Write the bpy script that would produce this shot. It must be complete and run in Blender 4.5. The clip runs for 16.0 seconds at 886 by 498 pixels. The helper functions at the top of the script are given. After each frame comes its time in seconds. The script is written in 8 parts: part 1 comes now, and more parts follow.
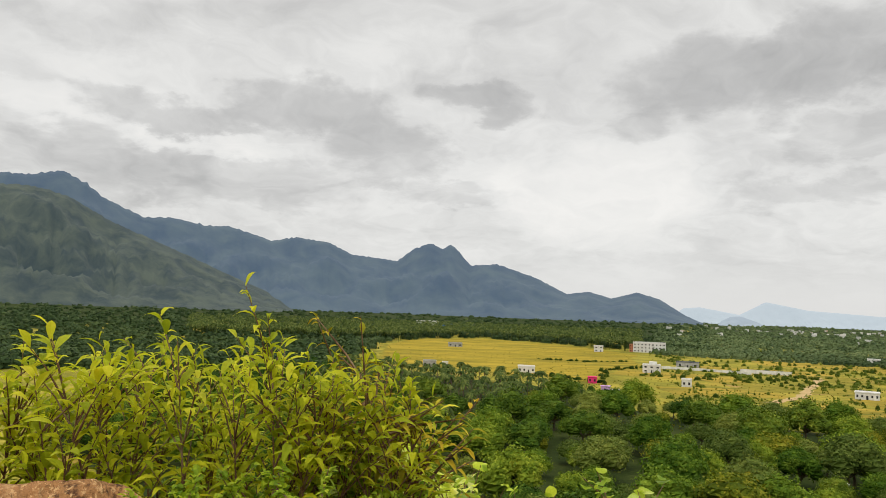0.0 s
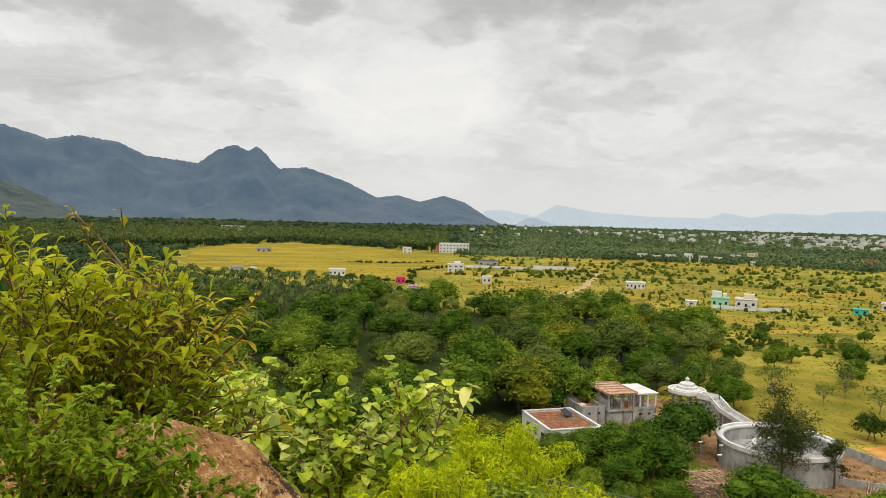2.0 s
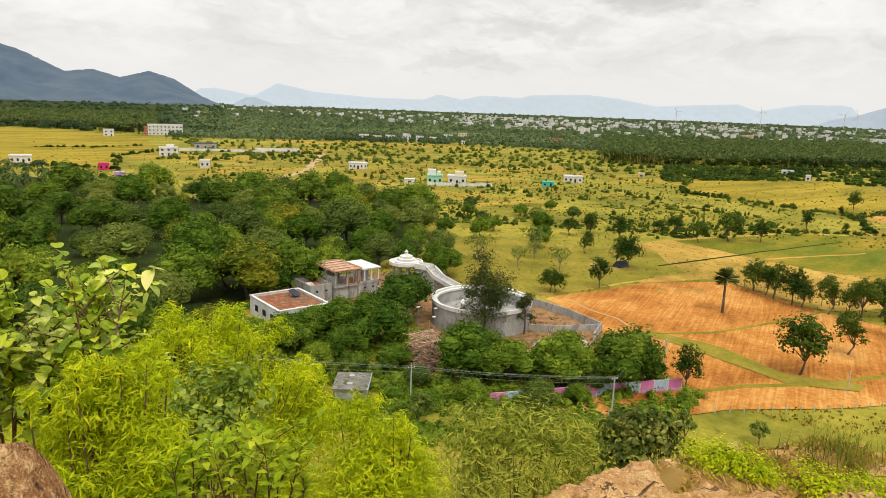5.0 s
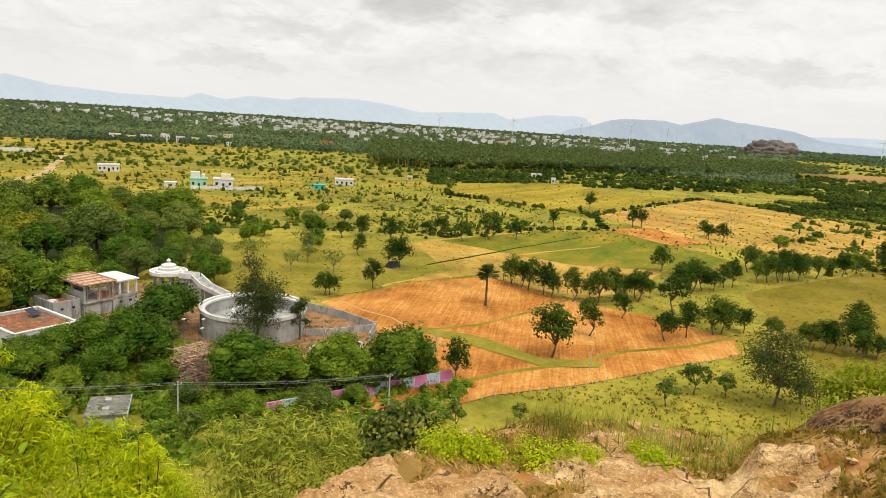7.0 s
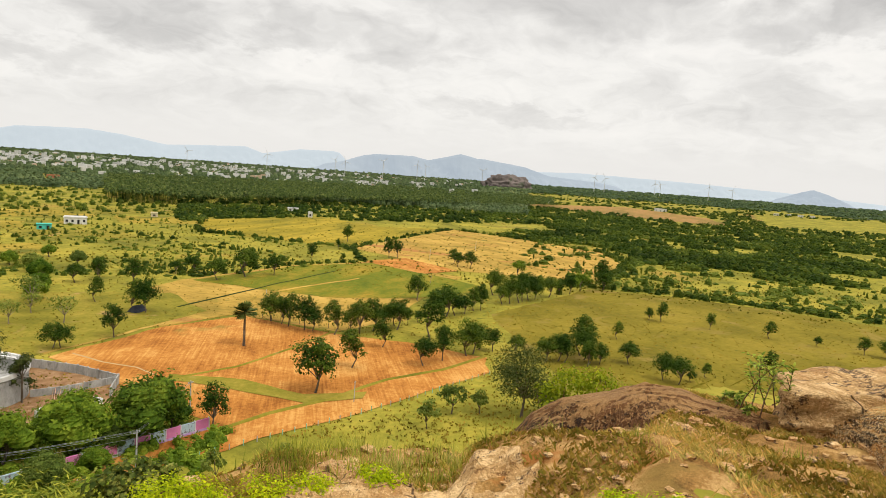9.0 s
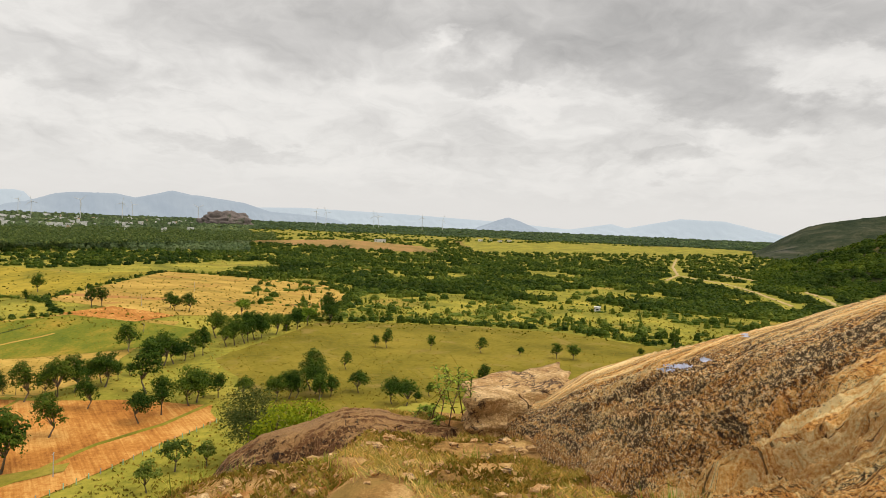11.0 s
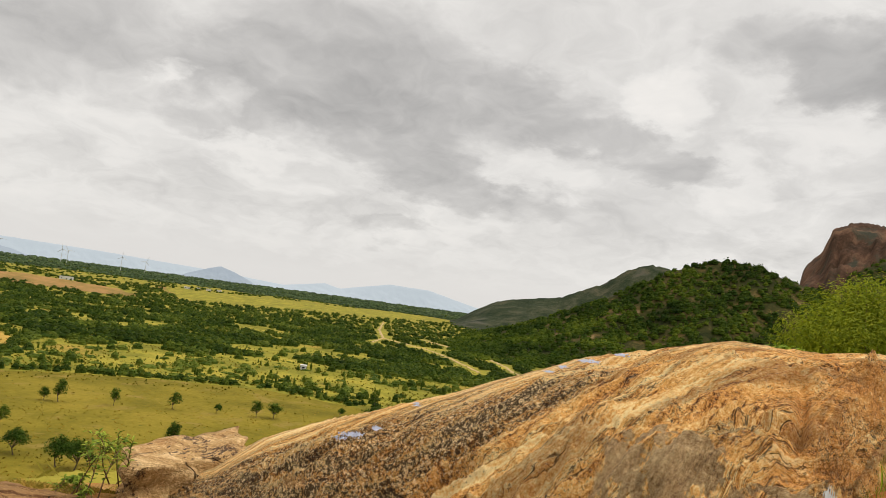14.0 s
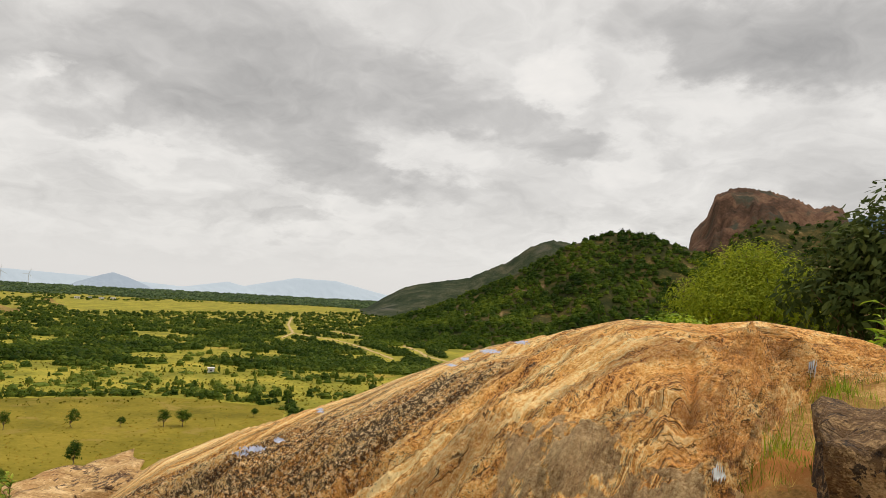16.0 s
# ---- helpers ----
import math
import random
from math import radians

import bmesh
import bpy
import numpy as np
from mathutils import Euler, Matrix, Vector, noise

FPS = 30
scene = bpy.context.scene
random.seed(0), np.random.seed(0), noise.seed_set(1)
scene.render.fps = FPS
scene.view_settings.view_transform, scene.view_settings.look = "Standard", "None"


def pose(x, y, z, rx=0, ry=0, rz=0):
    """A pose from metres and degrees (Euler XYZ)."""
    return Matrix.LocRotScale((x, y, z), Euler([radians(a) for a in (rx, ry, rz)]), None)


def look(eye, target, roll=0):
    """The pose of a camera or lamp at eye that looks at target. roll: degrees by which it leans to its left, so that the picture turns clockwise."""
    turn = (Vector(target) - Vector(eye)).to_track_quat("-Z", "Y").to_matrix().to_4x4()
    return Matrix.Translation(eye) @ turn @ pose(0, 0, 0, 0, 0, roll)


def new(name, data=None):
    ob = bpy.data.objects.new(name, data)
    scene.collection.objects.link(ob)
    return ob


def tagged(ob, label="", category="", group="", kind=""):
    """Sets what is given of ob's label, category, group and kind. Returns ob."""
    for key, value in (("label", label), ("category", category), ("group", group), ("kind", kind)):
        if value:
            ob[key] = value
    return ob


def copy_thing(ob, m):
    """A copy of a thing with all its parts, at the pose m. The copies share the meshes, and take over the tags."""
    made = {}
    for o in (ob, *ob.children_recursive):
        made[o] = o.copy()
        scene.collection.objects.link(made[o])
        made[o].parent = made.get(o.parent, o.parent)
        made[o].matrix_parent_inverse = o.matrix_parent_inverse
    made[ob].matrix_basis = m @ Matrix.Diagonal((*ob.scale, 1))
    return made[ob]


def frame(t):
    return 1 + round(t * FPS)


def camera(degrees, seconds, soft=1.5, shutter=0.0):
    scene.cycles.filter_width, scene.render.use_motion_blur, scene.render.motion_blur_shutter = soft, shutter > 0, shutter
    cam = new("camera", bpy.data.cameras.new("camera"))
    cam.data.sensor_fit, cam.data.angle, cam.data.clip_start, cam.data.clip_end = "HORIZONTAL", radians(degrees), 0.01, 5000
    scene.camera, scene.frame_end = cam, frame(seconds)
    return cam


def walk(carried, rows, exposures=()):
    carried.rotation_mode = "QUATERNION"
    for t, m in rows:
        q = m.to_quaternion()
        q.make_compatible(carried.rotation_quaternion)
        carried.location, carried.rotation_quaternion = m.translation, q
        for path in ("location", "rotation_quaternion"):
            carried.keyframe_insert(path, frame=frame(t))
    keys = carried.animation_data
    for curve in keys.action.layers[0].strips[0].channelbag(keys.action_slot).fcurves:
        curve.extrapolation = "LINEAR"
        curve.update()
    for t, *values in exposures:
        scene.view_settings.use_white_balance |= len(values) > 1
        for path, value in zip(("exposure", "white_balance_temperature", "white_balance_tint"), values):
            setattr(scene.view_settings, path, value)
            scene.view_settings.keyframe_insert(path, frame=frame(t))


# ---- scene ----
# stops and white balance over the clip
EXPO = [(0.0, -0.08, 6500, 10), (1.0, -0.12, 6500, 10), (2.0, -0.08, 6520, 10), (3.5, 0.06, 6560, 10.5), (6.0, 0.12, 6620, 10.5), (8.0, 0.15, 6660, 10.5), (10.5, -0.03, 6680, 11.2), (14.0, -0.09, 6680, 11.2), (16.0, -0.09, 6680, 11.2)]

# camera: a pivot on the hill, 38 m over the plain; rows of seconds, eye, heading, tilt and lean
EYE = 38.0
cam = camera(65.43, 16.0, soft=0.7)


def view(x, y, z, yaw, pitch, roll):
    ya, pi = radians(yaw), radians(pitch)
    ahead = Vector((-math.sin(ya) * math.cos(pi), math.cos(ya) * math.cos(pi), math.sin(pi)))
    eye = Vector((x, y, EYE + z))
    return look(eye, eye + ahead, roll)


walk(cam, [
    (0.0, view(0.018, 0.703, 0.061, 0.14, 4.87, 2.09)),
    (0.5, view(0.049, 0.701, 0.055, -2.96, 5.18, 3.10)),
    (1.0, view(0.087, 0.697, 0.030, -5.99, 2.23, 2.84)),
    (1.5, view(0.131, 0.689, 0.030, -10.86, -0.40, 1.88)),
    (2.0, view(0.169, 0.672, 0.007, -15.72, -2.63, 1.49)),
    (2.5, view(0.213, 0.654, -0.015, -20.10, -4.40, 1.76)),
    (3.0, view(0.256, 0.627, -0.044, -24.16, -7.16, 1.67)),
    (3.5, view(0.279, 0.609, -0.057, -27.18, -8.38, 1.43)),
    (3.7, view(0.294, 0.594, -0.054, -28.42, -8.88, 1.65)),
    (5.8, view(0.454, 0.445, -0.028, -45.40, -11.59, 3.03)),
    (6.0, view(0.469, 0.431, -0.026, -47.07, -11.17, 3.37)),
    (6.5, view(0.514, 0.386, -0.024, -52.11, -11.19, 3.04)),
    (7.0, view(0.547, 0.347, -0.025, -57.55, -10.50, 3.78)),
    (7.5, view(0.577, 0.315, -0.022, -62.90, -9.85, 4.01)),
    (8.0, view(0.614, 0.279, -0.016, -67.97, -8.71, 4.63)),
    (8.2, view(0.612, 0.248, -0.017, -69.99, -8.04, 4.60)),
    (10.3, view(0.587, -0.071, -0.038, -89.72, -5.30, 2.39)),
    (10.5, view(0.584, -0.101, -0.040, -92.19, -4.96, 1.97)),
    (11.0, view(0.602, -0.139, -0.032, -99.71, -2.19, 2.47)),
    (11.5, view(0.600, -0.175, -0.025, -104.39, -1.66, 3.71)),
    (12.0, view(0.611, -0.205, -0.019, -108.33, 0.05, 4.97)),
    (12.5, view(0.614, -0.244, -0.013, -112.61, 0.15, 5.43)),
    (13.0, view(0.621, -0.276, 0.000, -116.54, 1.36, 6.70)),
    (13.5, view(0.635, -0.302, 0.014, -119.40, 3.70, 7.12)),
    (14.0, view(0.652, -0.332, 0.008, -122.49, 4.58, 7.69)),
    (14.5, view(0.663, -0.367, 0.017, -125.40, 3.73, 6.58)),
    (15.0, view(0.672, -0.404, 0.045, -128.27, 3.79, 5.42)),
    (15.5, view(0.681, -0.411, 0.070, -129.44, 4.12, 4.49)),
    (16.0, view(0.676, -0.427, 0.087, -130.40, 4.17, 3.19)),
], exposures=EXPO)


# ---- sky, sun ----
def north(az, d, z=0.0):
    """A place by its bearing in degrees (clockwise from +y) and distance."""
    return Vector((d * math.sin(radians(az)), d * math.cos(radians(az)), z))


class Nodes:
    """Short hand for a node tree."""

    def __init__(self, tree):
        self.tree = tree
        tree.nodes.clear()

    def add(self, kind, **sets):
        node = self.tree.nodes.new(kind)
        for key, value in sets.items():
            if key == "ramp":
                ramp = node.color_ramp
                while len(ramp.elements) < len(value):
                    ramp.elements.new(0.5)
                for el, (p, c) in zip(ramp.elements, value):
                    el.position, el.color = p, (*c, 1.0)
            elif key == "op":
                node.operation = value
            elif key == "blend":
                node.blend_type = value
            elif key == "typ":
                node.data_type = value
            else:
                self.put(node.inputs[key.replace("_", " ")], value)
        return node

    def put(self, socket, value):
        if isinstance(value, bpy.types.NodeSocket):
            self.tree.links.new(value, socket)
        elif isinstance(value, bpy.types.Node):
            self.tree.links.new(value.outputs[0], socket)
        elif isinstance(value, tuple) and len(value) == 3 and socket.type == "RGBA":
            socket.default_value = (*value, 1.0)
        else:
            socket.default_value = value

    def math(self, op, a, b=None, c=None):
        node = self.tree.nodes.new("ShaderNodeMath")
        node.operation = op
        for i, v in enumerate((a, b, c)):
            if v is not None:
                self.put(node.inputs[i], v)
        return node.outputs[0]

    def vec(self, op, a, b=None):
        node = self.tree.nodes.new("ShaderNodeVectorMath")
        node.operation = op
        self.put(node.inputs[0], a)
        if b is not None:
            self.put(node.inputs[1], b)
        return node.outputs["Value" if op in ("DOT_PRODUCT", "LENGTH", "DISTANCE") else "Vector"]

    def step(self, v, lo, hi):
        node = self.tree.nodes.new("ShaderNodeMapRange")
        node.interpolation_type = "SMOOTHSTEP"
        for key, val in (("Value", v), ("From Min", lo), ("From Max", hi)):
            self.put(node.inputs[key], val)
        return node.outputs[0]

    def mix(self, f, a, b, blend="MIX"):
        node = self.tree.nodes.new("ShaderNodeMix")
        node.data_type, node.blend_type = "RGBA", blend
        self.put(node.inputs[0], f)
        self.put(node.inputs[6], a)
        self.put(node.inputs[7], b)
        return node.outputs[2]

    def noise(self, vector, scale, detail=4.0, rough=0.55, distort=0.0):
        node = self.tree.nodes.new("ShaderNodeTexNoise")
        for key, val in (("Vector", vector), ("Scale", scale), ("Detail", detail), ("Roughness", rough), ("Distortion", distort)):
            self.put(node.inputs[key], val)
        return node.outputs["Fac"]


SUN_AZ, SUN_EL = 200.0, 58.0
world = bpy.data.worlds.new("overcast_sky")
scene.world = world
world.use_nodes = True
w = Nodes(world.node_tree)
way = w.add("ShaderNodeTexCoord").outputs["Generated"]
parts_xyz = w.add("ShaderNodeSeparateXYZ", Vector=way)
up = w.math("MAXIMUM", parts_xyz.outputs["Z"], 0.0)
lift = w.math("ADD", up, 0.34)
flat = w.vec("DIVIDE", way, w.add("ShaderNodeCombineXYZ", X=lift, Y=lift, Z=lift).outputs[0])


def swirl(scale, detail, size):
    """A vector that bends directions, so that cloud edges billow."""
    node = w.add("ShaderNodeTexNoise", Vector=flat, Scale=scale, Detail=detail, Roughness=0.6)
    return w.vec("MULTIPLY", w.vec("SUBTRACT", node.outputs["Color"], (0.5, 0.5, 0.5)), (size, size, size * 0.55))


# layers of cloud: broad banks, billows and wisps
bent = w.vec("ADD", w.vec("ADD", way, swirl(2.6, 2.0, 0.12)), swirl(8.0, 6.0, 0.15))
flat_bent = w.vec("ADD", flat, swirl(3.0, 3.0, 0.5))
bank = w.noise(flat_bent, 1.1, 3.0, 0.5, 0.2)
billow = w.noise(flat_bent, 3.0, 8.0, 0.56, 0.2)
wisp = w.noise(flat_bent, 9.0, 6.0, 0.62, 0.3)


def cloud_bank(az, el, wide, high):
    """How far a direction lies inside one long cloud: 1 at its heart, 0 outside."""
    middle = north(az, math.cos(radians(el)), math.sin(radians(el)))
    side = Vector((math.cos(radians(az)), -math.sin(radians(az)), 0))
    rise = side.cross(middle)
    a = w.math("DIVIDE", w.vec("DOT_PRODUCT", bent, tuple(side)), math.sin(radians(wide)))
    b = w.math("DIVIDE", w.math("SUBTRACT", w.vec("DOT_PRODUCT", bent, tuple(rise)), 0.0), math.sin(radians(high)))
    front = w.step(w.vec("DOT_PRODUCT", way, tuple(middle)), 0.2, 0.5)
    inside = w.math("SUBTRACT", 1.0, w.math("ADD", w.math("MULTIPLY", a, a), w.math("MULTIPLY", b, b)))
    return w.math("MULTIPLY", w.step(inside, -0.45, 0.8), front)


BANKS = [  # bearing, height, half width, half height, depth of grey
    (-22.5, 14.3, 6.5, 1.6, 0.8), (-12, 15.6, 6.5, 2.2, 0.85), (-4.5, 12.5, 5, 2.4, 0.7), (-18, 9.6, 10, 2.2, 0.55), (-28, 9.5, 7, 2.6, 0.6), (0.5, 9.2, 5, 1.0, 0.4),
    (23, 18.5, 9, 3.2, 0.95), (31, 19.5, 7, 3.5, 0.9), (3, 17, 4.5, 1.1, 0.6), (16.5, 14.8, 3, 1.6, 0.45), (28, 9.8, 5, 1.4, 0.4), (31, 13.5, 5, 1.6, 0.5), (-29, 21, 6, 3, 0.4),
]
BANKS += [
    (52.7, 10.2, 6, 2.6, 0.6), (45, 6.2, 7, 1.0, 0.3), (70, 10.5, 10, 2.0, 0.4), (39.5, 3.4, 4, 0.9, 0.35), (63, 9.2, 4, 0.9, 0.4), (82, 5.3, 7, 1.0, 0.3), (90, 14, 8, 3, 0.35), (96, 17, 7, 3, 0.45), (109, 16.5, 9, 4, 0.7), (117, 13.5, 8, 3.6, 0.85),
    (122, 10, 5, 2.2, 0.7), (117.5, 5.6, 3, 1.2, 0.35), (103.5, 11.6, 5, 1.8, 0.45), (121.6, 18, 8, 3, 0.65),
]
BANKS += [
    (128, 17, 6, 3.2, 0.55), (134, 15.2, 5, 2.0, 0.55), (140.5, 13.2, 4, 1.2, 0.55), (147, 22.5, 5, 2.4, 0.55), (155, 21, 7, 3.0, 1.3), (162, 20, 7, 3.8, 1.4), (157, 13, 7, 3, 0.25), (162, 8.5, 5, 2.5, 0.5),
    (129, 9.5, 5, 1.2, 0.25), (146, 7.5, 6, 1.0, 0.2), (112, 21, 9, 3, 0.5),
]
grey = 0.0
for az, el, wide, high, depth in BANKS:
    grey = w.math("ADD", grey, w.math("MULTIPLY", cloud_bank(az, el, wide, high), depth))
# overlapping banks thicken slowly
grey = w.math("MULTIPLY", w.math("SUBTRACT", 1.0, w.math("POWER", 0.36, grey)), 1.12)
BRIGHT = [
    (-31, 13.6, 4, 1.5, 0.7), (-20, 12.2, 6, 0.9, 0.7), (0, 21, 9, 2.2, 0.5), (13, 9.5, 9, 4.5, 0.8), (99.7, 14.9, 1.4, 1.2, 0.8), (130, 11.5, 4, 1.8, 0.6), (106, 9.6, 4, 1.2, 0.7), (110, 4.2, 24, 1.4, 0.4),
    (139.5, 18.2, 3.2, 2.4, 1.1), (145, 13.0, 3.5, 2.6, 0.8), (98.7, 14.3, 1.6, 1.2, 0.5), (75, 8.0, 20, 2.5, 0.4), (104, 13.6, 1.4, 1.5, 0.5), (150, 17, 3, 2, 0.5),
]
for az, el, wide, high, depth in BRIGHT:
    grey = w.math("SUBTRACT", grey, w.math("MULTIPLY", cloud_bank(az, el, wide, high), depth * 0.5))
shade = w.math("ADD", w.math("MULTIPLY", w.math("SUBTRACT", bank, 0.5), 0.7), w.math("MULTIPLY", w.math("SUBTRACT", billow, 0.5), 1.15))
shade = w.math("ADD", shade, w.math("MULTIPLY", w.math("SUBTRACT", wisp, 0.5), 0.45))
shade = w.math("MULTIPLY", shade, w.step(up, 0.0, 0.09))
cover = w.math("ADD", w.math("MULTIPLY", grey, 0.62), shade)
tone = w.add("ShaderNodeValToRGB", Fac=w.math("ADD", w.math("MULTIPLY", cover, 0.6), 0.28),
             ramp=[(0.0, (0.98, 0.965, 0.93)), (0.22, (0.87, 0.865, 0.84)), (0.5, (0.63, 0.625, 0.61)), (0.78, (0.42, 0.418, 0.41)), (1.0, (0.29, 0.295, 0.295))])
low = w.step(up, 0.13, 0.0)
tone = w.mix(w.math("MULTIPLY", low, 0.55), tone.outputs[0], (0.80, 0.80, 0.795))
# the overcast grows brighter towards the zenith, above all that the walk shows
zenith = w.math("ADD", 1.0, w.math("MULTIPLY", w.step(up, 0.38, 0.9), 1.1))
clouds = w.add("ShaderNodeBackground", Color=tone, Strength=zenith)
sky = w.tree.nodes.new("ShaderNodeTexSky")
sky.sky_type, sky.sun_disc = "NISHITA", False
sky.sun_elevation, sky.sun_rotation = radians(SUN_EL), radians(SUN_AZ)
blue = w.add("ShaderNodeBackground", Color=sky, Strength=0.08)
both = w.add("ShaderNodeMixShader", Fac=0.94)
w.put(both.inputs[1], blue)
w.put(both.inputs[2], clouds)
w.add("ShaderNodeOutputWorld", Surface=both)

sun = new("sun", bpy.data.lights.new("sun", "SUN"))
sun.data.energy, sun.data.angle, sun.data.color = 1.5, radians(12), (1.0, 0.95, 0.86)
sun.matrix_world = look(north(SUN_AZ, 100, 100 * math.tan(radians(SUN_EL))), (0, 0, 0))


# ---- materials ----
def surface(name, colours, scale, rough=0.9, bump=0.3, spots=None, spot_scale=1.0, spot_from=0.55, spot_to=0.7, grain=12.0, stretch=(1, 1, 1),
            vary=0.0, island=0.0, metal=0.0, see=0.0, depth=0.05, spec=0.05, streak=None, mottle=None):
    """A rough surface: a ramp of colours over broad noise, fine grain, spots of another colour, and a bump of both scales."""
    m = bpy.data.materials.new(name)
    m.use_nodes = True
    n = Nodes(m.node_tree)
    at = n.vec("MULTIPLY", n.add("ShaderNodeTexCoord").outputs["Object"], stretch)
    broad = n.noise(at, scale, 8.0, 0.66, 0.3)
    fine = n.noise(at, scale * grain, 6.0, 0.75)
    k = n.math("ADD", n.math("MULTIPLY", broad, 0.65), n.math("MULTIPLY", fine, 0.35))
    if streak:
        angle, along, across, amount = streak
        rows = n.add("ShaderNodeVectorRotate", Vector=at, Angle=angle)
        lines = n.noise(n.vec("MULTIPLY", rows.outputs[0], (along, across, 1)), 1.0, 3.0, 0.6, 0.2)
        k = n.math("ADD", k, n.math("MULTIPLY", n.math("SUBTRACT", lines, 0.5), amount))
    count = len(colours)
    ramp = n.add("ShaderNodeValToRGB", Fac=k, ramp=[(0.37 + 0.26 * i / max(1, count - 1), c) for i, c in enumerate(colours)])
    col = ramp.outputs[0]
    if spots:
        dots = n.noise(at, spot_scale, 4.0, 0.6, 0.6)
        col = n.mix(n.step(dots, spot_from, spot_to), col, spots)
    if mottle:
        tuft_colour, tuft_scale, lo, hi = mottle
        col = n.mix(n.step(n.noise(at, tuft_scale, 5.0, 0.7, 0.3), lo, hi), col, tuft_colour)
    if vary or island:
        amount = n.math("MULTIPLY", n.math("SUBTRACT", n.add("ShaderNodeObjectInfo").outputs["Random"], 0.5), vary)
        if island:
            each = n.add("ShaderNodeNewGeometry").outputs["Random Per Island"]
            amount = n.math("ADD", amount, n.math("MULTIPLY", n.math("SUBTRACT", each, 0.5), island))
        hsv = n.add("ShaderNodeHueSaturation", Color=col, Value=n.math("ADD", 1.0, amount), Hue=n.math("ADD", 0.5, n.math("MULTIPLY", amount, -0.06)))
        col = hsv.outputs[0]
    bsdf = n.add("ShaderNodeBsdfPrincipled", Base_Color=col, Roughness=rough, Metallic=metal)
    n.put(bsdf.inputs["Specular IOR Level"], spec)
    if bump:
        relief = n.add("ShaderNodeBump", Strength=bump, Distance=depth, Height=k)
        n.put(bsdf.inputs["Normal"], relief.outputs[0])
    out = bsdf.outputs[0]
    if see:
        thin = n.add("ShaderNodeBsdfTranslucent", Color=col)
        mixed = n.add("ShaderNodeMixShader", Fac=see)
        n.put(mixed.inputs[1], bsdf)
        n.put(mixed.inputs[2], thin)
        out = mixed.outputs[0]
    n.add("ShaderNodeOutputMaterial", Surface=out)
    return m


def leaves(name, dark, mid, light, vary=0.5, see=0.35, island=0.9, scale=0.35, rough=0.75):
    return surface(name, [dark, mid, light], scale, rough=rough, bump=0, vary=vary, island=island, see=see, grain=8.0, spec=0.08)


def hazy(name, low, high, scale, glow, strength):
    """Far hills: slopes with ravines, and the air's haze painted in as an even glow."""
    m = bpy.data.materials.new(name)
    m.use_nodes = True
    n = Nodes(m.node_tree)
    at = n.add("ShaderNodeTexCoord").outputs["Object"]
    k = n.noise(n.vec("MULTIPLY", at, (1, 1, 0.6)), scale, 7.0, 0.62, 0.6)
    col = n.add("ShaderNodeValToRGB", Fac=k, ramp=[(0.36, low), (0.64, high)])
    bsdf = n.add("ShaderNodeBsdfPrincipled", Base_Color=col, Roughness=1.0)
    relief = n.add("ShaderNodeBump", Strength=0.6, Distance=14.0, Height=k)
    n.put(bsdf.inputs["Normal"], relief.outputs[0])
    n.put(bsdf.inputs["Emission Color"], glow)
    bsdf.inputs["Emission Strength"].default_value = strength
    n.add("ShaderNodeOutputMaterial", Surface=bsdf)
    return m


M_GRASSLAND = surface("grassland", [(0.112, 0.110, 0.015), (0.232, 0.208, 0.026), (0.39, 0.310, 0.046)], 0.035, bump=0.5, spots=(0.32, 0.215, 0.04), spot_scale=0.02,
                      spot_from=0.6, spot_to=0.72, grain=14, depth=0.3, mottle=((0.115, 0.125, 0.018), 0.33, 0.56, 0.70))
M_MEADOW = surface("meadow", [(0.110, 0.092, 0.010), (0.180, 0.142, 0.015), (0.265, 0.195, 0.026)], 0.03, bump=0.4, spots=(0.24, 0.17, 0.04), spot_scale=0.08, grain=20, depth=0.2, mottle=((0.07, 0.075, 0.012), 0.5, 0.6, 0.72))
M_GOLD = surface("ripe_field", [(0.14, 0.125, 0.014), (0.27, 0.205, 0.02), (0.40, 0.285, 0.035)], 0.02, bump=0.3, grain=9, stretch=(0.5, 1.6, 1), depth=0.2, streak=(0.2, 0.01, 0.09, 0.3), mottle=((0.10, 0.12, 0.02), 0.05, 0.6, 0.7))
M_EARTH = surface("ploughed_earth", [(0.24, 0.086, 0.017), (0.43, 0.175, 0.036), (0.60, 0.32, 0.09)], 0.07, bump=0.8, spots=(0.20, 0.16, 0.035), spot_scale=0.035,
                  spot_from=0.6, spot_to=0.75, grain=16, depth=0.25, streak=(-0.42, 0.1, 2.2, 0.3))
M_TAN = surface("fallow_field", [(0.21, 0.148, 0.026), (0.38, 0.240, 0.048), (0.54, 0.345, 0.082)], 0.045, bump=0.5, spots=(0.36, 0.17, 0.05), spot_scale=0.04, grain=16, stretch=(1, 0.4, 1), depth=0.2, streak=(-0.3, 0.02, 0.25, 0.3), mottle=((0.15, 0.14, 0.022), 0.12, 0.58, 0.70))
M_CROP = surface("green_crop", [(0.085, 0.115, 0.010), (0.16, 0.16, 0.014), (0.32, 0.21, 0.026)], 0.06, bump=0.5, grain=14, stretch=(0.5, 1.3, 1), depth=0.2)
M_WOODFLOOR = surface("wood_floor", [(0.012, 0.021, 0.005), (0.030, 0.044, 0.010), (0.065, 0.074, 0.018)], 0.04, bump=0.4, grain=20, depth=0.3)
M_TRACK = surface("dirt_track", [(0.36, 0.26, 0.12), (0.48, 0.34, 0.17)], 0.2, bump=0.3)
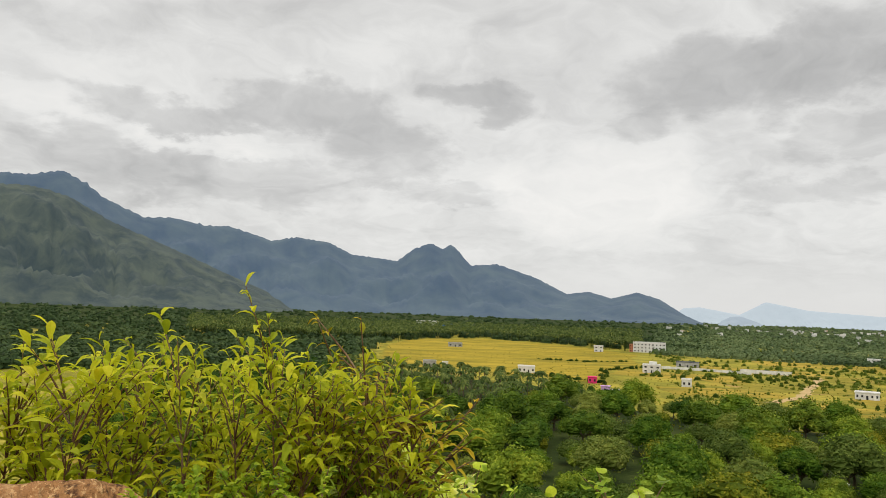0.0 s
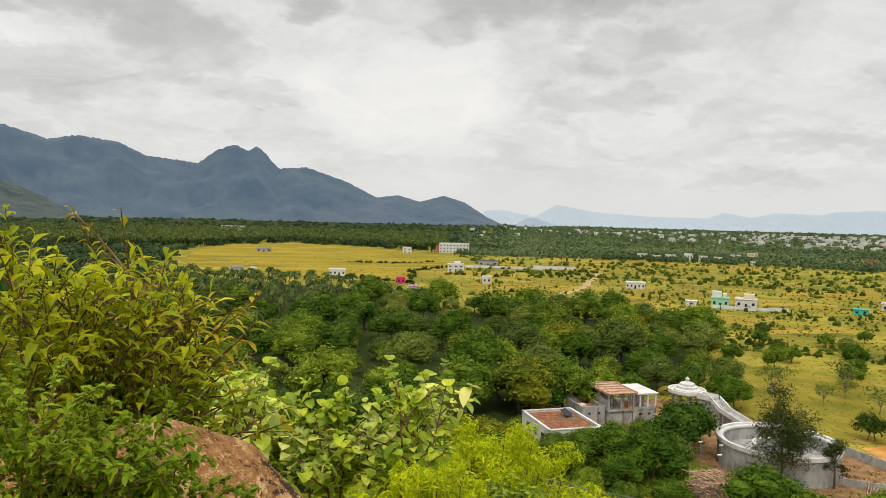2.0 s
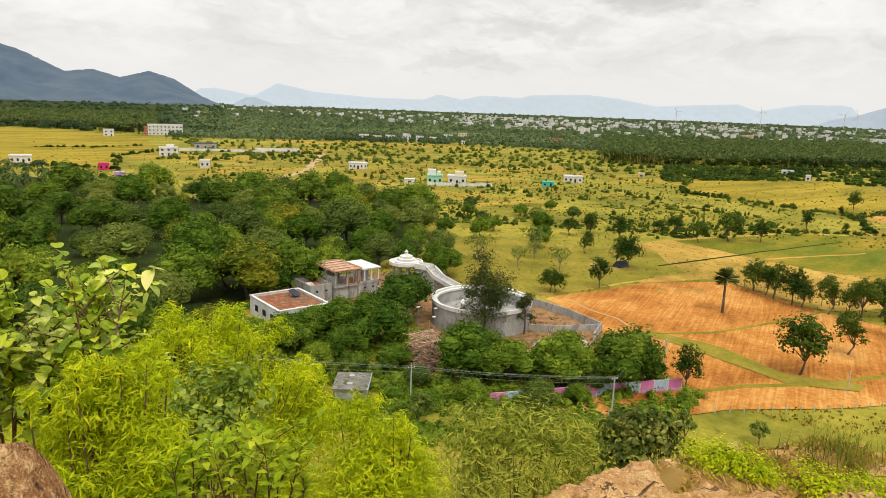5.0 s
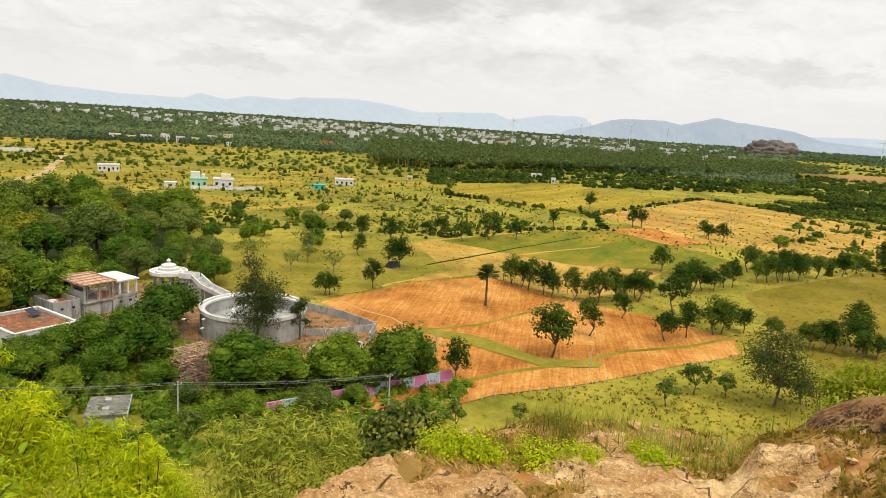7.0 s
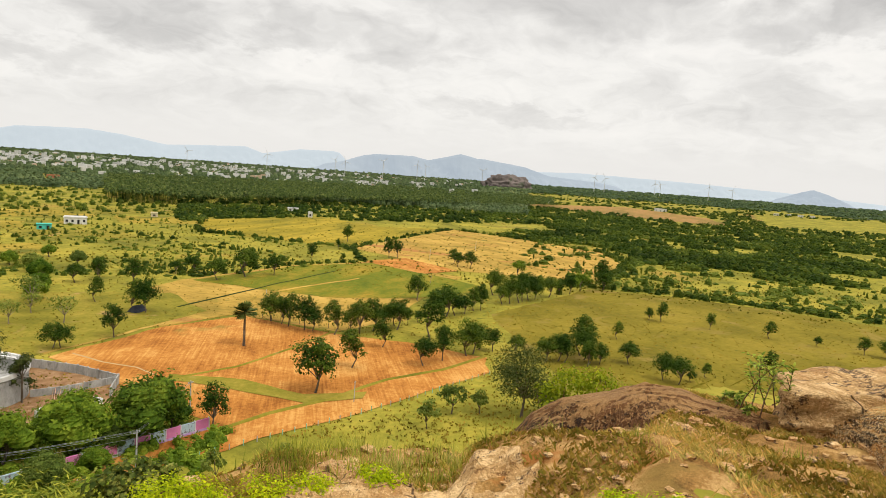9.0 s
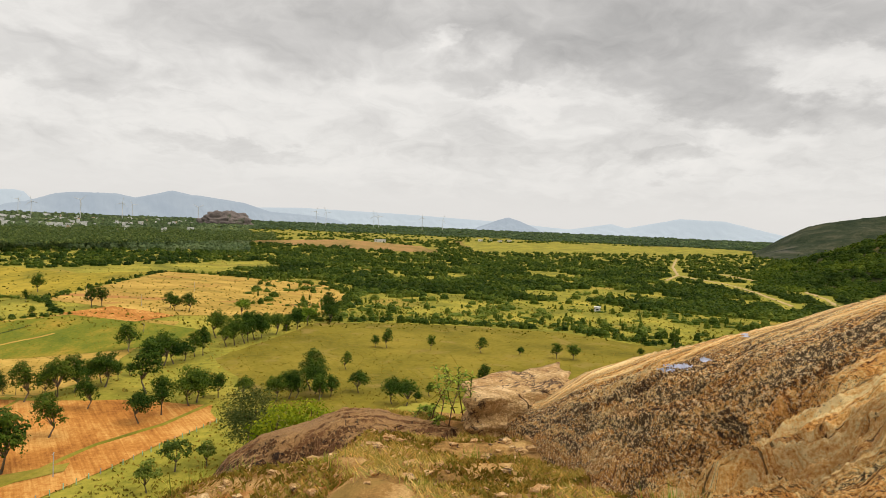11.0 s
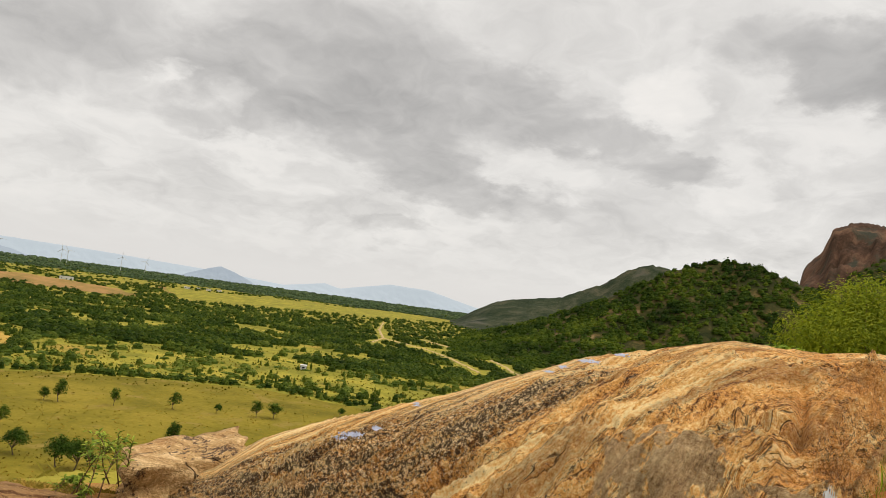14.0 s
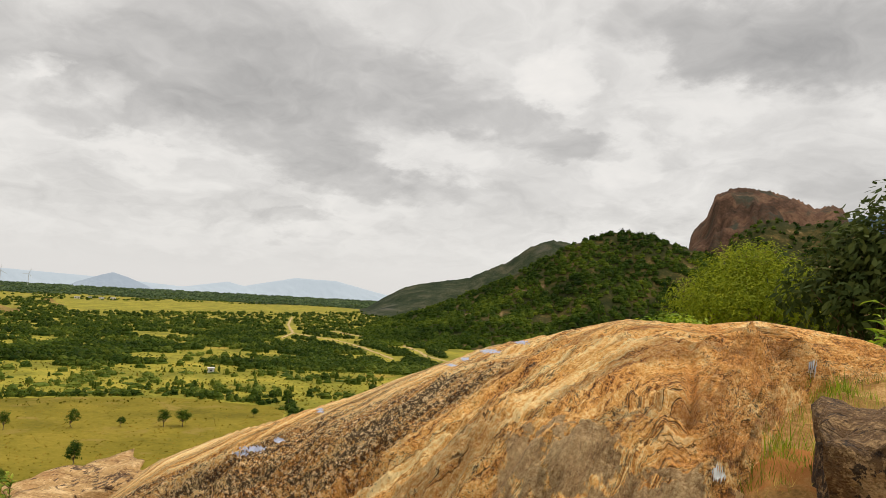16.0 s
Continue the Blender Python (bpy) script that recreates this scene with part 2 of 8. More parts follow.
M_LEAF_DARK = leaves("leaf_dark", (0.017, 0.042, 0.003), (0.060, 0.112, 0.009), (0.165, 0.230, 0.024), see=0.2, vary=0.8, island=0.5)
M_LEAF_FIELD = leaves("leaf_field_tree", (0.016, 0.038, 0.004), (0.046, 0.088, 0.008), (0.125, 0.175, 0.020), see=0.25, vary=0.7, island=0.5)
M_LEAF_MID = leaves("leaf_mid", (0.032, 0.072, 0.004), (0.115, 0.190, 0.014), (0.28, 0.36, 0.036), vary=0.8, island=0.5)
M_LEAF_OLIVE = leaves("leaf_olive", (0.06, 0.090, 0.014), (0.14, 0.185, 0.030), (0.28, 0.32, 0.07), vary=0.7, island=0.5)
M_LEAF_CASUARINA = leaves("leaf_casuarina", (0.03, 0.045, 0.010), (0.06, 0.08, 0.018), (0.11, 0.13, 0.03), vary=0.2, island=0.6)
M_LEAF_YELLOW = leaves("leaf_yellow", (0.06, 0.09, 0.007), (0.15, 0.18, 0.012), (0.36, 0.32, 0.025))
M_SCRUB = leaves("scrub_leaf", (0.014, 0.032, 0.003), (0.046, 0.080, 0.008), (0.125, 0.165, 0.020), scale=0.02, island=0.8)
M_BUSH = leaves("bush_leaf", (0.026, 0.048, 0.005), (0.075, 0.115, 0.012), (0.18, 0.225, 0.035), scale=0.02, island=0.8)
# Both far woods have haze mixed into the leaf colour, haze_wood the most.
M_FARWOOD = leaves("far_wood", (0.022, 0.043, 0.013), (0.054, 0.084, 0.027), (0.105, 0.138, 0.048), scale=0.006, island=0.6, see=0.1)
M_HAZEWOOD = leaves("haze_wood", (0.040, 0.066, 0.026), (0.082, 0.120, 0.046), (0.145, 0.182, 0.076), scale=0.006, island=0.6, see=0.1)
M_PALM = leaves("palm_frond", (0.028, 0.052, 0.010), (0.072, 0.105, 0.022), (0.16, 0.18, 0.05), see=0.2)
M_BARK = surface("bark", [(0.06, 0.042, 0.028), (0.13, 0.10, 0.07), (0.22, 0.18, 0.13)], 3.0, bump=0.8, stretch=(1, 1, 0.25))
M_PALEBARK = surface("pale_bark", [(0.16, 0.12, 0.08), (0.28, 0.23, 0.16), (0.36, 0.31, 0.23)], 3.0, bump=0.6, stretch=(1, 1, 0.25))
M_CONCRETE = surface("raw_concrete", [(0.25, 0.25, 0.235), (0.36, 0.355, 0.33), (0.46, 0.45, 0.42)], 0.6, bump=0.3, spots=(0.2, 0.19, 0.17), spot_scale=0.5, stretch=(1, 1, 0.45))
M_PALE = surface("pale_plaster", [(0.52, 0.51, 0.47), (0.64, 0.63, 0.60), (0.72, 0.71, 0.68)], 0.5, bump=0.15, spots=(0.42, 0.40, 0.35), spot_scale=0.7, spot_from=0.6, spot_to=0.8, stretch=(1, 1, 0.5), vary=0.08)
M_CREAM = surface("cream_plaster", [(0.58, 0.50, 0.34), (0.68, 0.60, 0.42)], 0.5, bump=0.15)
M_GREENWALL = surface("mint_plaster", [(0.26, 0.52, 0.36), (0.36, 0.62, 0.46)], 0.5, bump=0.15)
M_TURQ = surface("turquoise_paint", [(0.06, 0.42, 0.36), (0.10, 0.52, 0.44)], 0.8, bump=0.15)
M_PINK = surface("pink_paint", [(0.60, 0.17, 0.36), (0.70, 0.25, 0.45)], 0.8, bump=0.15, spots=(0.62, 0.36, 0.44), spot_scale=0.9, spot_from=0.62, spot_to=0.75)
M_MAGENTA = surface("magenta_paint", [(0.60, 0.03, 0.14), (0.70, 0.06, 0.2)], 0.8, bump=0.1)
M_LILAC = surface("lilac_paint", [(0.46, 0.28, 0.55), (0.55, 0.36, 0.62)], 0.8, bump=0.1)
M_SKYPAINT = surface("pale_blue_paint", [(0.34, 0.46, 0.52), (0.46, 0.57, 0.60)], 0.9, bump=0.2, spots=(0.2, 0.16, 0.2), spot_scale=2.2, spot_from=0.55, spot_to=0.62)
M_BLUEROOF = surface("blue_sheet", [(0.03, 0.13, 0.42), (0.05, 0.18, 0.5)], 0.8, rough=0.5, bump=0.1)
M_BRICK = surface("red_brick", [(0.34, 0.12, 0.06), (0.46, 0.18, 0.09), (0.54, 0.28, 0.17)], 1.2, bump=0.5, vary=0.25)
M_TIMBER = surface("scaffold_timber", [(0.26, 0.16, 0.10), (0.44, 0.29, 0.19), (0.58, 0.42, 0.30)], 1.5, bump=0.3, vary=0.5, island=0.5)
M_DARK = surface("dark_opening", [(0.02, 0.022, 0.024), (0.035, 0.035, 0.036)], 1.0, rough=0.4, bump=0)
M_STEEL = surface("galvanised_steel", [(0.3, 0.31, 0.32), (0.42, 0.43, 0.44)], 3.0, rough=0.45, metal=0.7, bump=0.05)
M_POLE = surface("pole_concrete", [(0.36, 0.36, 0.34), (0.48, 0.47, 0.45)], 2.0, bump=0.2)
M_WIRE = surface("wire", [(0.28, 0.29, 0.3), (0.36, 0.37, 0.38)], 2.0, rough=0.5, metal=0.5, bump=0)
M_SHEET = surface("tarpaulin", [(0.03, 0.035, 0.05), (0.06, 0.065, 0.08)], 1.5, rough=0.5, bump=0.3)
M_RUBBLE = surface("rubble", [(0.16, 0.08, 0.035), (0.26, 0.145, 0.07), (0.38, 0.25, 0.14)], 0.5, bump=0.8)
M_OLDROOF = surface("old_roof", [(0.10, 0.095, 0.08), (0.19, 0.18, 0.15), (0.30, 0.28, 0.24)], 0.8, bump=0.4, spots=(0.08, 0.085, 0.04), spot_scale=0.9, spot_from=0.5, spot_to=0.62)
M_HILLBUSH = leaves("hill_bush_leaf", (0.012, 0.030, 0.002), (0.044, 0.078, 0.006), (0.125, 0.170, 0.014), scale=0.02, island=0.7)
M_STRAW = surface("straw_field", [(0.16, 0.135, 0.016), (0.29, 0.215, 0.028), (0.42, 0.29, 0.05)], 0.03, bump=0.3, grain=12, stretch=(0.5, 1.5, 1), depth=0.2, spots=(0.12, 0.12, 0.018), spot_scale=0.05, spot_from=0.55, spot_to=0.68)
M_ROOFCHIP = surface("roof_chips", [(0.12, 0.05, 0.028), (0.26, 0.10, 0.05), (0.40, 0.22, 0.13)], 1.1, bump=0.5, spots=(0.14, 0.11, 0.07), spot_scale=0.5, spot_from=0.5, spot_to=0.62)
M_PLOTGRASS = surface("plot_grass", [(0.12, 0.115, 0.014), (0.21, 0.18, 0.022), (0.32, 0.24, 0.04)], 0.08, bump=0.4, grain=14, depth=0.2, spots=(0.36, 0.23, 0.09), spot_scale=0.07, spot_from=0.6, spot_to=0.7)


# ---- mesh helpers ----
from mathutils.geometry import tessellate_polygon

def mesh_of(name, verts, faces, material, smooth=False):
    """A mesh from arrays: faces all of one length."""
    me = bpy.data.meshes.new(name)
    verts, faces = np.asarray(verts, np.float32), np.asarray(faces, np.int32)
    k = faces.shape[1]
    me.vertices.add(len(verts))
    me.vertices.foreach_set("co", verts.ravel())
    me.loops.add(faces.size)
    me.loops.foreach_set("vertex_index", faces.ravel())
    me.polygons.add(len(faces))
    me.polygons.foreach_set("loop_start", np.arange(0, faces.size, k, dtype=np.int32))
    me.update(calc_edges=True)
    me.polygons.foreach_set("use_smooth", np.full(len(faces), smooth))
    me.materials.append(material)
    return me


def part(name, shape, material=None, parent=None, label="", smooth=False):
    """Links a bmesh or a mesh as one object under a thing or a part."""
    if isinstance(shape, bmesh.types.BMesh):
        me = bpy.data.meshes.new(name)
        shape.to_mesh(me)
        shape.free()
        if smooth:
            me.polygons.foreach_set("use_smooth", np.full(len(me.polygons), True))
        me.materials.append(material)
    else:
        me = shape
    ob = new(name, me)
    if parent:
        ob.parent = parent
    if label:
        tagged(ob, label)
    return ob


def structure(name, shape, label, category, material=None, smooth=False, kind="structure"):
    return tagged(part(name, shape, material, None, "", smooth), label, category, kind=kind)


def empty_at(name, m, label, category, group=""):
    ob = new(name)
    ob.empty_display_size = 0.3
    ob.matrix_world = m
    return tagged(ob, label, category, group)


def add_box(bm, x0, x1, y0, y1, z0, z1, m=None):
    got = bmesh.ops.create_cube(bm, size=1.0)["verts"]
    for v in got:
        v.co = Vector((x0 + (v.co.x + 0.5) * (x1 - x0), y0 + (v.co.y + 0.5) * (y1 - y0), z0 + (v.co.z + 0.5) * (z1 - z0)))
        if m is not None:
            v.co = m @ v.co
    return got


def box_part(name, x0, x1, y0, y1, z0, z1, material, parent, label="", bevel=0.0):
    bm = bmesh.new()
    add_box(bm, x0, x1, y0, y1, z0, z1)
    if bevel:
        bmesh.ops.bevel(bm, geom=bm.edges[:], offset=bevel, segments=1, affect="EDGES")
    return part(name, bm, material, parent, label)


def tube(path, radii, sides=6):
    """A tapered tube along a path of points."""
    path = [Vector(p) for p in path]
    verts, faces = [], []
    for i, p in enumerate(path):
        ahead = (path[min(i + 1, len(path) - 1)] - path[max(i - 1, 0)]).normalized()
        side = ahead.cross(Vector((0.31, 0.17, 0.93))).normalized()
        if side.length < 0.5:
            side = Vector((1, 0, 0))
        other = ahead.cross(side)
        for k in range(sides):
            a = math.tau * k / sides
            verts.append(p + (side * math.cos(a) + other * math.sin(a)) * radii[i])
    for i in range(len(path) - 1):
        for k in range(sides):
            a, b = i * sides + k, i * sides + (k + 1) % sides
            faces.append((a, b, b + sides, a + sides))
    return np.array([tuple(v) for v in verts]), np.array(faces)


def merge(pieces):
    verts, faces, n = [], [], 0
    for v, f in pieces:
        verts.append(np.asarray(v))
        faces.append(np.asarray(f) + n)
        n += len(v)
    return np.concatenate(verts), np.concatenate(faces)


def waves(x, y, size, seed, octaves=4):
    """Cheap smooth noise over arrays, about -1 to 1."""
    rng = np.random.RandomState(seed)
    total, amp, k = 0.0, 1.0, math.tau / size
    for _ in range(octaves):
        for _ in range(3):
            a, ph = rng.uniform(0, math.tau, 2)
            total = total + amp / 3 * np.sin((x * math.cos(a) + y * math.sin(a)) * k * rng.uniform(0.7, 1.3) + ph + 1.3 * np.sin((x * math.sin(a) - y * math.cos(a)) * k * 0.6 + ph * 2))
        amp, k = amp * 0.5, k * 2.1
    return total


# ---- the ground: a plain with the hill on which the camera stands ----
RIM = [(-180, 26), (-120, 20), (-70, 6), (-40, 3.6), (-20, 3.4), (10, 3.1), (40, 3.4), (55, 4.3), (65, 5.0), (85, 6.2), (100, 8.5), (115, 7.5), (135, 7), (150, 11), (165, 20), (180, 26)]
FALL = [(-180, 0.0), (-40, 0.02), (50, 0.10), (58, 0.085), (70, 0.078), (78, 0.095), (84, 0.125), (95, 0.15), (125, 0.15), (140, 0.0), (180, 0.0)]
LEVEL = [(-180, -1.5), (-60, -1.5), (60, -1.45), (80, -1.5), (88, -1.08), (95, -0.72), (125, -0.68), (137, -0.8), (145, -0.53), (150, -0.5), (172, -0.42), (180, -0.6)]

BERM = [(-180, 0), (77, 0), (79, 0.1), (81, 0.34), (84, 0.36), (87.5, 0.31), (91.5, 0.2), (95, 0.08), (98, 0), (180, 0)]


def ground_z(x, y):
    x, y = np.asarray(x, float), np.asarray(y, float)
    r, az = np.hypot(x, y), np.degrees(np.arctan2(x, y))
    rim = np.interp(az, *zip(*RIM))
    near = np.interp(az, *zip(*LEVEL)) - np.interp(az, *zip(*FALL)) * np.minimum(r, rim)
    near = np.where(r < 2.6, -1.5 + (np.maximum(near, -1.9) + 1.5) * np.clip((r - 1.1) / np.interp(az, [137, 145, 170, 180], [1.5, 0.75, 0.75, 1.5]), 0, 1) ** 1.5, near)
    near = near + np.interp(az, *zip(*BERM)) * np.exp(-((r - 4.75) / 0.42) ** 2)
    slope = np.interp(az, [-180, -60, 0, 60, 100, 140, 165, 180], [0.3, 0.5, 0.62, 0.6, 0.55, 0.45, 0.3, 0.3])
    over = np.maximum(r - rim, 0.0)
    z = near - slope * 0.9 * over - 3.2 * (1 - np.exp(-over / 3.5))
    z = z + np.clip(over / 6, 0, 1) * 0.5 * waves(x, y, 9.0, 3) + 0.05 * waves(x, y, 1.1, 4)
    soft = 1.6
    return np.maximum(np.logaddexp(0, (z + EYE) / soft) * soft - 0.12, 0) * (r < 260)


RADII = np.concatenate([np.linspace(0.05, 9, 62), np.geomspace(9.3, 120, 62), np.geomspace(128, 4950, 34)])
TURNS = np.radians(np.arange(0, 360, 0.9))
rr, aa = np.meshgrid(RADII, TURNS, indexing="ij")
gx, gy = rr * np.sin(aa), rr * np.cos(aa)
gv = np.stack([gx, gy, ground_z(gx, gy)], -1).reshape(-1, 3)
na = len(TURNS)
i, j = np.meshgrid(np.arange(len(RADII) - 1), np.arange(na), indexing="ij")
gf = np.stack([i * na + j, i * na + (j + 1) % na, (i + 1) * na + (j + 1) % na, (i + 1) * na + j], -1).reshape(-1, 4)[:, ::-1]
structure("ground", mesh_of("ground", gv, gf, M_GRASSLAND, True), "dry yellow-green grassland plain round a stony hill", "ground")


M_FARFIELD = surface("far_soil", [(0.15, 0.115, 0.028), (0.27, 0.165, 0.05), (0.38, 0.20, 0.08)], 0.012, bump=0.2, grain=8, stretch=(0.4, 1.5, 1))


# ---- fields: thin sheets of their own soil or crop on the plain ----
def field(name, corners, material, label, lift=0.05, ragged=1.2, category="field", kind="structure"):
    """A flat field with slightly ragged edges."""
    pts = [Vector(c) for c in corners]
    edge = []
    for a, b in zip(pts, pts[1:] + pts[:1]):
        n = max(2, int((b - a).length / 4))
        for k in range(n):
            p = a.lerp(b, k / n)
            q = noise.noise_vector(Vector((p.x * 0.13, p.y * 0.13, 3.1)))
            edge.append((p.x + q.x * ragged, p.y + q.y * ragged))
    tris = np.array(tessellate_polygon([[Vector((x, y, 0)) for x, y in edge]]))
    v = np.array([(x, y, lift) for x, y in edge])
    a, b, c = v[tris[:, 0]], v[tris[:, 1]], v[tris[:, 2]]
    turned_down = np.cross(b - a, c - a)[:, 2] < 0
    tris[turned_down] = tris[turned_down][:, ::-1]
    return structure(name, mesh_of(name, v, tris, material), label, category, kind=kind)


field("ploughed_field", [(62, 58), (70, 50), (83, 43), (95, 36), (110, 28), (131, 18), (141, 21), (145, 39), (144, 57), (150, 82), (131, 91), (102, 94), (95, 74), (86, 52)],
      M_EARTH, "bare ploughed orange-red earth field beside a compound wall", 0.10)
field("fallow_field", [(103, 96), (131, 92.5), (151, 84), (146, 57), (166, 46), (185, 50), (248, 48), (262, 88), (235, 108), (183, 122), (143, 120)], M_TAN,
      "fallow tan field with low ridges and dry stubble", 0.08)
field("crop_field", [(185, 119), (235, 106), (262, 85), (240, 50), (228, 33), (196, 52), (183, 74)], M_CROP, "thin green crop on red soil", 0.14)
field("red_patch", [(262, 92), (284, 80), (262, 52), (246, 62)], M_EARTH, "strip of bare red earth at a field corner", 0.2)
field("upper_field", [(301, 111), (455, 97), (425, 43), (389, -2), (340, -12), (280, -3), (265, 26), (263, 53), (284, 84)], M_TAN, "upper fallow field of tan and orange soil", 0.12)
field("yellow_field", [(367, 229), (460, 193), (423, 139), (455, 100), (303, 113), (305, 157), (306, 194)], M_GOLD, "ripe yellow grain field", 0.12, 3)
field("meadow", [(186, 27), (251, 2), (254, -27), (249, -54), (237, -87), (205, -112), (150, -75), (120, -40), (118, -12), (136, 6), (149, 13)], M_MEADOW, "smooth olive-green grazing meadow", 0.08)
field("ripe_field", [(-52, 690), (-40, 780), (-16, 845), (52, 900), (143, 800), (188, 658), (163, 604), (150, 505), (112, 470), (88, 375), (73, 404), (41, 412), (9, 440), (-30, 438), (-44, 520)],
      M_GOLD, "broad golden ripe field with faint plot lines", 0.15, 4)
for k, (az, el, wide, deep, turn, mat) in enumerate(((22, 5.6, 60, 40, 20, 0), (27, 5.0, 70, 46, 10, 1), (31, 6.2, 44, 34, -15, 0), (35, 5.4, 60, 40, 30, 0), (39, 4.6, 80, 50, 12, 1), (25, 3.9, 90, 60, 5, 0), (33, 4.0, 90, 56, 24, 1), (42, 5.8, 50, 34, -10, 0), (46, 5.0, 60, 44, 18, 0),
                                                    (49, 6.4, 46, 32, 8, 1), (38, 7.2, 40, 30, -20, 0), (44, 7.6, 36, 28, 15, 0), (19, 4.6, 80, 50, -8, 0), (29, 3.2, 110, 70, 14, 0), (37, 3.3, 110, 70, -6, 0), (52, 4.6, 70, 44, 25, 1), (56, 5.2, 60, 40, 10, 0))):
    c = north(az, EYE / math.tan(radians(el)))
    box = [c + Matrix.Rotation(radians(turn - az), 3, "Z") @ Vector((u * wide / 2, v * deep / 2, 0)) for u, v in ((-1, -1), (1, -0.9), (0.95, 1), (-1.05, 0.9))]
    field("stubble_plot", [(p.x, p.y) for p in box], (M_STRAW, M_PLOTGRASS)[mat], ("pale straw stubble plot on the plain", "grassy fallow plot on the plain")[mat], 0.05 + 0.004 * k, 3)
field("clearing", [(-262, 1010), (-250, 1060), (-180, 1010), (-178, 950)], M_GOLD, "pale clearing among the far woods", 0.4, 6)
field("far_field", [(1380, -260), (1560, -606), (1650, -1100), (1480, -1150), (1083, -592), (990, -390), (900, -200)], M_FARFIELD, "distant tan and red open fields", 0.5, 20)
field("far_plot", [(1000, 130), (1240, -40), (1000, -165), (830, -130), (880, -20)], M_FARFIELD, "distant yellow field before a line of trees", 0.5, 15)
# Floors under trees are painted very dark, for the shade between crowns.
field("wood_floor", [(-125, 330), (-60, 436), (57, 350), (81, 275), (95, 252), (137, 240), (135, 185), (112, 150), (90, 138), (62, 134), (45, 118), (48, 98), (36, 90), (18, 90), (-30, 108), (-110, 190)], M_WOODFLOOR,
      "leaf litter under the grove, coloured dark for shade", 0.03, 3)
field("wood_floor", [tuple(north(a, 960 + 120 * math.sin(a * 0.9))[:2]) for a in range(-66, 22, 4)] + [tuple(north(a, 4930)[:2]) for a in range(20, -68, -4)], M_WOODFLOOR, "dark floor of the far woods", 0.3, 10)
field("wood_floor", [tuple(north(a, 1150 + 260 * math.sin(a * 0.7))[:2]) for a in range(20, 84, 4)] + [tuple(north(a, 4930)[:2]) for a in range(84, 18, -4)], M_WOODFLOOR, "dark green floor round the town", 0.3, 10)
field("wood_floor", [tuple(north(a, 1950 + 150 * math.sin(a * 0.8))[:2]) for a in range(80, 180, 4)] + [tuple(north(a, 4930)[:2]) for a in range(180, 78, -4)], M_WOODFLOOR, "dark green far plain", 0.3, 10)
field("grass_verge", [(103, 70), (106, 57), (103, 45), (109, 36), (105, 35), (99, 43), (101, 58), (100.5, 69)], M_PLOTGRASS, "grassy strip between two ploughed plots", 0.18, 0.8)
field("grass_plot", [(102, 97), (131, 93.5), (150, 92), (165, 112), (140, 150), (110, 150), (94, 118)], M_PLOTGRASS, "green grass plot under young trees", 0.11)


def strip(name, points, wide, material, label, category, lift=0.25):
    """A track or ridge that follows points over the ground."""
    pts = [Vector(p) for p in points]
    fine = []
    for a, b in zip(pts, pts[1:]):
        n = max(2, int((b - a).length / 3))
        fine += [a.lerp(b, k / n) for k in range(n)]
    fine.append(pts[-1])
    fine = [p + Vector((noise.noise(Vector((p.x * 0.1, p.y * 0.1, 1.0))), noise.noise(Vector((p.x * 0.1, p.y * 0.1, 7.0))))) * wide * 0.6 for p in fine]
    verts, faces = [], []
    for k, p in enumerate(fine):
        d = (fine[min(k + 1, len(fine) - 1)] - fine[max(k - 1, 0)]).normalized()
        s = Vector((-d.y, d.x)) * wide * 0.5 * (1 + 0.25 * noise.noise(Vector((p.x * 0.3, p.y * 0.3, 0))))
        for u in (-1.0, -0.5, 0.5, 1.0):
            q = p + s * u
            verts.append((q.x, q.y, float(ground_z(q.x, q.y)) + lift * (1.0 if abs(u) < 0.8 else 0.15)))
    for k in range(len(fine) - 1):
        for u in range(3):
            a = k * 4 + u
            faces.append((a, a + 4, a + 5, a + 1))
    return structure(name, mesh_of(name, verts, faces[::1], material, True), label, category)


strip("field_bund", [(84, 49.5), (93, 46), (102, 40.5), (117, 35), (128, 27), (141, 21.5)], 1.0, M_PLOTGRASS, "low grassy earth bund across the ploughed field", "earth bank", 0.3)
strip("field_bund", [(100, 69), (112, 62), (128, 59), (144, 57)], 0.8, M_PLOTGRASS, "low earth bund between plots", "earth bank", 0.25)
strip("foot_path", [(106, 92), (104, 84), (104, 77), (101, 70)], 0.5, M_TRACK, "narrow pale foot path over ploughed earth", "path", 0.16)
strip("field_bund", [(131, 92), (150, 85), (178, 92), (220, 78)], 0.9, M_TAN, "low earth bund between fallow plots", "earth bank", 0.3)
strip("field_bund", [(150, 100), (190, 96), (235, 90)], 0.8, M_WOODFLOOR, "dark weedy bund in a fallow field", "earth bank", 0.25)
strip("dirt_track", [(905, -490), (700, -375), (567, -309), (477, -303), (414, -284), (340, -255)], 2.5, M_TRACK, "pale dirt track through scrub", "track", 0.3)
strip("dirt_track", [(600, -372), (468, -349), (388, -313), (355, -293), (320, -282)], 2.5, M_TRACK, "pale dirt track through scrub", "track", 0.3)
strip("dirt_track", [(150, 320), (180, 349), (212, 399), (253, 467)], 5.0, M_TRACK, "pale dirt lane climbing between fields", "track", 0.3)
strip("dirt_track", [(567, -309), (503, -264)], 2.2, M_TRACK, "short branch of a pale dirt track", "track", 0.3)


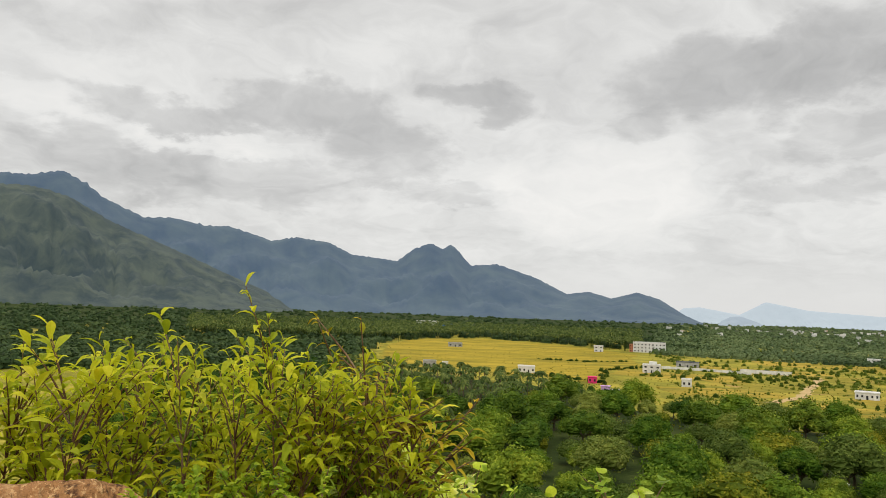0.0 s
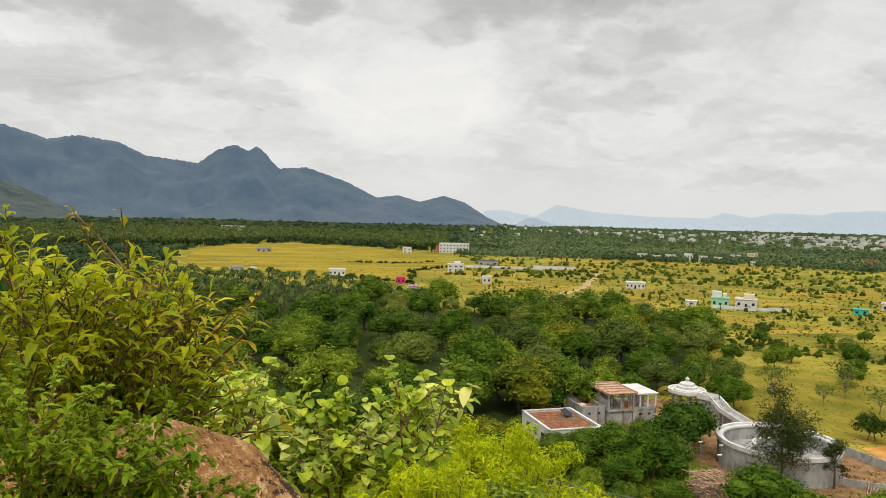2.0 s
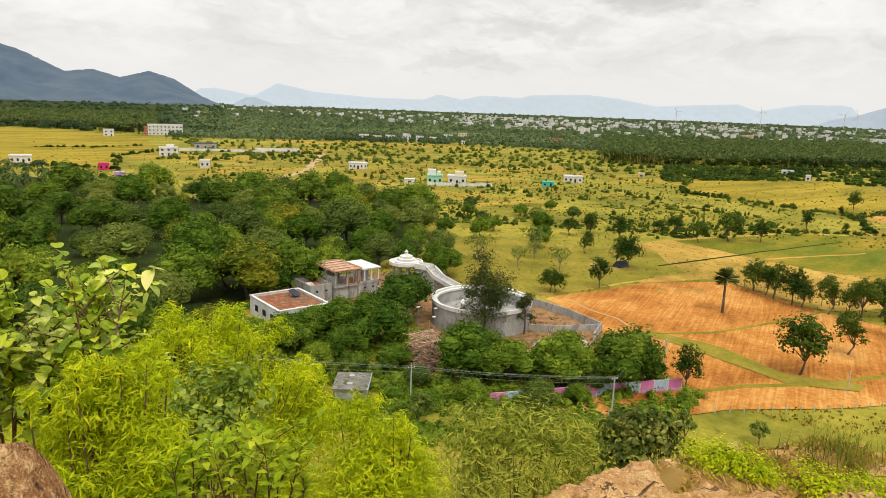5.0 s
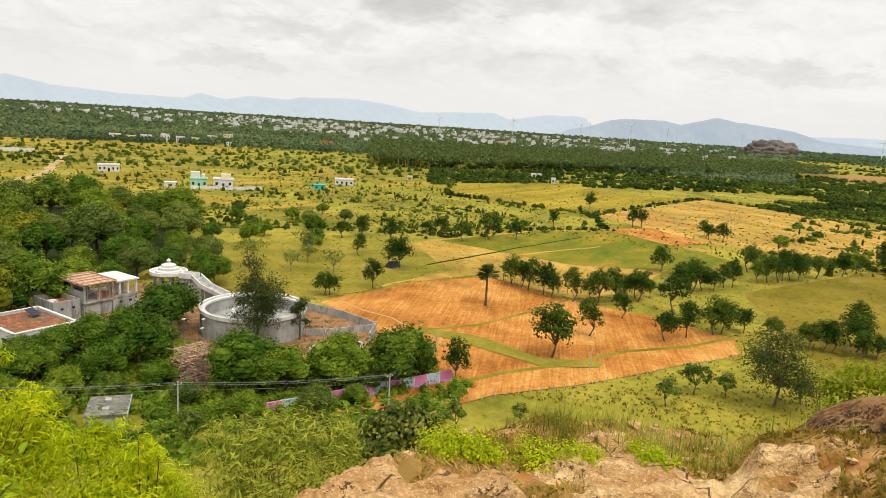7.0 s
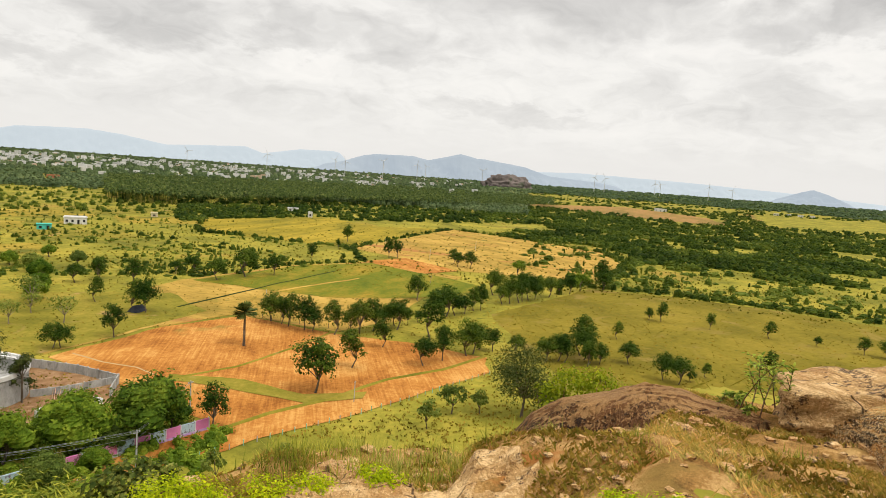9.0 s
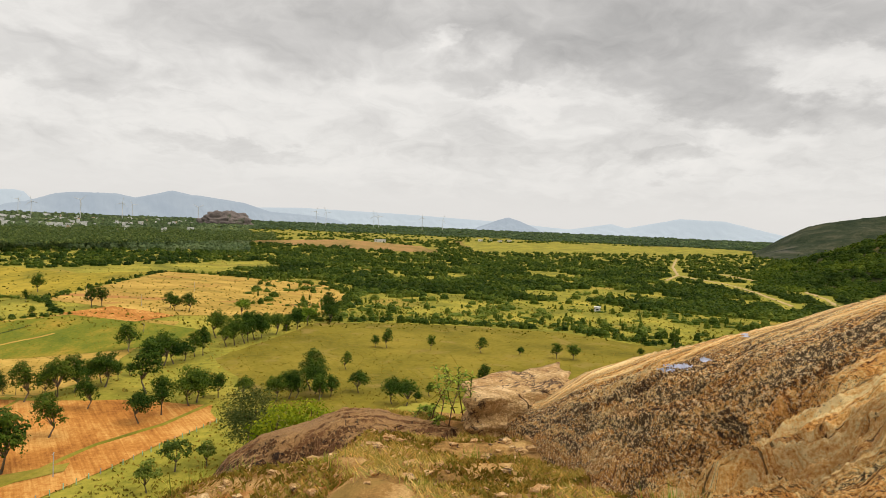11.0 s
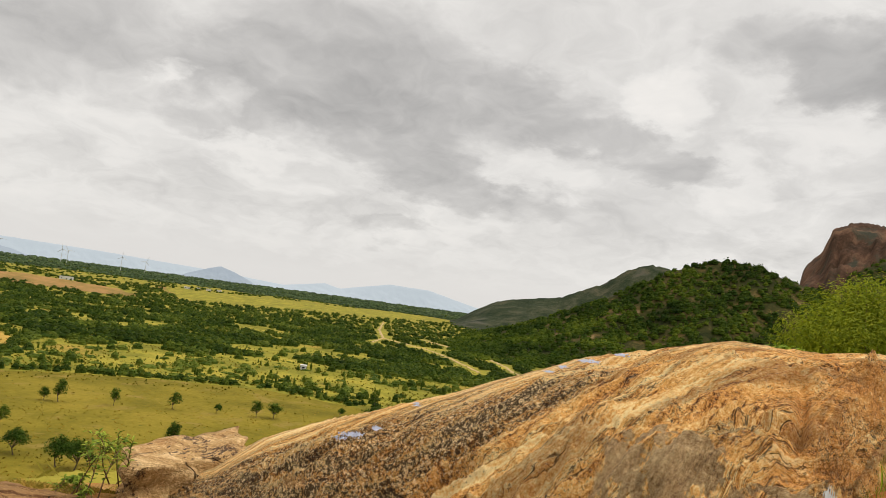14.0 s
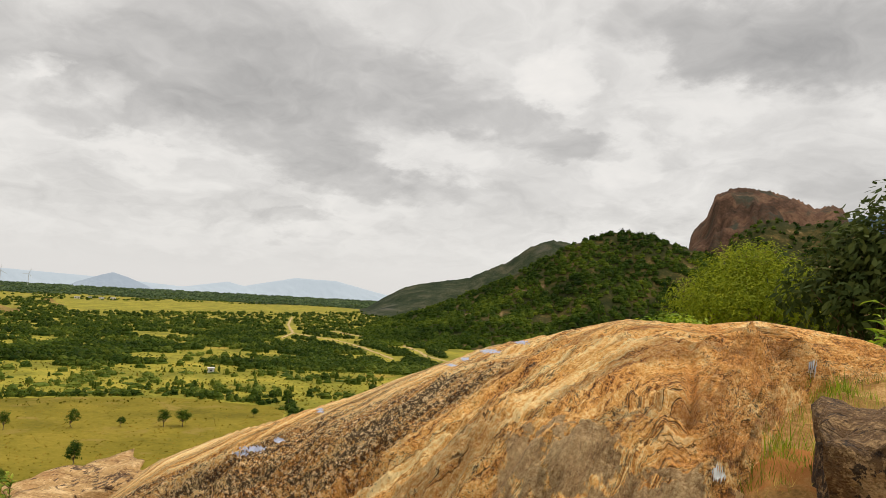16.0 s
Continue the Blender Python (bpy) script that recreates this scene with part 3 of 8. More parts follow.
# ---- mountains and hills ----
def ridge(name, crest, dist, deep, material, label, seed, rough=0.16, steps=170, rows=26, spur=9.0, drop=1.15, sink=1.0):
    """A range whose crest stands at the given bearings and heights in degrees as seen from the hill."""
    az0, az1 = crest[0][0], crest[-1][0]
    a = np.linspace(az0, az1, steps)
    el = np.interp(a, *zip(*crest))
    u = np.linspace(-1.0, 0.7, rows)
    A, U = np.meshgrid(a, u, indexing="ij")
    top = (dist * np.tan(np.radians(el)) + EYE)[:, None]
    R = dist + U * deep
    prof = np.where(U < 0, (1 + U) ** drop, 1 - U)
    ex, ey = R * np.sin(np.radians(A)), R * np.cos(np.radians(A))
    ribs = 0.6 * waves(ex, ey, deep * 0.5, seed, 5) - 0.22 * np.abs(waves(A * spur, U * 1.5 + 0.2 * A, 9.0, seed + 2, 3)) + 0.1
    body = prof + rough * ribs * np.clip(-U * 2.2, 0, 1) * np.clip((1 + U) * 3, 0, 1)
    ends = np.clip(np.minimum(A - az0, az1 - A) / min(1.2, 0.1 * (az1 - az0)), 0, 1)
    Zz = top * ends ** 0.7 * np.clip(body, -0.02, 1.0) - sink
    Zz = Zz + top * 0.012 * waves(A * 40, U, 5.0, seed + 5, 3) * (np.abs(U) < 0.05)
    V = np.stack([R * np.sin(np.radians(A)), R * np.cos(np.radians(A)), Zz], -1).reshape(-1, 3)
    i, j = np.meshgrid(np.arange(steps - 1), np.arange(rows - 1), indexing="ij")
    F = np.stack([i * rows + j, i * rows + j + 1, (i + 1) * rows + j + 1, (i + 1) * rows + j], -1).reshape(-1, 4)[:, ::-1]
    structure(name, mesh_of(name, V, F, material, True), label, "mountain")
    return V.reshape(steps, rows, 3)


# The glow is painted haze, stronger from the spur to the far hills.
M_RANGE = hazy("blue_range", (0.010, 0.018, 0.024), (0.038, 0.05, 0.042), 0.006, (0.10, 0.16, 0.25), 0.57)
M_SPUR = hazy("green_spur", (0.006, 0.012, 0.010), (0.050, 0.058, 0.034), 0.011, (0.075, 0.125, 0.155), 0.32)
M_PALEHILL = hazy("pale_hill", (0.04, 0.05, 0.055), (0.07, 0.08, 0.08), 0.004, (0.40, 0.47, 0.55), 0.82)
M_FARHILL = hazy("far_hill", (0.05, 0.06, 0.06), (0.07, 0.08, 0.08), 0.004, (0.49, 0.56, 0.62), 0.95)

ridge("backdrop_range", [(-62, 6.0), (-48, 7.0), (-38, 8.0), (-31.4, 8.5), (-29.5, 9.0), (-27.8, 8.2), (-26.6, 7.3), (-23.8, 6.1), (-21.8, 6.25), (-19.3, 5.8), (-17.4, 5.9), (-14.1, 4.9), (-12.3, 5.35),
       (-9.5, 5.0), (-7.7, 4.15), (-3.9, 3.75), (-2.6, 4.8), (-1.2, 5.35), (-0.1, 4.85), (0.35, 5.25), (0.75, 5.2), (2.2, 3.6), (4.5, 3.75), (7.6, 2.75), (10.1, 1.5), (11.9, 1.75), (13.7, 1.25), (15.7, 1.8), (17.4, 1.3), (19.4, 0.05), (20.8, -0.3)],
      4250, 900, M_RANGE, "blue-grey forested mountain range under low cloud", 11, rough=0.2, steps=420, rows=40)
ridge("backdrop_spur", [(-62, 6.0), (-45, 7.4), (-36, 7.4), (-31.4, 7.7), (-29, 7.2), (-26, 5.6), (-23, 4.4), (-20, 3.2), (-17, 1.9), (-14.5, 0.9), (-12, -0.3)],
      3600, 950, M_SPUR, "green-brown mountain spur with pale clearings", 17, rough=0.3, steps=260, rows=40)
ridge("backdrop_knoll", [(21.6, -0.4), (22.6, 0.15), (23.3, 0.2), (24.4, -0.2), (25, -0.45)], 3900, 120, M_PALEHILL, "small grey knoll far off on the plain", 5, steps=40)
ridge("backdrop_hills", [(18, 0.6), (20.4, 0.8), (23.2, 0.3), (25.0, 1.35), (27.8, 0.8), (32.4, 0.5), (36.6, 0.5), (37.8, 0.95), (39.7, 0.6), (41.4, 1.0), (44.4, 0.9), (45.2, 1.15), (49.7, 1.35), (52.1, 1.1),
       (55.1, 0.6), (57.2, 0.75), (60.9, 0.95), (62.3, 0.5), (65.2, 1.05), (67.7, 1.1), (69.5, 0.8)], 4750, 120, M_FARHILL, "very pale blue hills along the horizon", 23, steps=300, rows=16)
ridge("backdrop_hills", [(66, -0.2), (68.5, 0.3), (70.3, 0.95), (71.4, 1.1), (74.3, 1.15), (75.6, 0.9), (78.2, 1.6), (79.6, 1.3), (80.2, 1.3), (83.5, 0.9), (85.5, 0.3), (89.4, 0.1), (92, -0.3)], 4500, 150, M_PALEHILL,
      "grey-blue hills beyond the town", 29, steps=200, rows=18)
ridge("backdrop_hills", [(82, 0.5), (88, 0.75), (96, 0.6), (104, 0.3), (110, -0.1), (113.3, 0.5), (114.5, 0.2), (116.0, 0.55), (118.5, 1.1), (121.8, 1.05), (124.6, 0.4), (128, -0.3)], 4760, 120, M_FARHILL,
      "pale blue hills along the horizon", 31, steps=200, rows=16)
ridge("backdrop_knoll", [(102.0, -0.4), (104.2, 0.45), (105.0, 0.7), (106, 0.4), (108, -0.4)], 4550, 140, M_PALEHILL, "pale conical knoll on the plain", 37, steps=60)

M_HILLGREEN = surface("hill_scrub", [(0.014, 0.019, 0.005), (0.038, 0.038, 0.010), (0.14, 0.09, 0.03)], 0.03, bump=0.6, spots=(0.24, 0.16, 0.08), spot_scale=0.03, spot_from=0.62, spot_to=0.72, grain=10, depth=1.0)
M_HILLGREY = surface("hill_grey", [(0.010, 0.018, 0.008), (0.030, 0.040, 0.018), (0.095, 0.080, 0.048)], 0.02, bump=0.8, spots=(0.085, 0.08, 0.06), spot_scale=0.01, grain=12, depth=3.0)
M_CRAG = surface("crag_rock", [(0.018, 0.014, 0.009), (0.085, 0.046, 0.028), (0.20, 0.112, 0.066)], 0.014, bump=1.0, spots=(0.045, 0.045, 0.03), spot_scale=0.02, spot_from=0.52, spot_to=0.66, grain=9, stretch=(1, 1, 0.22), depth=6.0)
HILL_CREST = [(124, -2.6), (126.4, -1.7), (128.7, -1.0), (132.4, 0.6), (136.0, 2.3), (138.7, 3.9), (141.0, 5.2), (142.8, 5.95), (145.0, 6.35), (147.2, 6.2), (149.3, 5.4), (151.4, 4.6), (153.5, 4.0), (160, 2.6), (175, 2.0), (190, 1.0)]
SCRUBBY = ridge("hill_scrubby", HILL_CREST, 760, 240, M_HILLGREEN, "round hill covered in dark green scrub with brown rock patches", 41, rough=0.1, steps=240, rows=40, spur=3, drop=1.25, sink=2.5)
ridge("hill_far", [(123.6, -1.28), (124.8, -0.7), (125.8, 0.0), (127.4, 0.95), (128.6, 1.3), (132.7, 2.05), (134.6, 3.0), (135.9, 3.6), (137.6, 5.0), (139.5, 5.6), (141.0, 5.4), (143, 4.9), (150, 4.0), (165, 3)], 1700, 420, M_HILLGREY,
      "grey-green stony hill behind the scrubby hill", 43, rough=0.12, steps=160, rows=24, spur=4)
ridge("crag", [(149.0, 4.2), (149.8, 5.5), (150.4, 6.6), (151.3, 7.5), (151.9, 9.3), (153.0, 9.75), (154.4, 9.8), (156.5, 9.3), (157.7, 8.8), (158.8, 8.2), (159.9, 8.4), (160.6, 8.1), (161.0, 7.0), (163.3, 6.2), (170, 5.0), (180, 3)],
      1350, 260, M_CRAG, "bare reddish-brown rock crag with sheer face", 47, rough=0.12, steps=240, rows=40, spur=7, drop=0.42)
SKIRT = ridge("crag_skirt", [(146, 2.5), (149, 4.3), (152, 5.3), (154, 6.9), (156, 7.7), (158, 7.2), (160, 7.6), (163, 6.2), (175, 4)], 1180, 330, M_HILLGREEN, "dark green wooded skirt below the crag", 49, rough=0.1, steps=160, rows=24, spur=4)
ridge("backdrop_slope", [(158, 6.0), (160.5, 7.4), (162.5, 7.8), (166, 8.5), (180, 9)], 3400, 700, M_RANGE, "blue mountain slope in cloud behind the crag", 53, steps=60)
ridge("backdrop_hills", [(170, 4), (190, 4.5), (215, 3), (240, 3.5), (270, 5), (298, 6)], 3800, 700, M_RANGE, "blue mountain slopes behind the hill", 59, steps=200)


# ---- trees and shrubs ----
def unit(rng, n):
    v = rng.normal(size=(n, 3))
    return v / np.linalg.norm(v, axis=1, keepdims=True)


def leaf_quads(pos, normal, along, long, wide):
    """Pointed leaves: one rhomb each."""
    along = along - (along * normal).sum(1, keepdims=True) * normal
    along /= np.linalg.norm(along, axis=1, keepdims=True) + 1e-9
    side = np.cross(normal, along)
    a, b = along * np.reshape(long, (-1, 1)) * 0.5, side * np.reshape(wide, (-1, 1)) * 0.5
    verts = np.stack([pos - a, pos + b - a * 0.1, pos + a, pos - b - a * 0.1], 1).reshape(-1, 3)
    return verts, np.arange(len(pos) * 4).reshape(-1, 4)


def crown(lobes, n, size, rng, ratio=0.6, fill=0.45, sky=0.4, droop=0.0, tuft=11):
    """Leaves in tufts over lobes (x, y, z, rx, ry, rz), thickest near their skins."""
    lobes = np.asarray(lobes, float)
    weight = (lobes[:, 3] * lobes[:, 4] * lobes[:, 5]) ** (2 / 3)
    tufts_n = max(6, n // tuft)
    pick = rng.choice(len(lobes), tufts_n, p=weight / weight.sum())
    d = unit(rng, tufts_n)
    d[:, 2] = np.abs(d[:, 2]) * np.where(rng.rand(tufts_n) < 0.78, 1, -1)
    centre = lobes[pick, :3] + d * lobes[pick, 3:] * (1 - fill * rng.rand(tufts_n) ** 1.7)[:, None]
    own = np.arange(n) % tufts_n
    e = unit(rng, n)
    reach = lobes[pick, 3].clip(0.05)[own] * 0.46
    pos = centre[own] + e * (reach * rng.rand(n) ** 0.4)[:, None] * np.array([1, 1, 0.75])
    normal = e * 0.65 + d[own] * 0.55 + unit(rng, n) * 0.5 + np.array([0, 0, sky])
    normal /= np.linalg.norm(normal, axis=1, keepdims=True)
    along = unit(rng, n) + e * 0.6 + np.array([0, 0, -droop])
    s = size * rng.uniform(0.65, 1.35, n)
    return leaf_quads(pos, normal, along, s, s * ratio)


def limbs(tall, lobes, rng, girth, fork=0.4, lean=0.12):
    """A tapered trunk that forks into limbs towards the lobes."""
    base = Vector((0, 0, -0.3))
    split = Vector((rng.uniform(-lean, lean) * tall, rng.uniform(-lean, lean) * tall, tall * fork))
    pieces = [tube([base, base.lerp(split, 0.5) + Vector((rng.uniform(-1, 1), rng.uniform(-1, 1), 0)) * girth * 0.6, split], [girth * 1.35, girth, girth * 0.8], 7)]
    for lobe in lobes:
        goal = Vector(lobe[:3])
        mid = split.lerp(goal, 0.5) + Vector((rng.uniform(-1, 1), rng.uniform(-1, 1), rng.uniform(-0.2, 1))) * tall * 0.05
        pieces.append(tube([split, mid, goal], [girth * 0.6, girth * 0.38, girth * 0.12], 5))
    return merge(pieces)


def lobes_for(tall, wide, count, rng, low=0.45, flatten=0.75, ragged=0.25):
    out = []
    for k in range(count):
        a = math.tau * (k * 0.618 + rng.uniform(-0.1, 0.1))
        ring = math.sqrt((k + 0.3) / count)
        r = wide * 0.5 * ring * 0.72
        z = tall * (low + (1 - low) * (0.78 - 0.42 * ring ** 2) + rng.uniform(-ragged, ragged) * 0.35)
        s = wide * rng.uniform(0.19, 0.30)
        out.append((math.cos(a) * r, math.sin(a) * r, z, s, s, s * flatten))
    return out


def heart(lobe, size):
    """Opaque shell added as a lobe's dense inside, so no light leaks through."""
    ring, rows = 7, (-0.95, -0.45, 0.1, 0.6, 0.97)
    verts = [(lobe[0] + lobe[3] * size * math.sqrt(1 - z * z) * math.cos(math.tau * (k + 0.5 * q) / ring), lobe[1] + lobe[4] * size * math.sqrt(1 - z * z) * math.sin(math.tau * (k + 0.5 * q) / ring), lobe[2] + lobe[5] * size * z) for q, z in enumerate(rows) for k in range(ring)]
    faces = [(q * ring + k, q * ring + (k + 1) % ring, (q + 1) * ring + (k + 1) % ring, (q + 1) * ring + k) for q in range(len(rows) - 1) for k in range(ring)]
    return np.array(verts), np.array(faces)


def tree_kind(name, tall, wide, count, leaf_count, leaf, material, seed, label, bark=None, low=0.45, girth=0.16, fork=0.35, flatten=0.75, fill=0.45, ratio=0.6, ragged=0.25, category="tree", where=None, core=0.0):
    rng = np.random.RandomState(seed)
    lobes = lobes_for(tall, wide, count, rng, low, flatten, ragged)
    top = empty_at(name, Matrix.Translation(where or (0, 0, 0)), label, category)
    v, f = limbs(tall, lobes, rng, girth, fork)
    part("trunk", mesh_of("trunk", v, f, bark or M_BARK, True), None, top)
    v, f = crown(lobes, leaf_count, leaf, rng, fill=fill, ratio=ratio)
    if core:
        v, f = merge([(v, f)] + [heart(lobe, core) for lobe in lobes])
    part("crown", mesh_of("crown", v, f, material), None, top)
    return top


def stand(tree, x, y, size, turn, label="", group=""):
    """A copy of a tree on the ground."""
    m = Matrix.Translation((x, y, float(ground_z(x, y)))) @ Matrix.Rotation(turn, 4, "Z") @ Matrix.Diagonal((size, size, size * random.uniform(0.9, 1.1), 1))
    ob = copy_thing(tree, m)
    return tagged(ob, label, "", group)


def plant_row(kinds, places, size, group, label=""):
    """The first place takes the kinds' originals last, so that no tree is left over."""
    for k, (x, y) in enumerate(places):
        stand(kinds[k % len(kinds)], x, y, size * random.uniform(0.82, 1.2), random.uniform(0, math.tau), label, group)


def clear(tree):
    """Takes a model away after its copies stand."""
    for o in (*tree.children_recursive, tree):
        bpy.data.objects.remove(o)


def inside(x, y, poly):
    """Which points lie in a polygon."""
    x, y = np.asarray(x), np.asarray(y)
    hit = np.zeros(x.shape, bool)
    for (ax, ay), (bx, by) in zip(poly, poly[1:] + poly[:1]):
        cross = ((ay > y) != (by > y)) & (x < (bx - ax) * (y - ay) / (by - ay + 1e-12) + ax)
        hit ^= cross
    return hit


def clumps(name, x, y, z, wide, high, each, material, label, category, seed, leaf=0.34, ratio=0.75):
    """Many bushes or far crowns as one mesh of leaf clusters."""
    rng = np.random.RandomState(seed)
    n = len(x)
    d = unit(rng, n * each)
    d[:, 2] = np.abs(d[:, 2])
    r = 1 - 0.4 * rng.rand(n * each) ** 1.5
    wd, hg = np.repeat(wide, each), np.repeat(high, each)
    lump = 1 + 0.25 * np.sin(d[:, 0] * 5 + np.repeat(rng.rand(n) * 6, each)) * np.cos(d[:, 1] * 4 + np.repeat(rng.rand(n) * 6, each))
    pos = np.stack([np.repeat(x, each), np.repeat(y, each), np.repeat(z, each)], 1)
    pos = pos + d * np.stack([wd * 0.5 * lump, wd * 0.5 * lump, hg * lump], 1) * r[:, None]
    normal = d * 0.8 + unit(rng, n * each) * 0.6 + np.array([0, 0, 0.4])
    normal /= np.linalg.norm(normal, axis=1, keepdims=True)
    s = np.sqrt(wd * hg) * leaf * rng.uniform(0.7, 1.4, n * each)
    v, f = leaf_quads(pos, normal, unit(rng, n * each), s, s * ratio)
    ring, rows = 6, np.array([0.0, 0.55, 0.93])
    a = np.arange(ring) * math.tau / ring + rng.rand(n, 1, 1) * 6.28 + 0.5 * np.arange(3)[None, :, None]
    wide, high, out = (np.asarray(k)[:, None, None] for k in (wide, high, rng.uniform(0.66, 0.86, n)))
    flank = np.sqrt(1 - rows ** 2)[None, :, None] * wide * 0.5 * out
    dome = np.stack([np.cos(a) * flank + np.asarray(x)[:, None, None], np.sin(a) * flank + np.asarray(y)[:, None, None], rows[None, :, None] * high * out + np.asarray(z)[:, None, None] + 0 * a], -1).reshape(-1, 3)
    q, k = np.meshgrid(np.arange(2), np.arange(ring), indexing="ij")
    side = np.stack([q * ring + k, q * ring + (k + 1) % ring, (q + 1) * ring + (k + 1) % ring, (q + 1) * ring + k], -1).reshape(-1, 4)
    side = np.concatenate([side, [(12, 13, 14, 15), (12, 15, 16, 17)]])
    side = (side[None] + (np.arange(n) * 3 * ring)[:, None, None]).reshape(-1, 4)
    v, f = merge([(v, f), (dome, side)])
    return structure(name, mesh_of(name, v, f, material), label, category, kind="stuff")


def scatter(n, az, el, seed, hole=None, keep=None):
    """Places on the plain spread evenly as the eye sees them, between two bearings and two depressions."""
    rng = np.random.RandomState(seed)
    a, e = rng.uniform(*az, n), rng.uniform(*el, n)
    d = EYE / np.tan(np.radians(e))
    x, y = d * np.sin(np.radians(a)), d * np.cos(np.radians(a))
    ok = np.ones(n, bool)
    for poly in hole or ():
        ok &= ~inside(x, y, poly)
    if keep is not None:
        ok &= keep(x, y, a, e)
    return x[ok], y[ok], d[ok], rng


def palm_kind(name, tall, fronds, long, material, seed, label, girth=0.16, stiff=0.3, fan=False, bend=0.08):
    rng = np.random.RandomState(seed)
    top = empty_at(name, Matrix.Identity(4), label, "palm tree")
    lean = Vector((rng.uniform(-bend, bend) * tall, rng.uniform(-bend, bend) * tall, tall))
    v, f = tube([(0, 0, -0.3), Vector((lean.x * 0.2, lean.y * 0.2, tall * 0.4)), Vector((lean.x * 0.6, lean.y * 0.6, tall * 0.75)), lean], [girth * 1.5, girth * 1.1, girth, girth * 0.9], 7)
    part("trunk", mesh_of("trunk", v, f, M_BARK, True), None, top)
    verts, faces = [], []
    for k in range(fronds):
        a = math.tau * k * 0.382 + rng.uniform(-0.2, 0.2)
        rise = rng.uniform(-0.7, 1.2) if fan else rng.uniform(-0.5, 1.0)
        out = Vector((math.cos(a), math.sin(a), 0))
        side = Vector((-math.sin(a), math.cos(a), 0))
        if fan:
            mid = lean + (out * math.cos(rise) + Vector((0, 0, math.sin(rise)))) * long * 0.55
            for q in range(7):
                b = -1.1 + 2.2 * q / 6
                tip = mid + (out * math.cos(b) * math.cos(rise) + side * math.sin(b) + Vector((0, 0, math.sin(rise) * math.cos(b)))) * long * 0.6
                w2 = side * math.cos(b) * long * 0.1 + Vector((0, 0, long * 0.03))
                i0 = len(verts)
                verts += [lean, (mid + tip) / 2 + w2, tip, (mid + tip) / 2 - w2]
                faces.append((i0, i0 + 1, i0 + 2, i0 + 3))
            continue
        spine = [lean]
        for q in range(1, 6):
            t = q / 5
            spine.append(lean + out * long * t * (1 - 0.12 * t) + Vector((0, 0, long * (rise * 0.55 * t - (0.55 + stiff * 0.5) * t * t))))
        for q in range(5):
            a0, a1 = spine[q], spine[q + 1]
            for s in (-1, 1):
                reach = long * 0.2 * (1 - 0.75 * abs((q + 0.5) / 5 - 0.45))
                hang = Vector((0, 0, -reach * 0.55))
                i0 = len(verts)
                verts += [a0, a1, a1 + side * s * reach * 0.8 + hang + out * reach * 0.5, a0 + side * s * reach + hang + out * reach * 0.3]
                faces.append((i0, i0 + 1, i0 + 2, i0 + 3))
    part("fronds", mesh_of("fronds", [tuple(p) for p in verts], faces, material), None, top)
    return top


random.seed(4)
# trees of the fields, along bunds and fences
FIELD_KINDS = [tree_kind("field_tree", 6.0, 5.4, 14, 2600, 0.34, M_LEAF_FIELD, s, "dark green broad-leaved tree on a field edge", M_BARK, 0.30, 0.13, 0.28, 0.9, fill=0.6, ragged=0.4) for s in (11, 12, 13)]
FIELD_KINDS += [tree_kind("field_tree", 6.4, 4.2, 12, 2200, 0.32, M_LEAF_FIELD, s, "slim dark green tree on a field edge", M_BARK, 0.26, 0.12, 0.26, 1.05, fill=0.6, ragged=0.5) for s in (14, 15)]
LIGHT_KIND = tree_kind("field_tree", 6.0, 5.4, 12, 2000, 0.34, M_LEAF_MID, 16, "lighter green broad tree on a field edge", M_BARK, 0.34, 0.12, 0.28, 0.8, fill=0.6, ragged=0.4)


def plant_tall(places, group, label="", kinds=FIELD_KINDS):
    """Trees at x, y with their height."""
    for k, (x, y, tall) in enumerate(places):
        stand(kinds[(k * 7 + int(x)) % len(kinds)], x, y, tall / 5.5, random.uniform(0, math.tau), label, group)


plant_tall([(147.9, 73.6, 6.5), (146.8, 70.5, 5.5), (145.3, 68.0, 6.7), (143.9, 63.3, 6.4), (144.1, 61.5, 5.3), (143.1, 55.9, 6.6), (147.2, 53.7, 4.8), (147.3, 51.3, 6.4), (151.1, 49.5, 6.1), (156.0, 48.1, 5.3), (155.4, 44.9, 6.6), (162.1, 44.0, 3.4), (166, 42.5, 3.0), (159, 46.5, 5.0)],
           "trees along a field fence")
plant_tall([(138.1, 42.9, 5.2), (121.1, 43.4, 6.5), (149.8, 35.1, 8.4), (152.6, 32.7, 2.7), (128.7, 31.2, 5.2), (134.1, 28.7, 5.7), (140.3, 24.9, 6.6), (142.6, 24.0, 5.9), (146.9, 23.4, 4.8), (146.8, 20.4, 4.8), (146.2, 15.1, 4.0), (143.8, 8.8, 4.7), (144.8, 4.9, 5.1), (152.6, 1.7, 7.7),
            (145.9, -0.2, 4.0), (147.3, -2.4, 4.1), (149.5, 1.0, 6.0)], "trees round the ploughed plot")
plant_tall([(176.7, 37.8, 7.5), (179.5, 35.8, 5.8), (183.0, 34.0, 4.8), (178, 38.5, 5.6), (190.5, 30.8, 6.2), (188.5, 32.5, 5.4), (195.2, 50.9, 6.1), (217.6, 31.5, 6.8), (205.4, 24.5, 6.6), (203.5, 26.5, 5.6), (208.8, 22.0, 7.0), (215.2, 19.8, 6.5), (217.9, 18.2, 5.2), (225.0, 14.4, 6.5), (231.4, 11.4, 4.6), (235.8, 8.2, 5.5),
            (256.9, -2.7, 9.2), (251.5, -2.7, 6.4), (212, 21.5, 6.0)], "trees on the meadow's border")
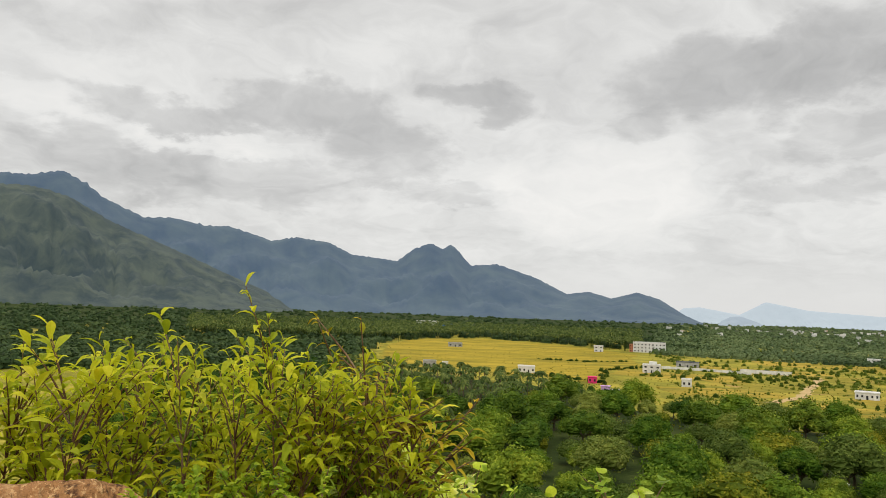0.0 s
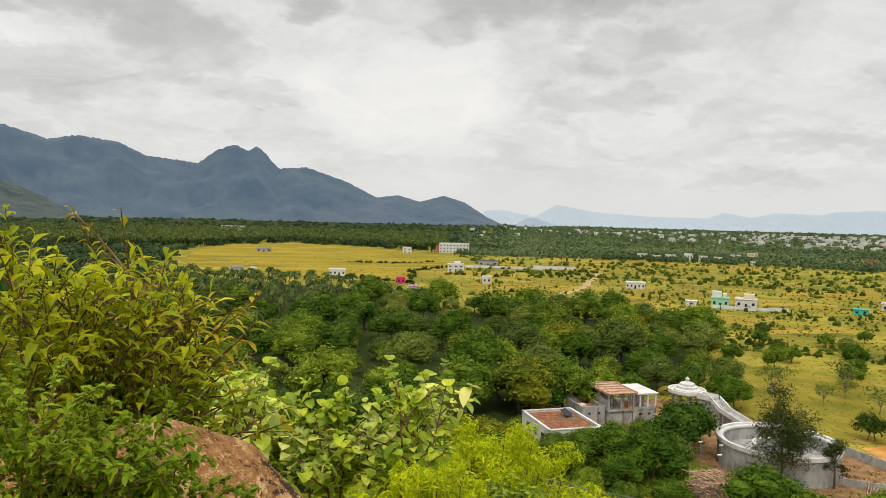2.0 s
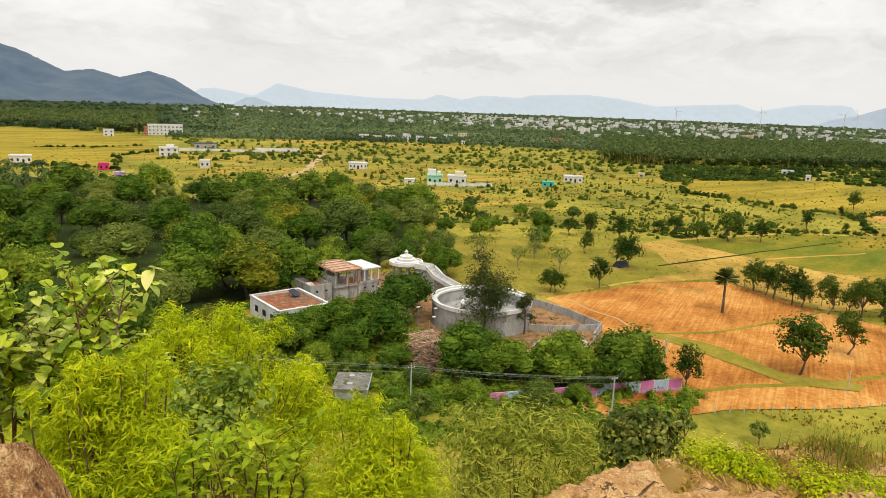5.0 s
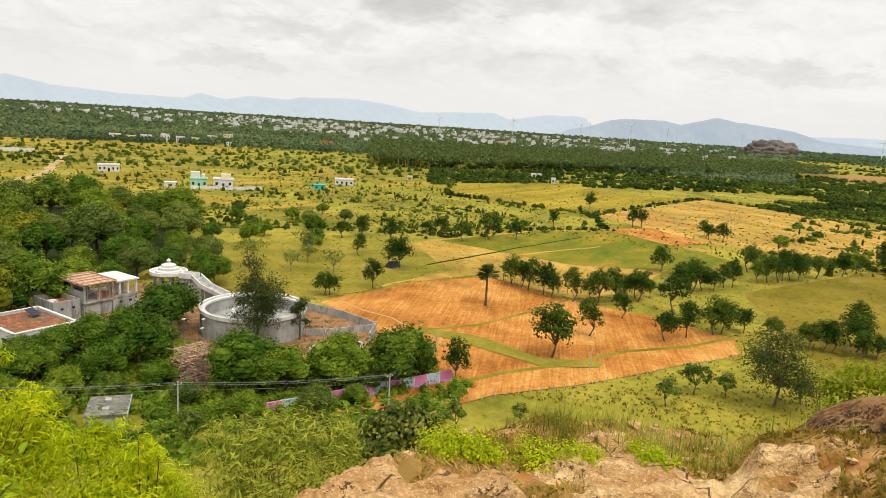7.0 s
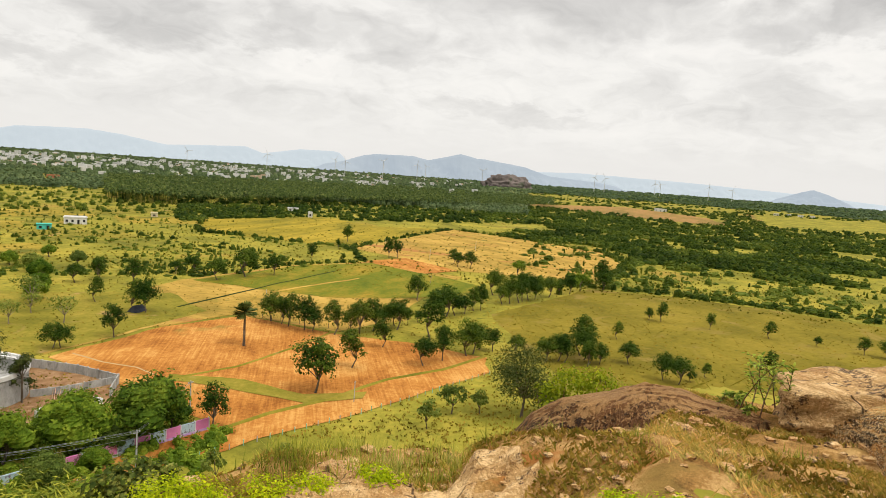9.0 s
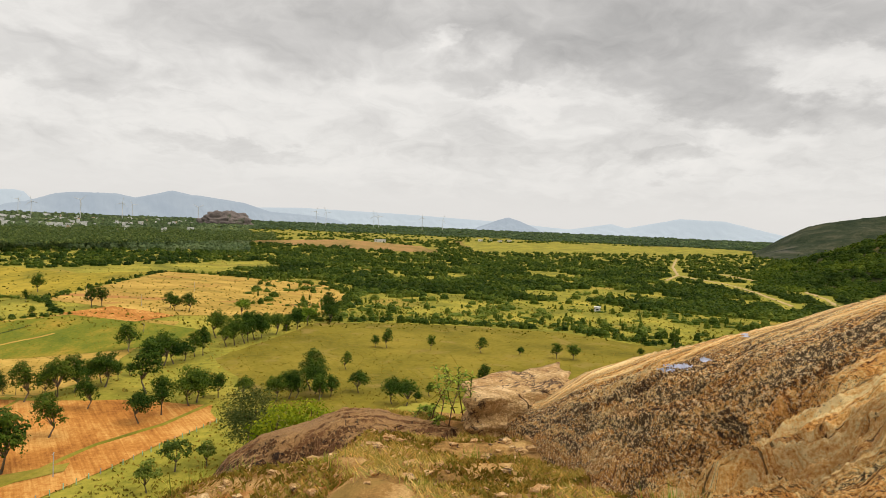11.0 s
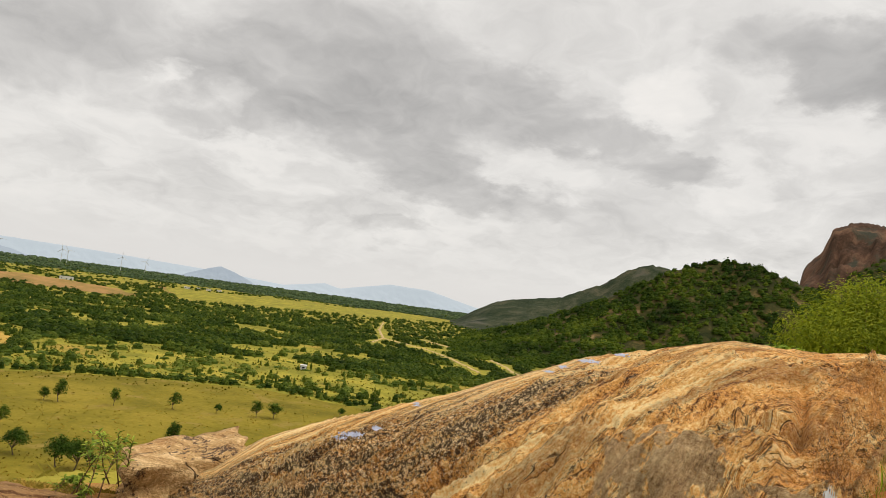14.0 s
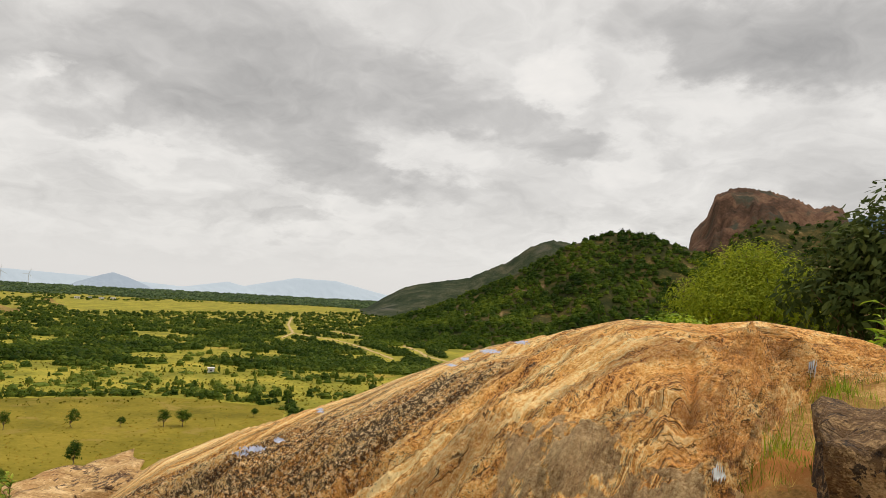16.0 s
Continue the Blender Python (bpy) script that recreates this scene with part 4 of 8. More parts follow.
plant_tall([(245.2, 4.9, 6.6), (262.5, 29.2, 6.3), (241, 7.5, 5.0)], "trees on the meadow's border", "lighter green broad tree on the meadow's border", [LIGHT_KIND])
plant_tall([(107.2, 97.4, 4.5), (108.2, 96.3, 4.5), (144.8, 119.2, 5.1), (141.0, 102.3, 6.4), (140.4, 104.8, 6.2), (119.3, 93.7, 5.9), (189.4, 112.8, 5.9), (196.7, 126.2, 5.4), (200.2, 109.2, 8.7), (208.6, 103.7, 5.6), (169.4, 127.1, 6.5), (172.0, 140.5, 5.8), (192.7, 129.5, 4.0), (168, 138, 5.5), (163, 141, 5.5), (249.3, 108.2, 6)],
           "scattered trees beyond the plots")
plant_tall([(275.1, 55.4, 5.6), (275.2, 50.4, 5.7), (280.4, 86.5, 6.8), (283.9, 83.9, 6.8), (324.8, 122.3, 6.4), (282.3, 58.8, 5.0), (291.7, 114.2, 3.6), (255.0, 97.5, 3.0)], "trees on the upper field")
plant_tall([(203.5, -19.3, 4.7), (205.0, -15.9, 2.9), (200.7, -32.0, 3.6), (197.2, -46.6, 4.2), (193.5, -57.4, 2.3), (189.9, -67.2, 4.3), (188.5, -71.6, 4.4), (174.0, -6.5, 3.5), (150.6, -8.5, 4.7), (155.4, -37.5, 4.4), (141.3, -14.9, 4.7), (139.6, -17.6, 5.5), (142.6, -20.3, 2.2), (147.2, -23.7, 2.8), (193.6, -94.7, 2.4), (209.4, -114.2, 5.0),
            (145.4, 6.3, 5.3), (144.1, 0.0, 4.7)], "small trees dotted over the meadow")
stand(FIELD_KINDS[0], 104.8, 43.7, 1.4, 0.7, "large dark spreading tree on the grass verge", "trees round the ploughed plot")
stand(FIELD_KINDS[4], 84.0, 49.9, 0.98, 2.0, "small round-headed tree by the wall's end", "trees round the ploughed plot")
clear(LIGHT_KIND)
for k in FIELD_KINDS:
    clear(k)
BARE = tree_kind("bare_tree", 5.0, 3.0, 7, 60, 0.3, M_LEAF_OLIVE, 21, "leafless grey-brown tree in a field", M_PALEBARK, 0.4, 0.1, 0.35)
stand(BARE, 226.2, 54.6, 0.9, 0.4)
stand(BARE, 193.4, 50.1, 0.8, 1.9)
clear(BARE)
PALMYRA = palm_kind("palmyra_palm", 7.0, 44, 2.1, M_PALM, 5, "tall palmyra palm with a small round head", 0.2, fan=True, bend=0.01)
stand(PALMYRA, 125.5, 68.2, 1.12, 0)
clear(PALMYRA)

# bushes at the foot of the hill
FOOT_KINDS = [tree_kind("foot_tree", 4.6, 4.2, 7, 900, 0.42, M_LEAF_OLIVE, s, "grey-green thorny tree on the hill's foot", M_BARK, 0.3, 0.1, 0.25) for s in (31, 32)]
plant_row(FOOT_KINDS, [(106.8, 16.1), (104.6, 20.3), (97, 22.3), (112, 6.3)], 0.95, "thorn trees on the hill's foot")
plant_row(FOOT_KINDS, [(77.3, 35.6), (64, 46), (58, 52), (52, 58), (70, 41), (47, 62), (55, 49)], 0.75, "thorn trees on the hill's foot")
for k in FOOT_KINDS:
    clear(k)
tree_kind("thorn_tree", 10.2, 11.0, 20, 9000, 0.42, M_LEAF_CASUARINA, 33, "large dark feathery thorn tree below the rocks", M_BARK, 0.12, 0.2, 0.3, 0.95, 0.6, 0.32, 0.6, where=(108.0, 9.6, 0))

# the grove round the compound
GROVE = [(-130, 330), (-60, 440), (57, 352), (83, 275), (97, 254), (139, 241), (137, 185), (116, 152), (92, 140), (66, 136), (60, 122), (47, 118), (52, 100), (38, 92), (20, 92), (-30, 110), (-110, 190)]
PALM_PLOT = [(-60, 446), (54, 360), (62, 340), (40, 285), (5, 241), (-11, 287), (-60, 292)]
KINDS = [tree_kind("grove_tree", 8.0, 9.0, 17, 3800, 0.46, m, s, label, M_BARK, 0.2, 0.24, 0.3, 0.8, fill=0.35, core=0.74)
         for m, s, label in ((M_LEAF_DARK, 51, "dense dark green tree in the grove"), (M_LEAF_DARK, 52, "broad dark green tree in the grove"), (M_LEAF_MID, 53, "mid-green leafy tree in the grove"),
                             (M_LEAF_MID, 54, "fresh green rounded tree in the grove"), (M_LEAF_OLIVE, 55, "grey-green feathery tree in the grove"), (M_LEAF_YELLOW, 56, "yellow-green flowering tree in the grove"))]
COCO = [palm_kind("coconut_palm", 7.5, 15, 3.3, M_PALM, s, "coconut palm with arching dark green fronds") for s in (61, 62, 63)]
rng = np.random.RandomState(8)
spots, tries = [], 0
while len(spots) < 340 and tries < 9000:
    tries += 1
    x, y = rng.uniform(-130, 142), rng.uniform(90, 445)
    need = 7.8 + 0.008 * y
    sight = math.degrees(math.atan2(x, y))
    if inside(x, y, GROVE) and not inside(x, y, PALM_PLOT) and not (21 < sight < 33 and math.hypot(x, y) < 128) and all((x - p) ** 2 + (y - q) ** 2 > need ** 2 for p, q in spots):
        spots.append((x, y))
spots.sort(key=lambda p: math.hypot(p[0] - 60, p[1] - 60))
for x, y in spots[:230]:
    stand(random.choice(KINDS[:2] * 2 + KINDS[2:5] * 3 + KINDS[5:]), x, y, random.choice((0.62, 0.8, 0.95, 1.1, 1.28, 1.5)), random.uniform(0, 6.2), "", "trees of the grove")
far = np.array(spots[230:])
clumps("grove_rear", far[:, 0], far[:, 1], np.zeros(len(far)) + 1.0, rng.uniform(7, 11, len(far)), rng.uniform(5, 7.5, len(far)), 300, M_LEAF_DARK, "rear of the dark green grove", "trees", 71, leaf=0.085)
palms, tries = [], 0
while len(palms) < 170 and tries < 6000:
    tries += 1
    x, y = rng.uniform(-60, 62), rng.uniform(240, 446)
    if inside(x, y, PALM_PLOT) and all((x - p) ** 2 + (y - q) ** 2 > 42 for p, q in palms):
        palms.append((x, y))
palms += [(8, 205), (14, 212), (2, 222), (20, 236), (52, 300), (58, 290), (50, 246), (64, 262)]
for x, y in palms:
    stand(random.choice(COCO), x, y, random.uniform(0.8, 1.1), random.uniform(0, 6.2), "", "coconut palms by the grove")
for k in COCO:
    clear(k)
# trees in and before the compound
for x, y, size, kind in ((69.6, 97.2, 1.25, 0), (55.0, 95.0, 0.9, 1), (46.0, 97.0, 0.62, 0), (57.0, 87.2, 1.1, 1), (61.8, 70.3, 1.15, 0), (64.5, 65.5, 0.85, 1), (70.6, 60.6, 1.0, 0), (76.8, 54.8, 1.12, 1), (57.4, 123.9, 0.95, 1), (53.5, 71.2, 0.45, 4),
                         (61.2, 56.0, 0.55, 4), (48.0, 79.3, 0.5, 0), (55.0, 61.9, 0.5, 3), (82.0, 55.0, 0.6, 1), (67.5, 68.5, 0.62, 0), (44.5, 91.0, 0.75, 0), (38.0, 86.0, 0.6, 2), (50.5, 85.0, 0.7, 1), (44.5, 83.5, 0.55, 3), (64.0, 91.0, 0.6, 4), (75.5, 103.0, 0.6, 1),
                         (66.0, 104.0, 0.6, 0), (35.0, 95.0, 0.8, 1), (61.0, 82.0, 0.6, 1), (54.5, 78.5, 0.55, 3), (73.0, 66.0, 0.6, 0), (40.0, 79.0, 0.6, 3), (68.0, 55.5, 0.4, 3), (72.5, 56.5, 0.45, 4), (50.0, 96.5, 0.75, 3), (53.0, 99.5, 0.6, 1), (47.5, 100.0, 0.5, 2)):
    stand(KINDS[kind + 2 if kind < 2 and int(x * 3) % 2 else kind], x, y, size * 0.95, random.uniform(0, 6.2), "", "trees in the compound")
plant_row(KINDS[2:5], [(96, 118), (99, 126), (97, 134), (102, 140), (93, 131), (88, 134), (80, 131), (72, 130), (104, 132)], 0.8, "trees behind the pavilion")
plant_row(KINDS[2:5], [(134, 150), (146, 158), (152, 170), (160, 150), (128, 160), (170, 162), (176, 176), (150, 140), (186, 160), (140, 132), (158, 184), (168, 195), (196, 180), (150, 205)], 0.62, "light green trees beyond the plots")
for k in KINDS:
    clear(k)
tree_kind("casuarina", 13.5, 9.0, 26, 8000, 0.6, M_LEAF_CASUARINA, 57, "tall feathery grey-green tree beside the round tank", M_BARK, 0.08, 0.2, 0.5, 1.5, 0.9, 0.2, 0.75, where=(74.0, 81.0, 0))
tree_kind("casuarina", 8.0, 3.6, 11, 2400, 0.5, M_LEAF_CASUARINA, 58, "slim feathery grey-green tree beside the round tank", M_BARK, 0.12, 0.14, 0.5, 1.2, 0.9, 0.24, 0.6, where=(82.5, 80.0, 0))
AIRY = tree_kind("airy_tree", 6.5, 7.0, 9, 620, 0.42, M_LEAF_OLIVE, 59, "airy grey-green tree on the grass plot", M_PALEBARK, 0.45, 0.14, 0.3)
plant_row([AIRY], [(118, 118), (128, 122), (112, 126), (124, 110), (134, 128), (112, 138)], 0.95, "airy trees on the grass plot")
clear(AIRY)

# ---- far woods, scrub and plantations ----
HOLES = [[(-60, 440), (-60, 690), (-20, 850), (60, 905), (150, 805), (200, 660), (168, 500), (112, 465), (88, 370), (40, 405)],
         [(367, 229), (460, 193), (423, 139), (459, 99), (301, 111), (305, 157), (306, 194)], [(301, 111), (467, 101), (428, 43), (395, -2), (275, -3), (262, 26), (263, 53), (270, 89)], [(-262, 1000), (-250, 1066), (-176, 1010), (-176, 945)]]
FAR_OPEN = [[(1380, -260), (1560, -606), (1650, -1100), (1480, -1150), (1083, -592), (990, -390), (900, -200)], [(1000, 130), (1240, -40), (1000, -165), (830, -130), (880, -20)]]
x, y, d, rng = scatter(9000, (-64, 21), (0.5, 5.4), 101, HOLES, lambda x, y, a, e: e < np.interp(a, [-64, -8, -4, 21], [5.4, 5.4, 2.75, 2.75]))
clumps("far_wood", x, y, d * 0 + 0.5, 5 + d * 0.007 * rng.uniform(0.6, 1.3, len(d)), 5.5 + d * 0.0012, 12, M_FARWOOD, "broad dark green woods and palm groves below the mountains", "woodland", 102)
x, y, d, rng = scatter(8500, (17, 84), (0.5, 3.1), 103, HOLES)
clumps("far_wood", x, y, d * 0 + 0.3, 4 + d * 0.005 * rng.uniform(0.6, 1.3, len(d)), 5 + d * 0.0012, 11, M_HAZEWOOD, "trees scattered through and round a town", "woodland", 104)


TRACKS = [[(905, -490), (700, -375), (567, -309), (477, -303), (414, -284), (340, -255)], [(600, -372), (468, -349), (388, -313), (355, -293), (320, -282)], [(567, -309), (503, -264)]]


def off_tracks(x, y, room=5.0):
    """Where no dirt track runs."""
    ok = np.ones(len(x), bool)
    for line in TRACKS:
        for (ax, ay), (bx, by) in zip(line, line[1:]):
            for shift in (0.0, 10.0, 20.0, 30.0):
                k = 1 + shift / np.hypot(x, y)
                t = np.clip(((x * k - ax) * (bx - ax) + (y * k - ay) * (by - ay)) / ((bx - ax) ** 2 + (by - ay) ** 2), 0, 1)
                ok &= np.hypot(x * k - ax - t * (bx - ax), y * k - ay - t * (by - ay)) > room
    return ok


def hedge(name, line, n, wide, high, seed, label):
    """A thick row of bushes along a field's edge."""
    rng = np.random.RandomState(seed)
    p = np.array(line, float)
    k = rng.randint(0, len(p) - 1, n)
    t = rng.rand(n, 1)
    q = p[k] * (1 - t) + p[k + 1] * t + rng.normal(0, wide * 0.4, (n, 2))
    clumps(name, q[:, 0], q[:, 1], np.zeros(n), wide * rng.uniform(0.5, 1.3, n), high * rng.uniform(0.4, 1.3, n), 26, M_SCRUB, label, "hedge", seed + 1, leaf=0.24)


hedge("hedge", [(262, 30), (256, 4), (258, -27), (254, -54), (242, -90), (212, -116), (180, -104)], 170, 3.4, 2.2, 151, "dark green thorn hedge round the meadow")
hedge("hedge", [(263, 92), (300, 112), (380, 106), (460, 98)], 90, 3.2, 2.0, 153, "ragged green hedge between fields")
hedge("hedge", [(455, 97), (425, 43), (389, -4), (340, -14), (280, -5)], 130, 3.6, 2.4, 155, "ragged green hedge between fields")
hedge("hedge", [(303, 113), (305, 157), (306, 194), (367, 231), (462, 195)], 110, 3.2, 2.2, 157, "ragged green hedge round a yellow field")
hedge("hedge", [(183, 124), (236, 109), (262, 90)], 40, 2.6, 1.6, 159, "low green hedge beside fallow plots")
hedge("hedge", [(41, 415), (73, 408), (88, 378), (112, 472), (150, 508)], 60, 4.0, 2.6, 161, "green hedge on the golden field's edge")
hedge("hedge", [(60, 560), (110, 545), (150, 560)], 40, 4.0, 1.8, 163, "green hedge across the golden field")


def patchy(size, level, seed):
    return lambda x, y, a, e: waves(x, y, size, seed, 3) > level


x, y, d, rng = scatter(24000, (80, 131), (0.6, 6.3), 105, HOLES + FAR_OPEN, lambda x, y, a, e: (waves(x, y, 130.0, 7, 3) > -0.42 - 0.16 * (4.4 - e) + 1.1 * np.clip((93 - a) / 13, 0, 1) ** 1.5) & (waves(x, y, 330.0, 21, 3) > np.interp(e, [0.6, 1.6, 2.4], [-0.25, -0.25, -2.0])) & (waves(x, y, 38.0, 23, 3) > -0.28) & off_tracks(x, y))
clumps("scrub", x, y, d * 0, 2.2 + 5.5 * rng.rand(len(d)) ** 1.4 + d * 0.002, 1.6 + 2.4 * rng.rand(len(d)) + d * 0.0006, 12, M_SCRUB, "wide belt of dark green thorn scrub", "scrub", 106, leaf=0.34)
x, y, d, rng = scatter(2600, (56, 92), (2.3, 5.2), 107, HOLES, lambda x, y, a, e: e < 5.3 - (a - 56) * 0.055)
clumps("scrub", x, y, d * 0, rng.uniform(2.5, 6.0, len(d)) + d * 0.003, rng.uniform(2, 4, len(d)), 16, M_SCRUB, "belt of green scrub before the palm plantation", "scrub", 108)
x, y, d, rng = scatter(4000, (18, 66), (2.6, 9.5), 109, HOLES + [GROVE, [(60, 60), (100, 70), (151, 84), (262, 88), (183, 122), (143, 120), (103, 135), (60, 130)]], patchy(90.0, -0.25, 9))
clumps("bushes", x, y, d * 0, rng.uniform(0.9, 1.0, len(d)) * (0.8 + 3.4 * rng.rand(len(d)) ** 2.2), 0.5 + 2.0 * rng.rand(len(d)) ** 2, 26, M_BUSH, "dark bushes dotted over dry grassland", "bushes", 110, leaf=0.24)
x, y, d, rng = scatter(900, (16, 56), (2.2, 4.8), 111, HOLES)
clumps("bushes", x, y, d * 0, rng.uniform(2.5, 5.5, len(d)), rng.uniform(1.5, 3.5, len(d)), 26, M_BUSH, "green hedgerow bushes between plots", "bushes", 112, leaf=0.26)
x, y, d, rng = scatter(1500, (84, 126), (5.2, 9.3), 113, [[(186, 27), (256, 2), (258, -27), (253, -54), (239, -89), (205, -114), (118, -40), (149, 10)]], patchy(60.0, -0.3, 5))
clumps("bushes", x, y, d * 0, 1.0 + 6.0 * rng.rand(len(d)) ** 2, 0.7 + 3.2 * rng.rand(len(d)) ** 2, 34, M_BUSH, "dark bushes over yellow grassland", "bushes", 114, leaf=0.22)
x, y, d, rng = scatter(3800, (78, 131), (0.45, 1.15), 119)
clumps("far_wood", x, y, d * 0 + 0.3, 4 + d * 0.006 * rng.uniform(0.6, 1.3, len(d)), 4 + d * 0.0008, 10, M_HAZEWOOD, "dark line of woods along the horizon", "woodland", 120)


def palm_stand(name, x, y, tall, long, seed, label):
    """A plantation of small far palms as one mesh."""
    rng = np.random.RandomState(seed)
    n, fr = len(x), 8
    tall = tall * rng.uniform(0.8, 1.2, n)
    a = rng.uniform(0, 6.28, (n, 1)) + np.arange(fr) * 0.785
    out = np.stack([np.cos(a), np.sin(a), 0 * a], -1)
    head = np.stack([x, y, tall], -1)[:, None, :] + 0 * out
    rise = rng.uniform(0.0, 0.5, (n, fr, 1)) * np.array([0, 0, 1.0])
    mid = head + (out * 0.6 + rise) * long
    tip = head + (out - np.array([0, 0, 0.35]) + rise * 0.6) * long
    side = np.cross(out, np.array([0, 0, 1.0])) * long * 0.2
    quads = np.stack([head, mid + side, tip, mid - side], 2).reshape(-1, 3)
    stem = np.stack([np.stack([x - 0.2, y, 0 * x], -1), np.stack([x + 0.2, y, 0 * x], -1), np.stack([x + 0.15, y, tall], -1), np.stack([x - 0.15, y, tall], -1)], 1).reshape(-1, 3)
    v = np.concatenate([quads, stem])
    structure(name, mesh_of(name, v, np.arange(len(v)).reshape(-1, 4), M_PALM), label, "palm plantation", kind="stuff")


x, y, d, rng = scatter(5200, (51, 86), (1.7, 4.0), 115, HOLES, lambda x, y, a, e: (e < 4.3 - (a - 51) * 0.052) & (e > 2.4 - (a - 51) * 0.03))
palm_stand("palm_plantation", x, y, 7.5, 4.2, 116, "dense dark green coconut plantation in rows")
x, y, d, rng = scatter(2600, (-20, 16), (1.5, 2.9), 117, HOLES)
palm_stand("palm_plantation", x, y, 9.0, 5.0, 118, "dark coconut plantation beyond the golden field")


def hill_bushes(sheet, n, seed, wide, high, label):
    rng = np.random.RandomState(seed)
    rows = sheet.shape[1]
    i, j = rng.randint(0, sheet.shape[0] - 1, n), rng.randint(2, int(rows * 0.72), n)
    t, u = rng.rand(n, 1), rng.rand(n, 1)
    p = sheet[i, j] * (1 - t) * (1 - u) + sheet[i + 1, j] * t * (1 - u) + sheet[i, j + 1] * (1 - t) * u + sheet[i + 1, j + 1] * t * u
    ok = waves(p[:, 0], p[:, 1], 45.0, 19, 3) > -0.62
    p = p[ok]
    s = rng.uniform(0.55, 1.3, len(p))
    clumps("hill_scrub", p[:, 0], p[:, 1], p[:, 2] - 0.3, wide * s, high * s, 16, M_HILLBUSH, label, "scrub", seed + 1, leaf=0.26)


hill_bushes(SCRUBBY, 11000, 121, 7.5, 4.6, "dark green thorn bushes over a stony hill")
hill_bushes(SKIRT, 1500, 123, 9.0, 6.0, "dark green woods below the crag")

SITE_GREEN = [(34, 72), (44, 58), (56, 47), (70, 44), (84, 47), (86, 52.5), (87, 60), (72, 74), (66, 82), (60, 94), (63, 112), (47, 120), (38, 96)]
rng = np.random.RandomState(131)
x, y = rng.uniform(30, 90, 2600), rng.uniform(43, 122, 2600)
ok = inside(x, y, SITE_GREEN) & ~((x > 47) & (x < 59) & (y > 102.5) & (y < 117)) & ~((np.abs(x * 0.793 - y * 0.609) < 2.0) & (y > 72) & (y < 80)) & ~((np.abs(x - 44.8) < 3.2) & (np.abs(y - 74.2) < 3.8))
x, y = x[ok], y[ok]
clumps("undergrowth", x, y, ground_z(x, y), rng.uniform(1.2, 3.0, len(x)), rng.uniform(0.7, 2.0, len(x)), 46, M_LEAF_MID, "green undergrowth between the trees of the site", "undergrowth", 132, leaf=0.2)


def tussocks(name, n, az, el, seed, material, label, tall):
    """Grass tufts that roughen the fields, three blades each."""
    x, y, d, rng = scatter(n, az, el, seed, [[(62, 58), (70, 50), (83, 43), (95, 36), (110, 28), (131, 18), (141, 21), (145, 39), (144, 57), (150, 82), (131, 91), (102, 94), (95, 74), (86, 52)]])
    x, y = np.repeat(x, 3), np.repeat(y, 3)
    a = rng.uniform(0, 6.283, len(x))
    t = tall * rng.uniform(0.4, 1.4, len(x))
    pos = np.stack([x + rng.normal(0, 0.2, len(x)), y + rng.normal(0, 0.2, len(x)), ground_z(x, y) + t * 0.4], 1)
    v, f = leaf_quads(pos, np.stack([np.cos(a), np.sin(a), 0.5 + 0 * a], 1) / 1.118, np.stack([-np.sin(a) * 0.6, np.cos(a) * 0.6, 1 + 0 * a], 1), t * 1.2, t * 0.9)
    structure(name, mesh_of(name, v, f, material), label, "grass", kind="stuff")


G_STRAW = leaves("straw_tuft", (0.10, 0.094, 0.012), (0.19, 0.155, 0.018), (0.32, 0.24, 0.034), scale=0.05, island=0.7, see=0.2)
tussocks("field_grass", 15000, (30, 128), (6.0, 22.0), 141, G_STRAW, "uneven dry grass tufts over fields and meadow", 0.3)
tussocks("field_grass", 8000, (-5, 128), (3.0, 9.0), 143, G_STRAW, "uneven dry grass tufts over the plain", 0.6)


# ---- the building site below the hill ----
def lathe(profile, sides=48, cap=True):
    """A turned shape from (radius, height) pairs."""
    verts, faces = [], []
    for r, z in profile:
        for k in range(sides):
            a = math.tau * k / sides
            verts.append((r * math.cos(a), r * math.sin(a), z))
    for i in range(len(profile) - 1):
        for k in range(sides):
            a, b = i * sides + k, i * sides + (k + 1) % sides
            faces.append((a, b, b + sides, a + sides))
    return np.array(verts), np.array(faces)


def turned(name, profile, material, parent, sides=48, label="", smooth=False):
    v, f = lathe(profile, sides)
    return part(name, mesh_of(name, v, f, material, smooth), None, parent, label)


def beam(a, b, thick):
    v, f = tube([a, b], [thick * 0.5, thick * 0.5], 4)
    caps = np.array([(3, 2, 1, 0), (4, 5, 6, 7)])
    return v, np.concatenate([f, caps])


def beam_part(name, a, b, thick, material, parent, label=""):
    v, f = beam(a, b, thick)
    return part(name, mesh_of(name, v, f, material), None, parent, label)


field("building_site", [(57, 74), (66, 78), (76, 70), (89, 69), (97, 75), (99, 92), (95, 112), (92, 128), (78, 130), (64, 126), (60, 112), (72, 98), (64, 86)], M_RUBBLE, "trodden brown earth of a building site", 0.07, 1.0)

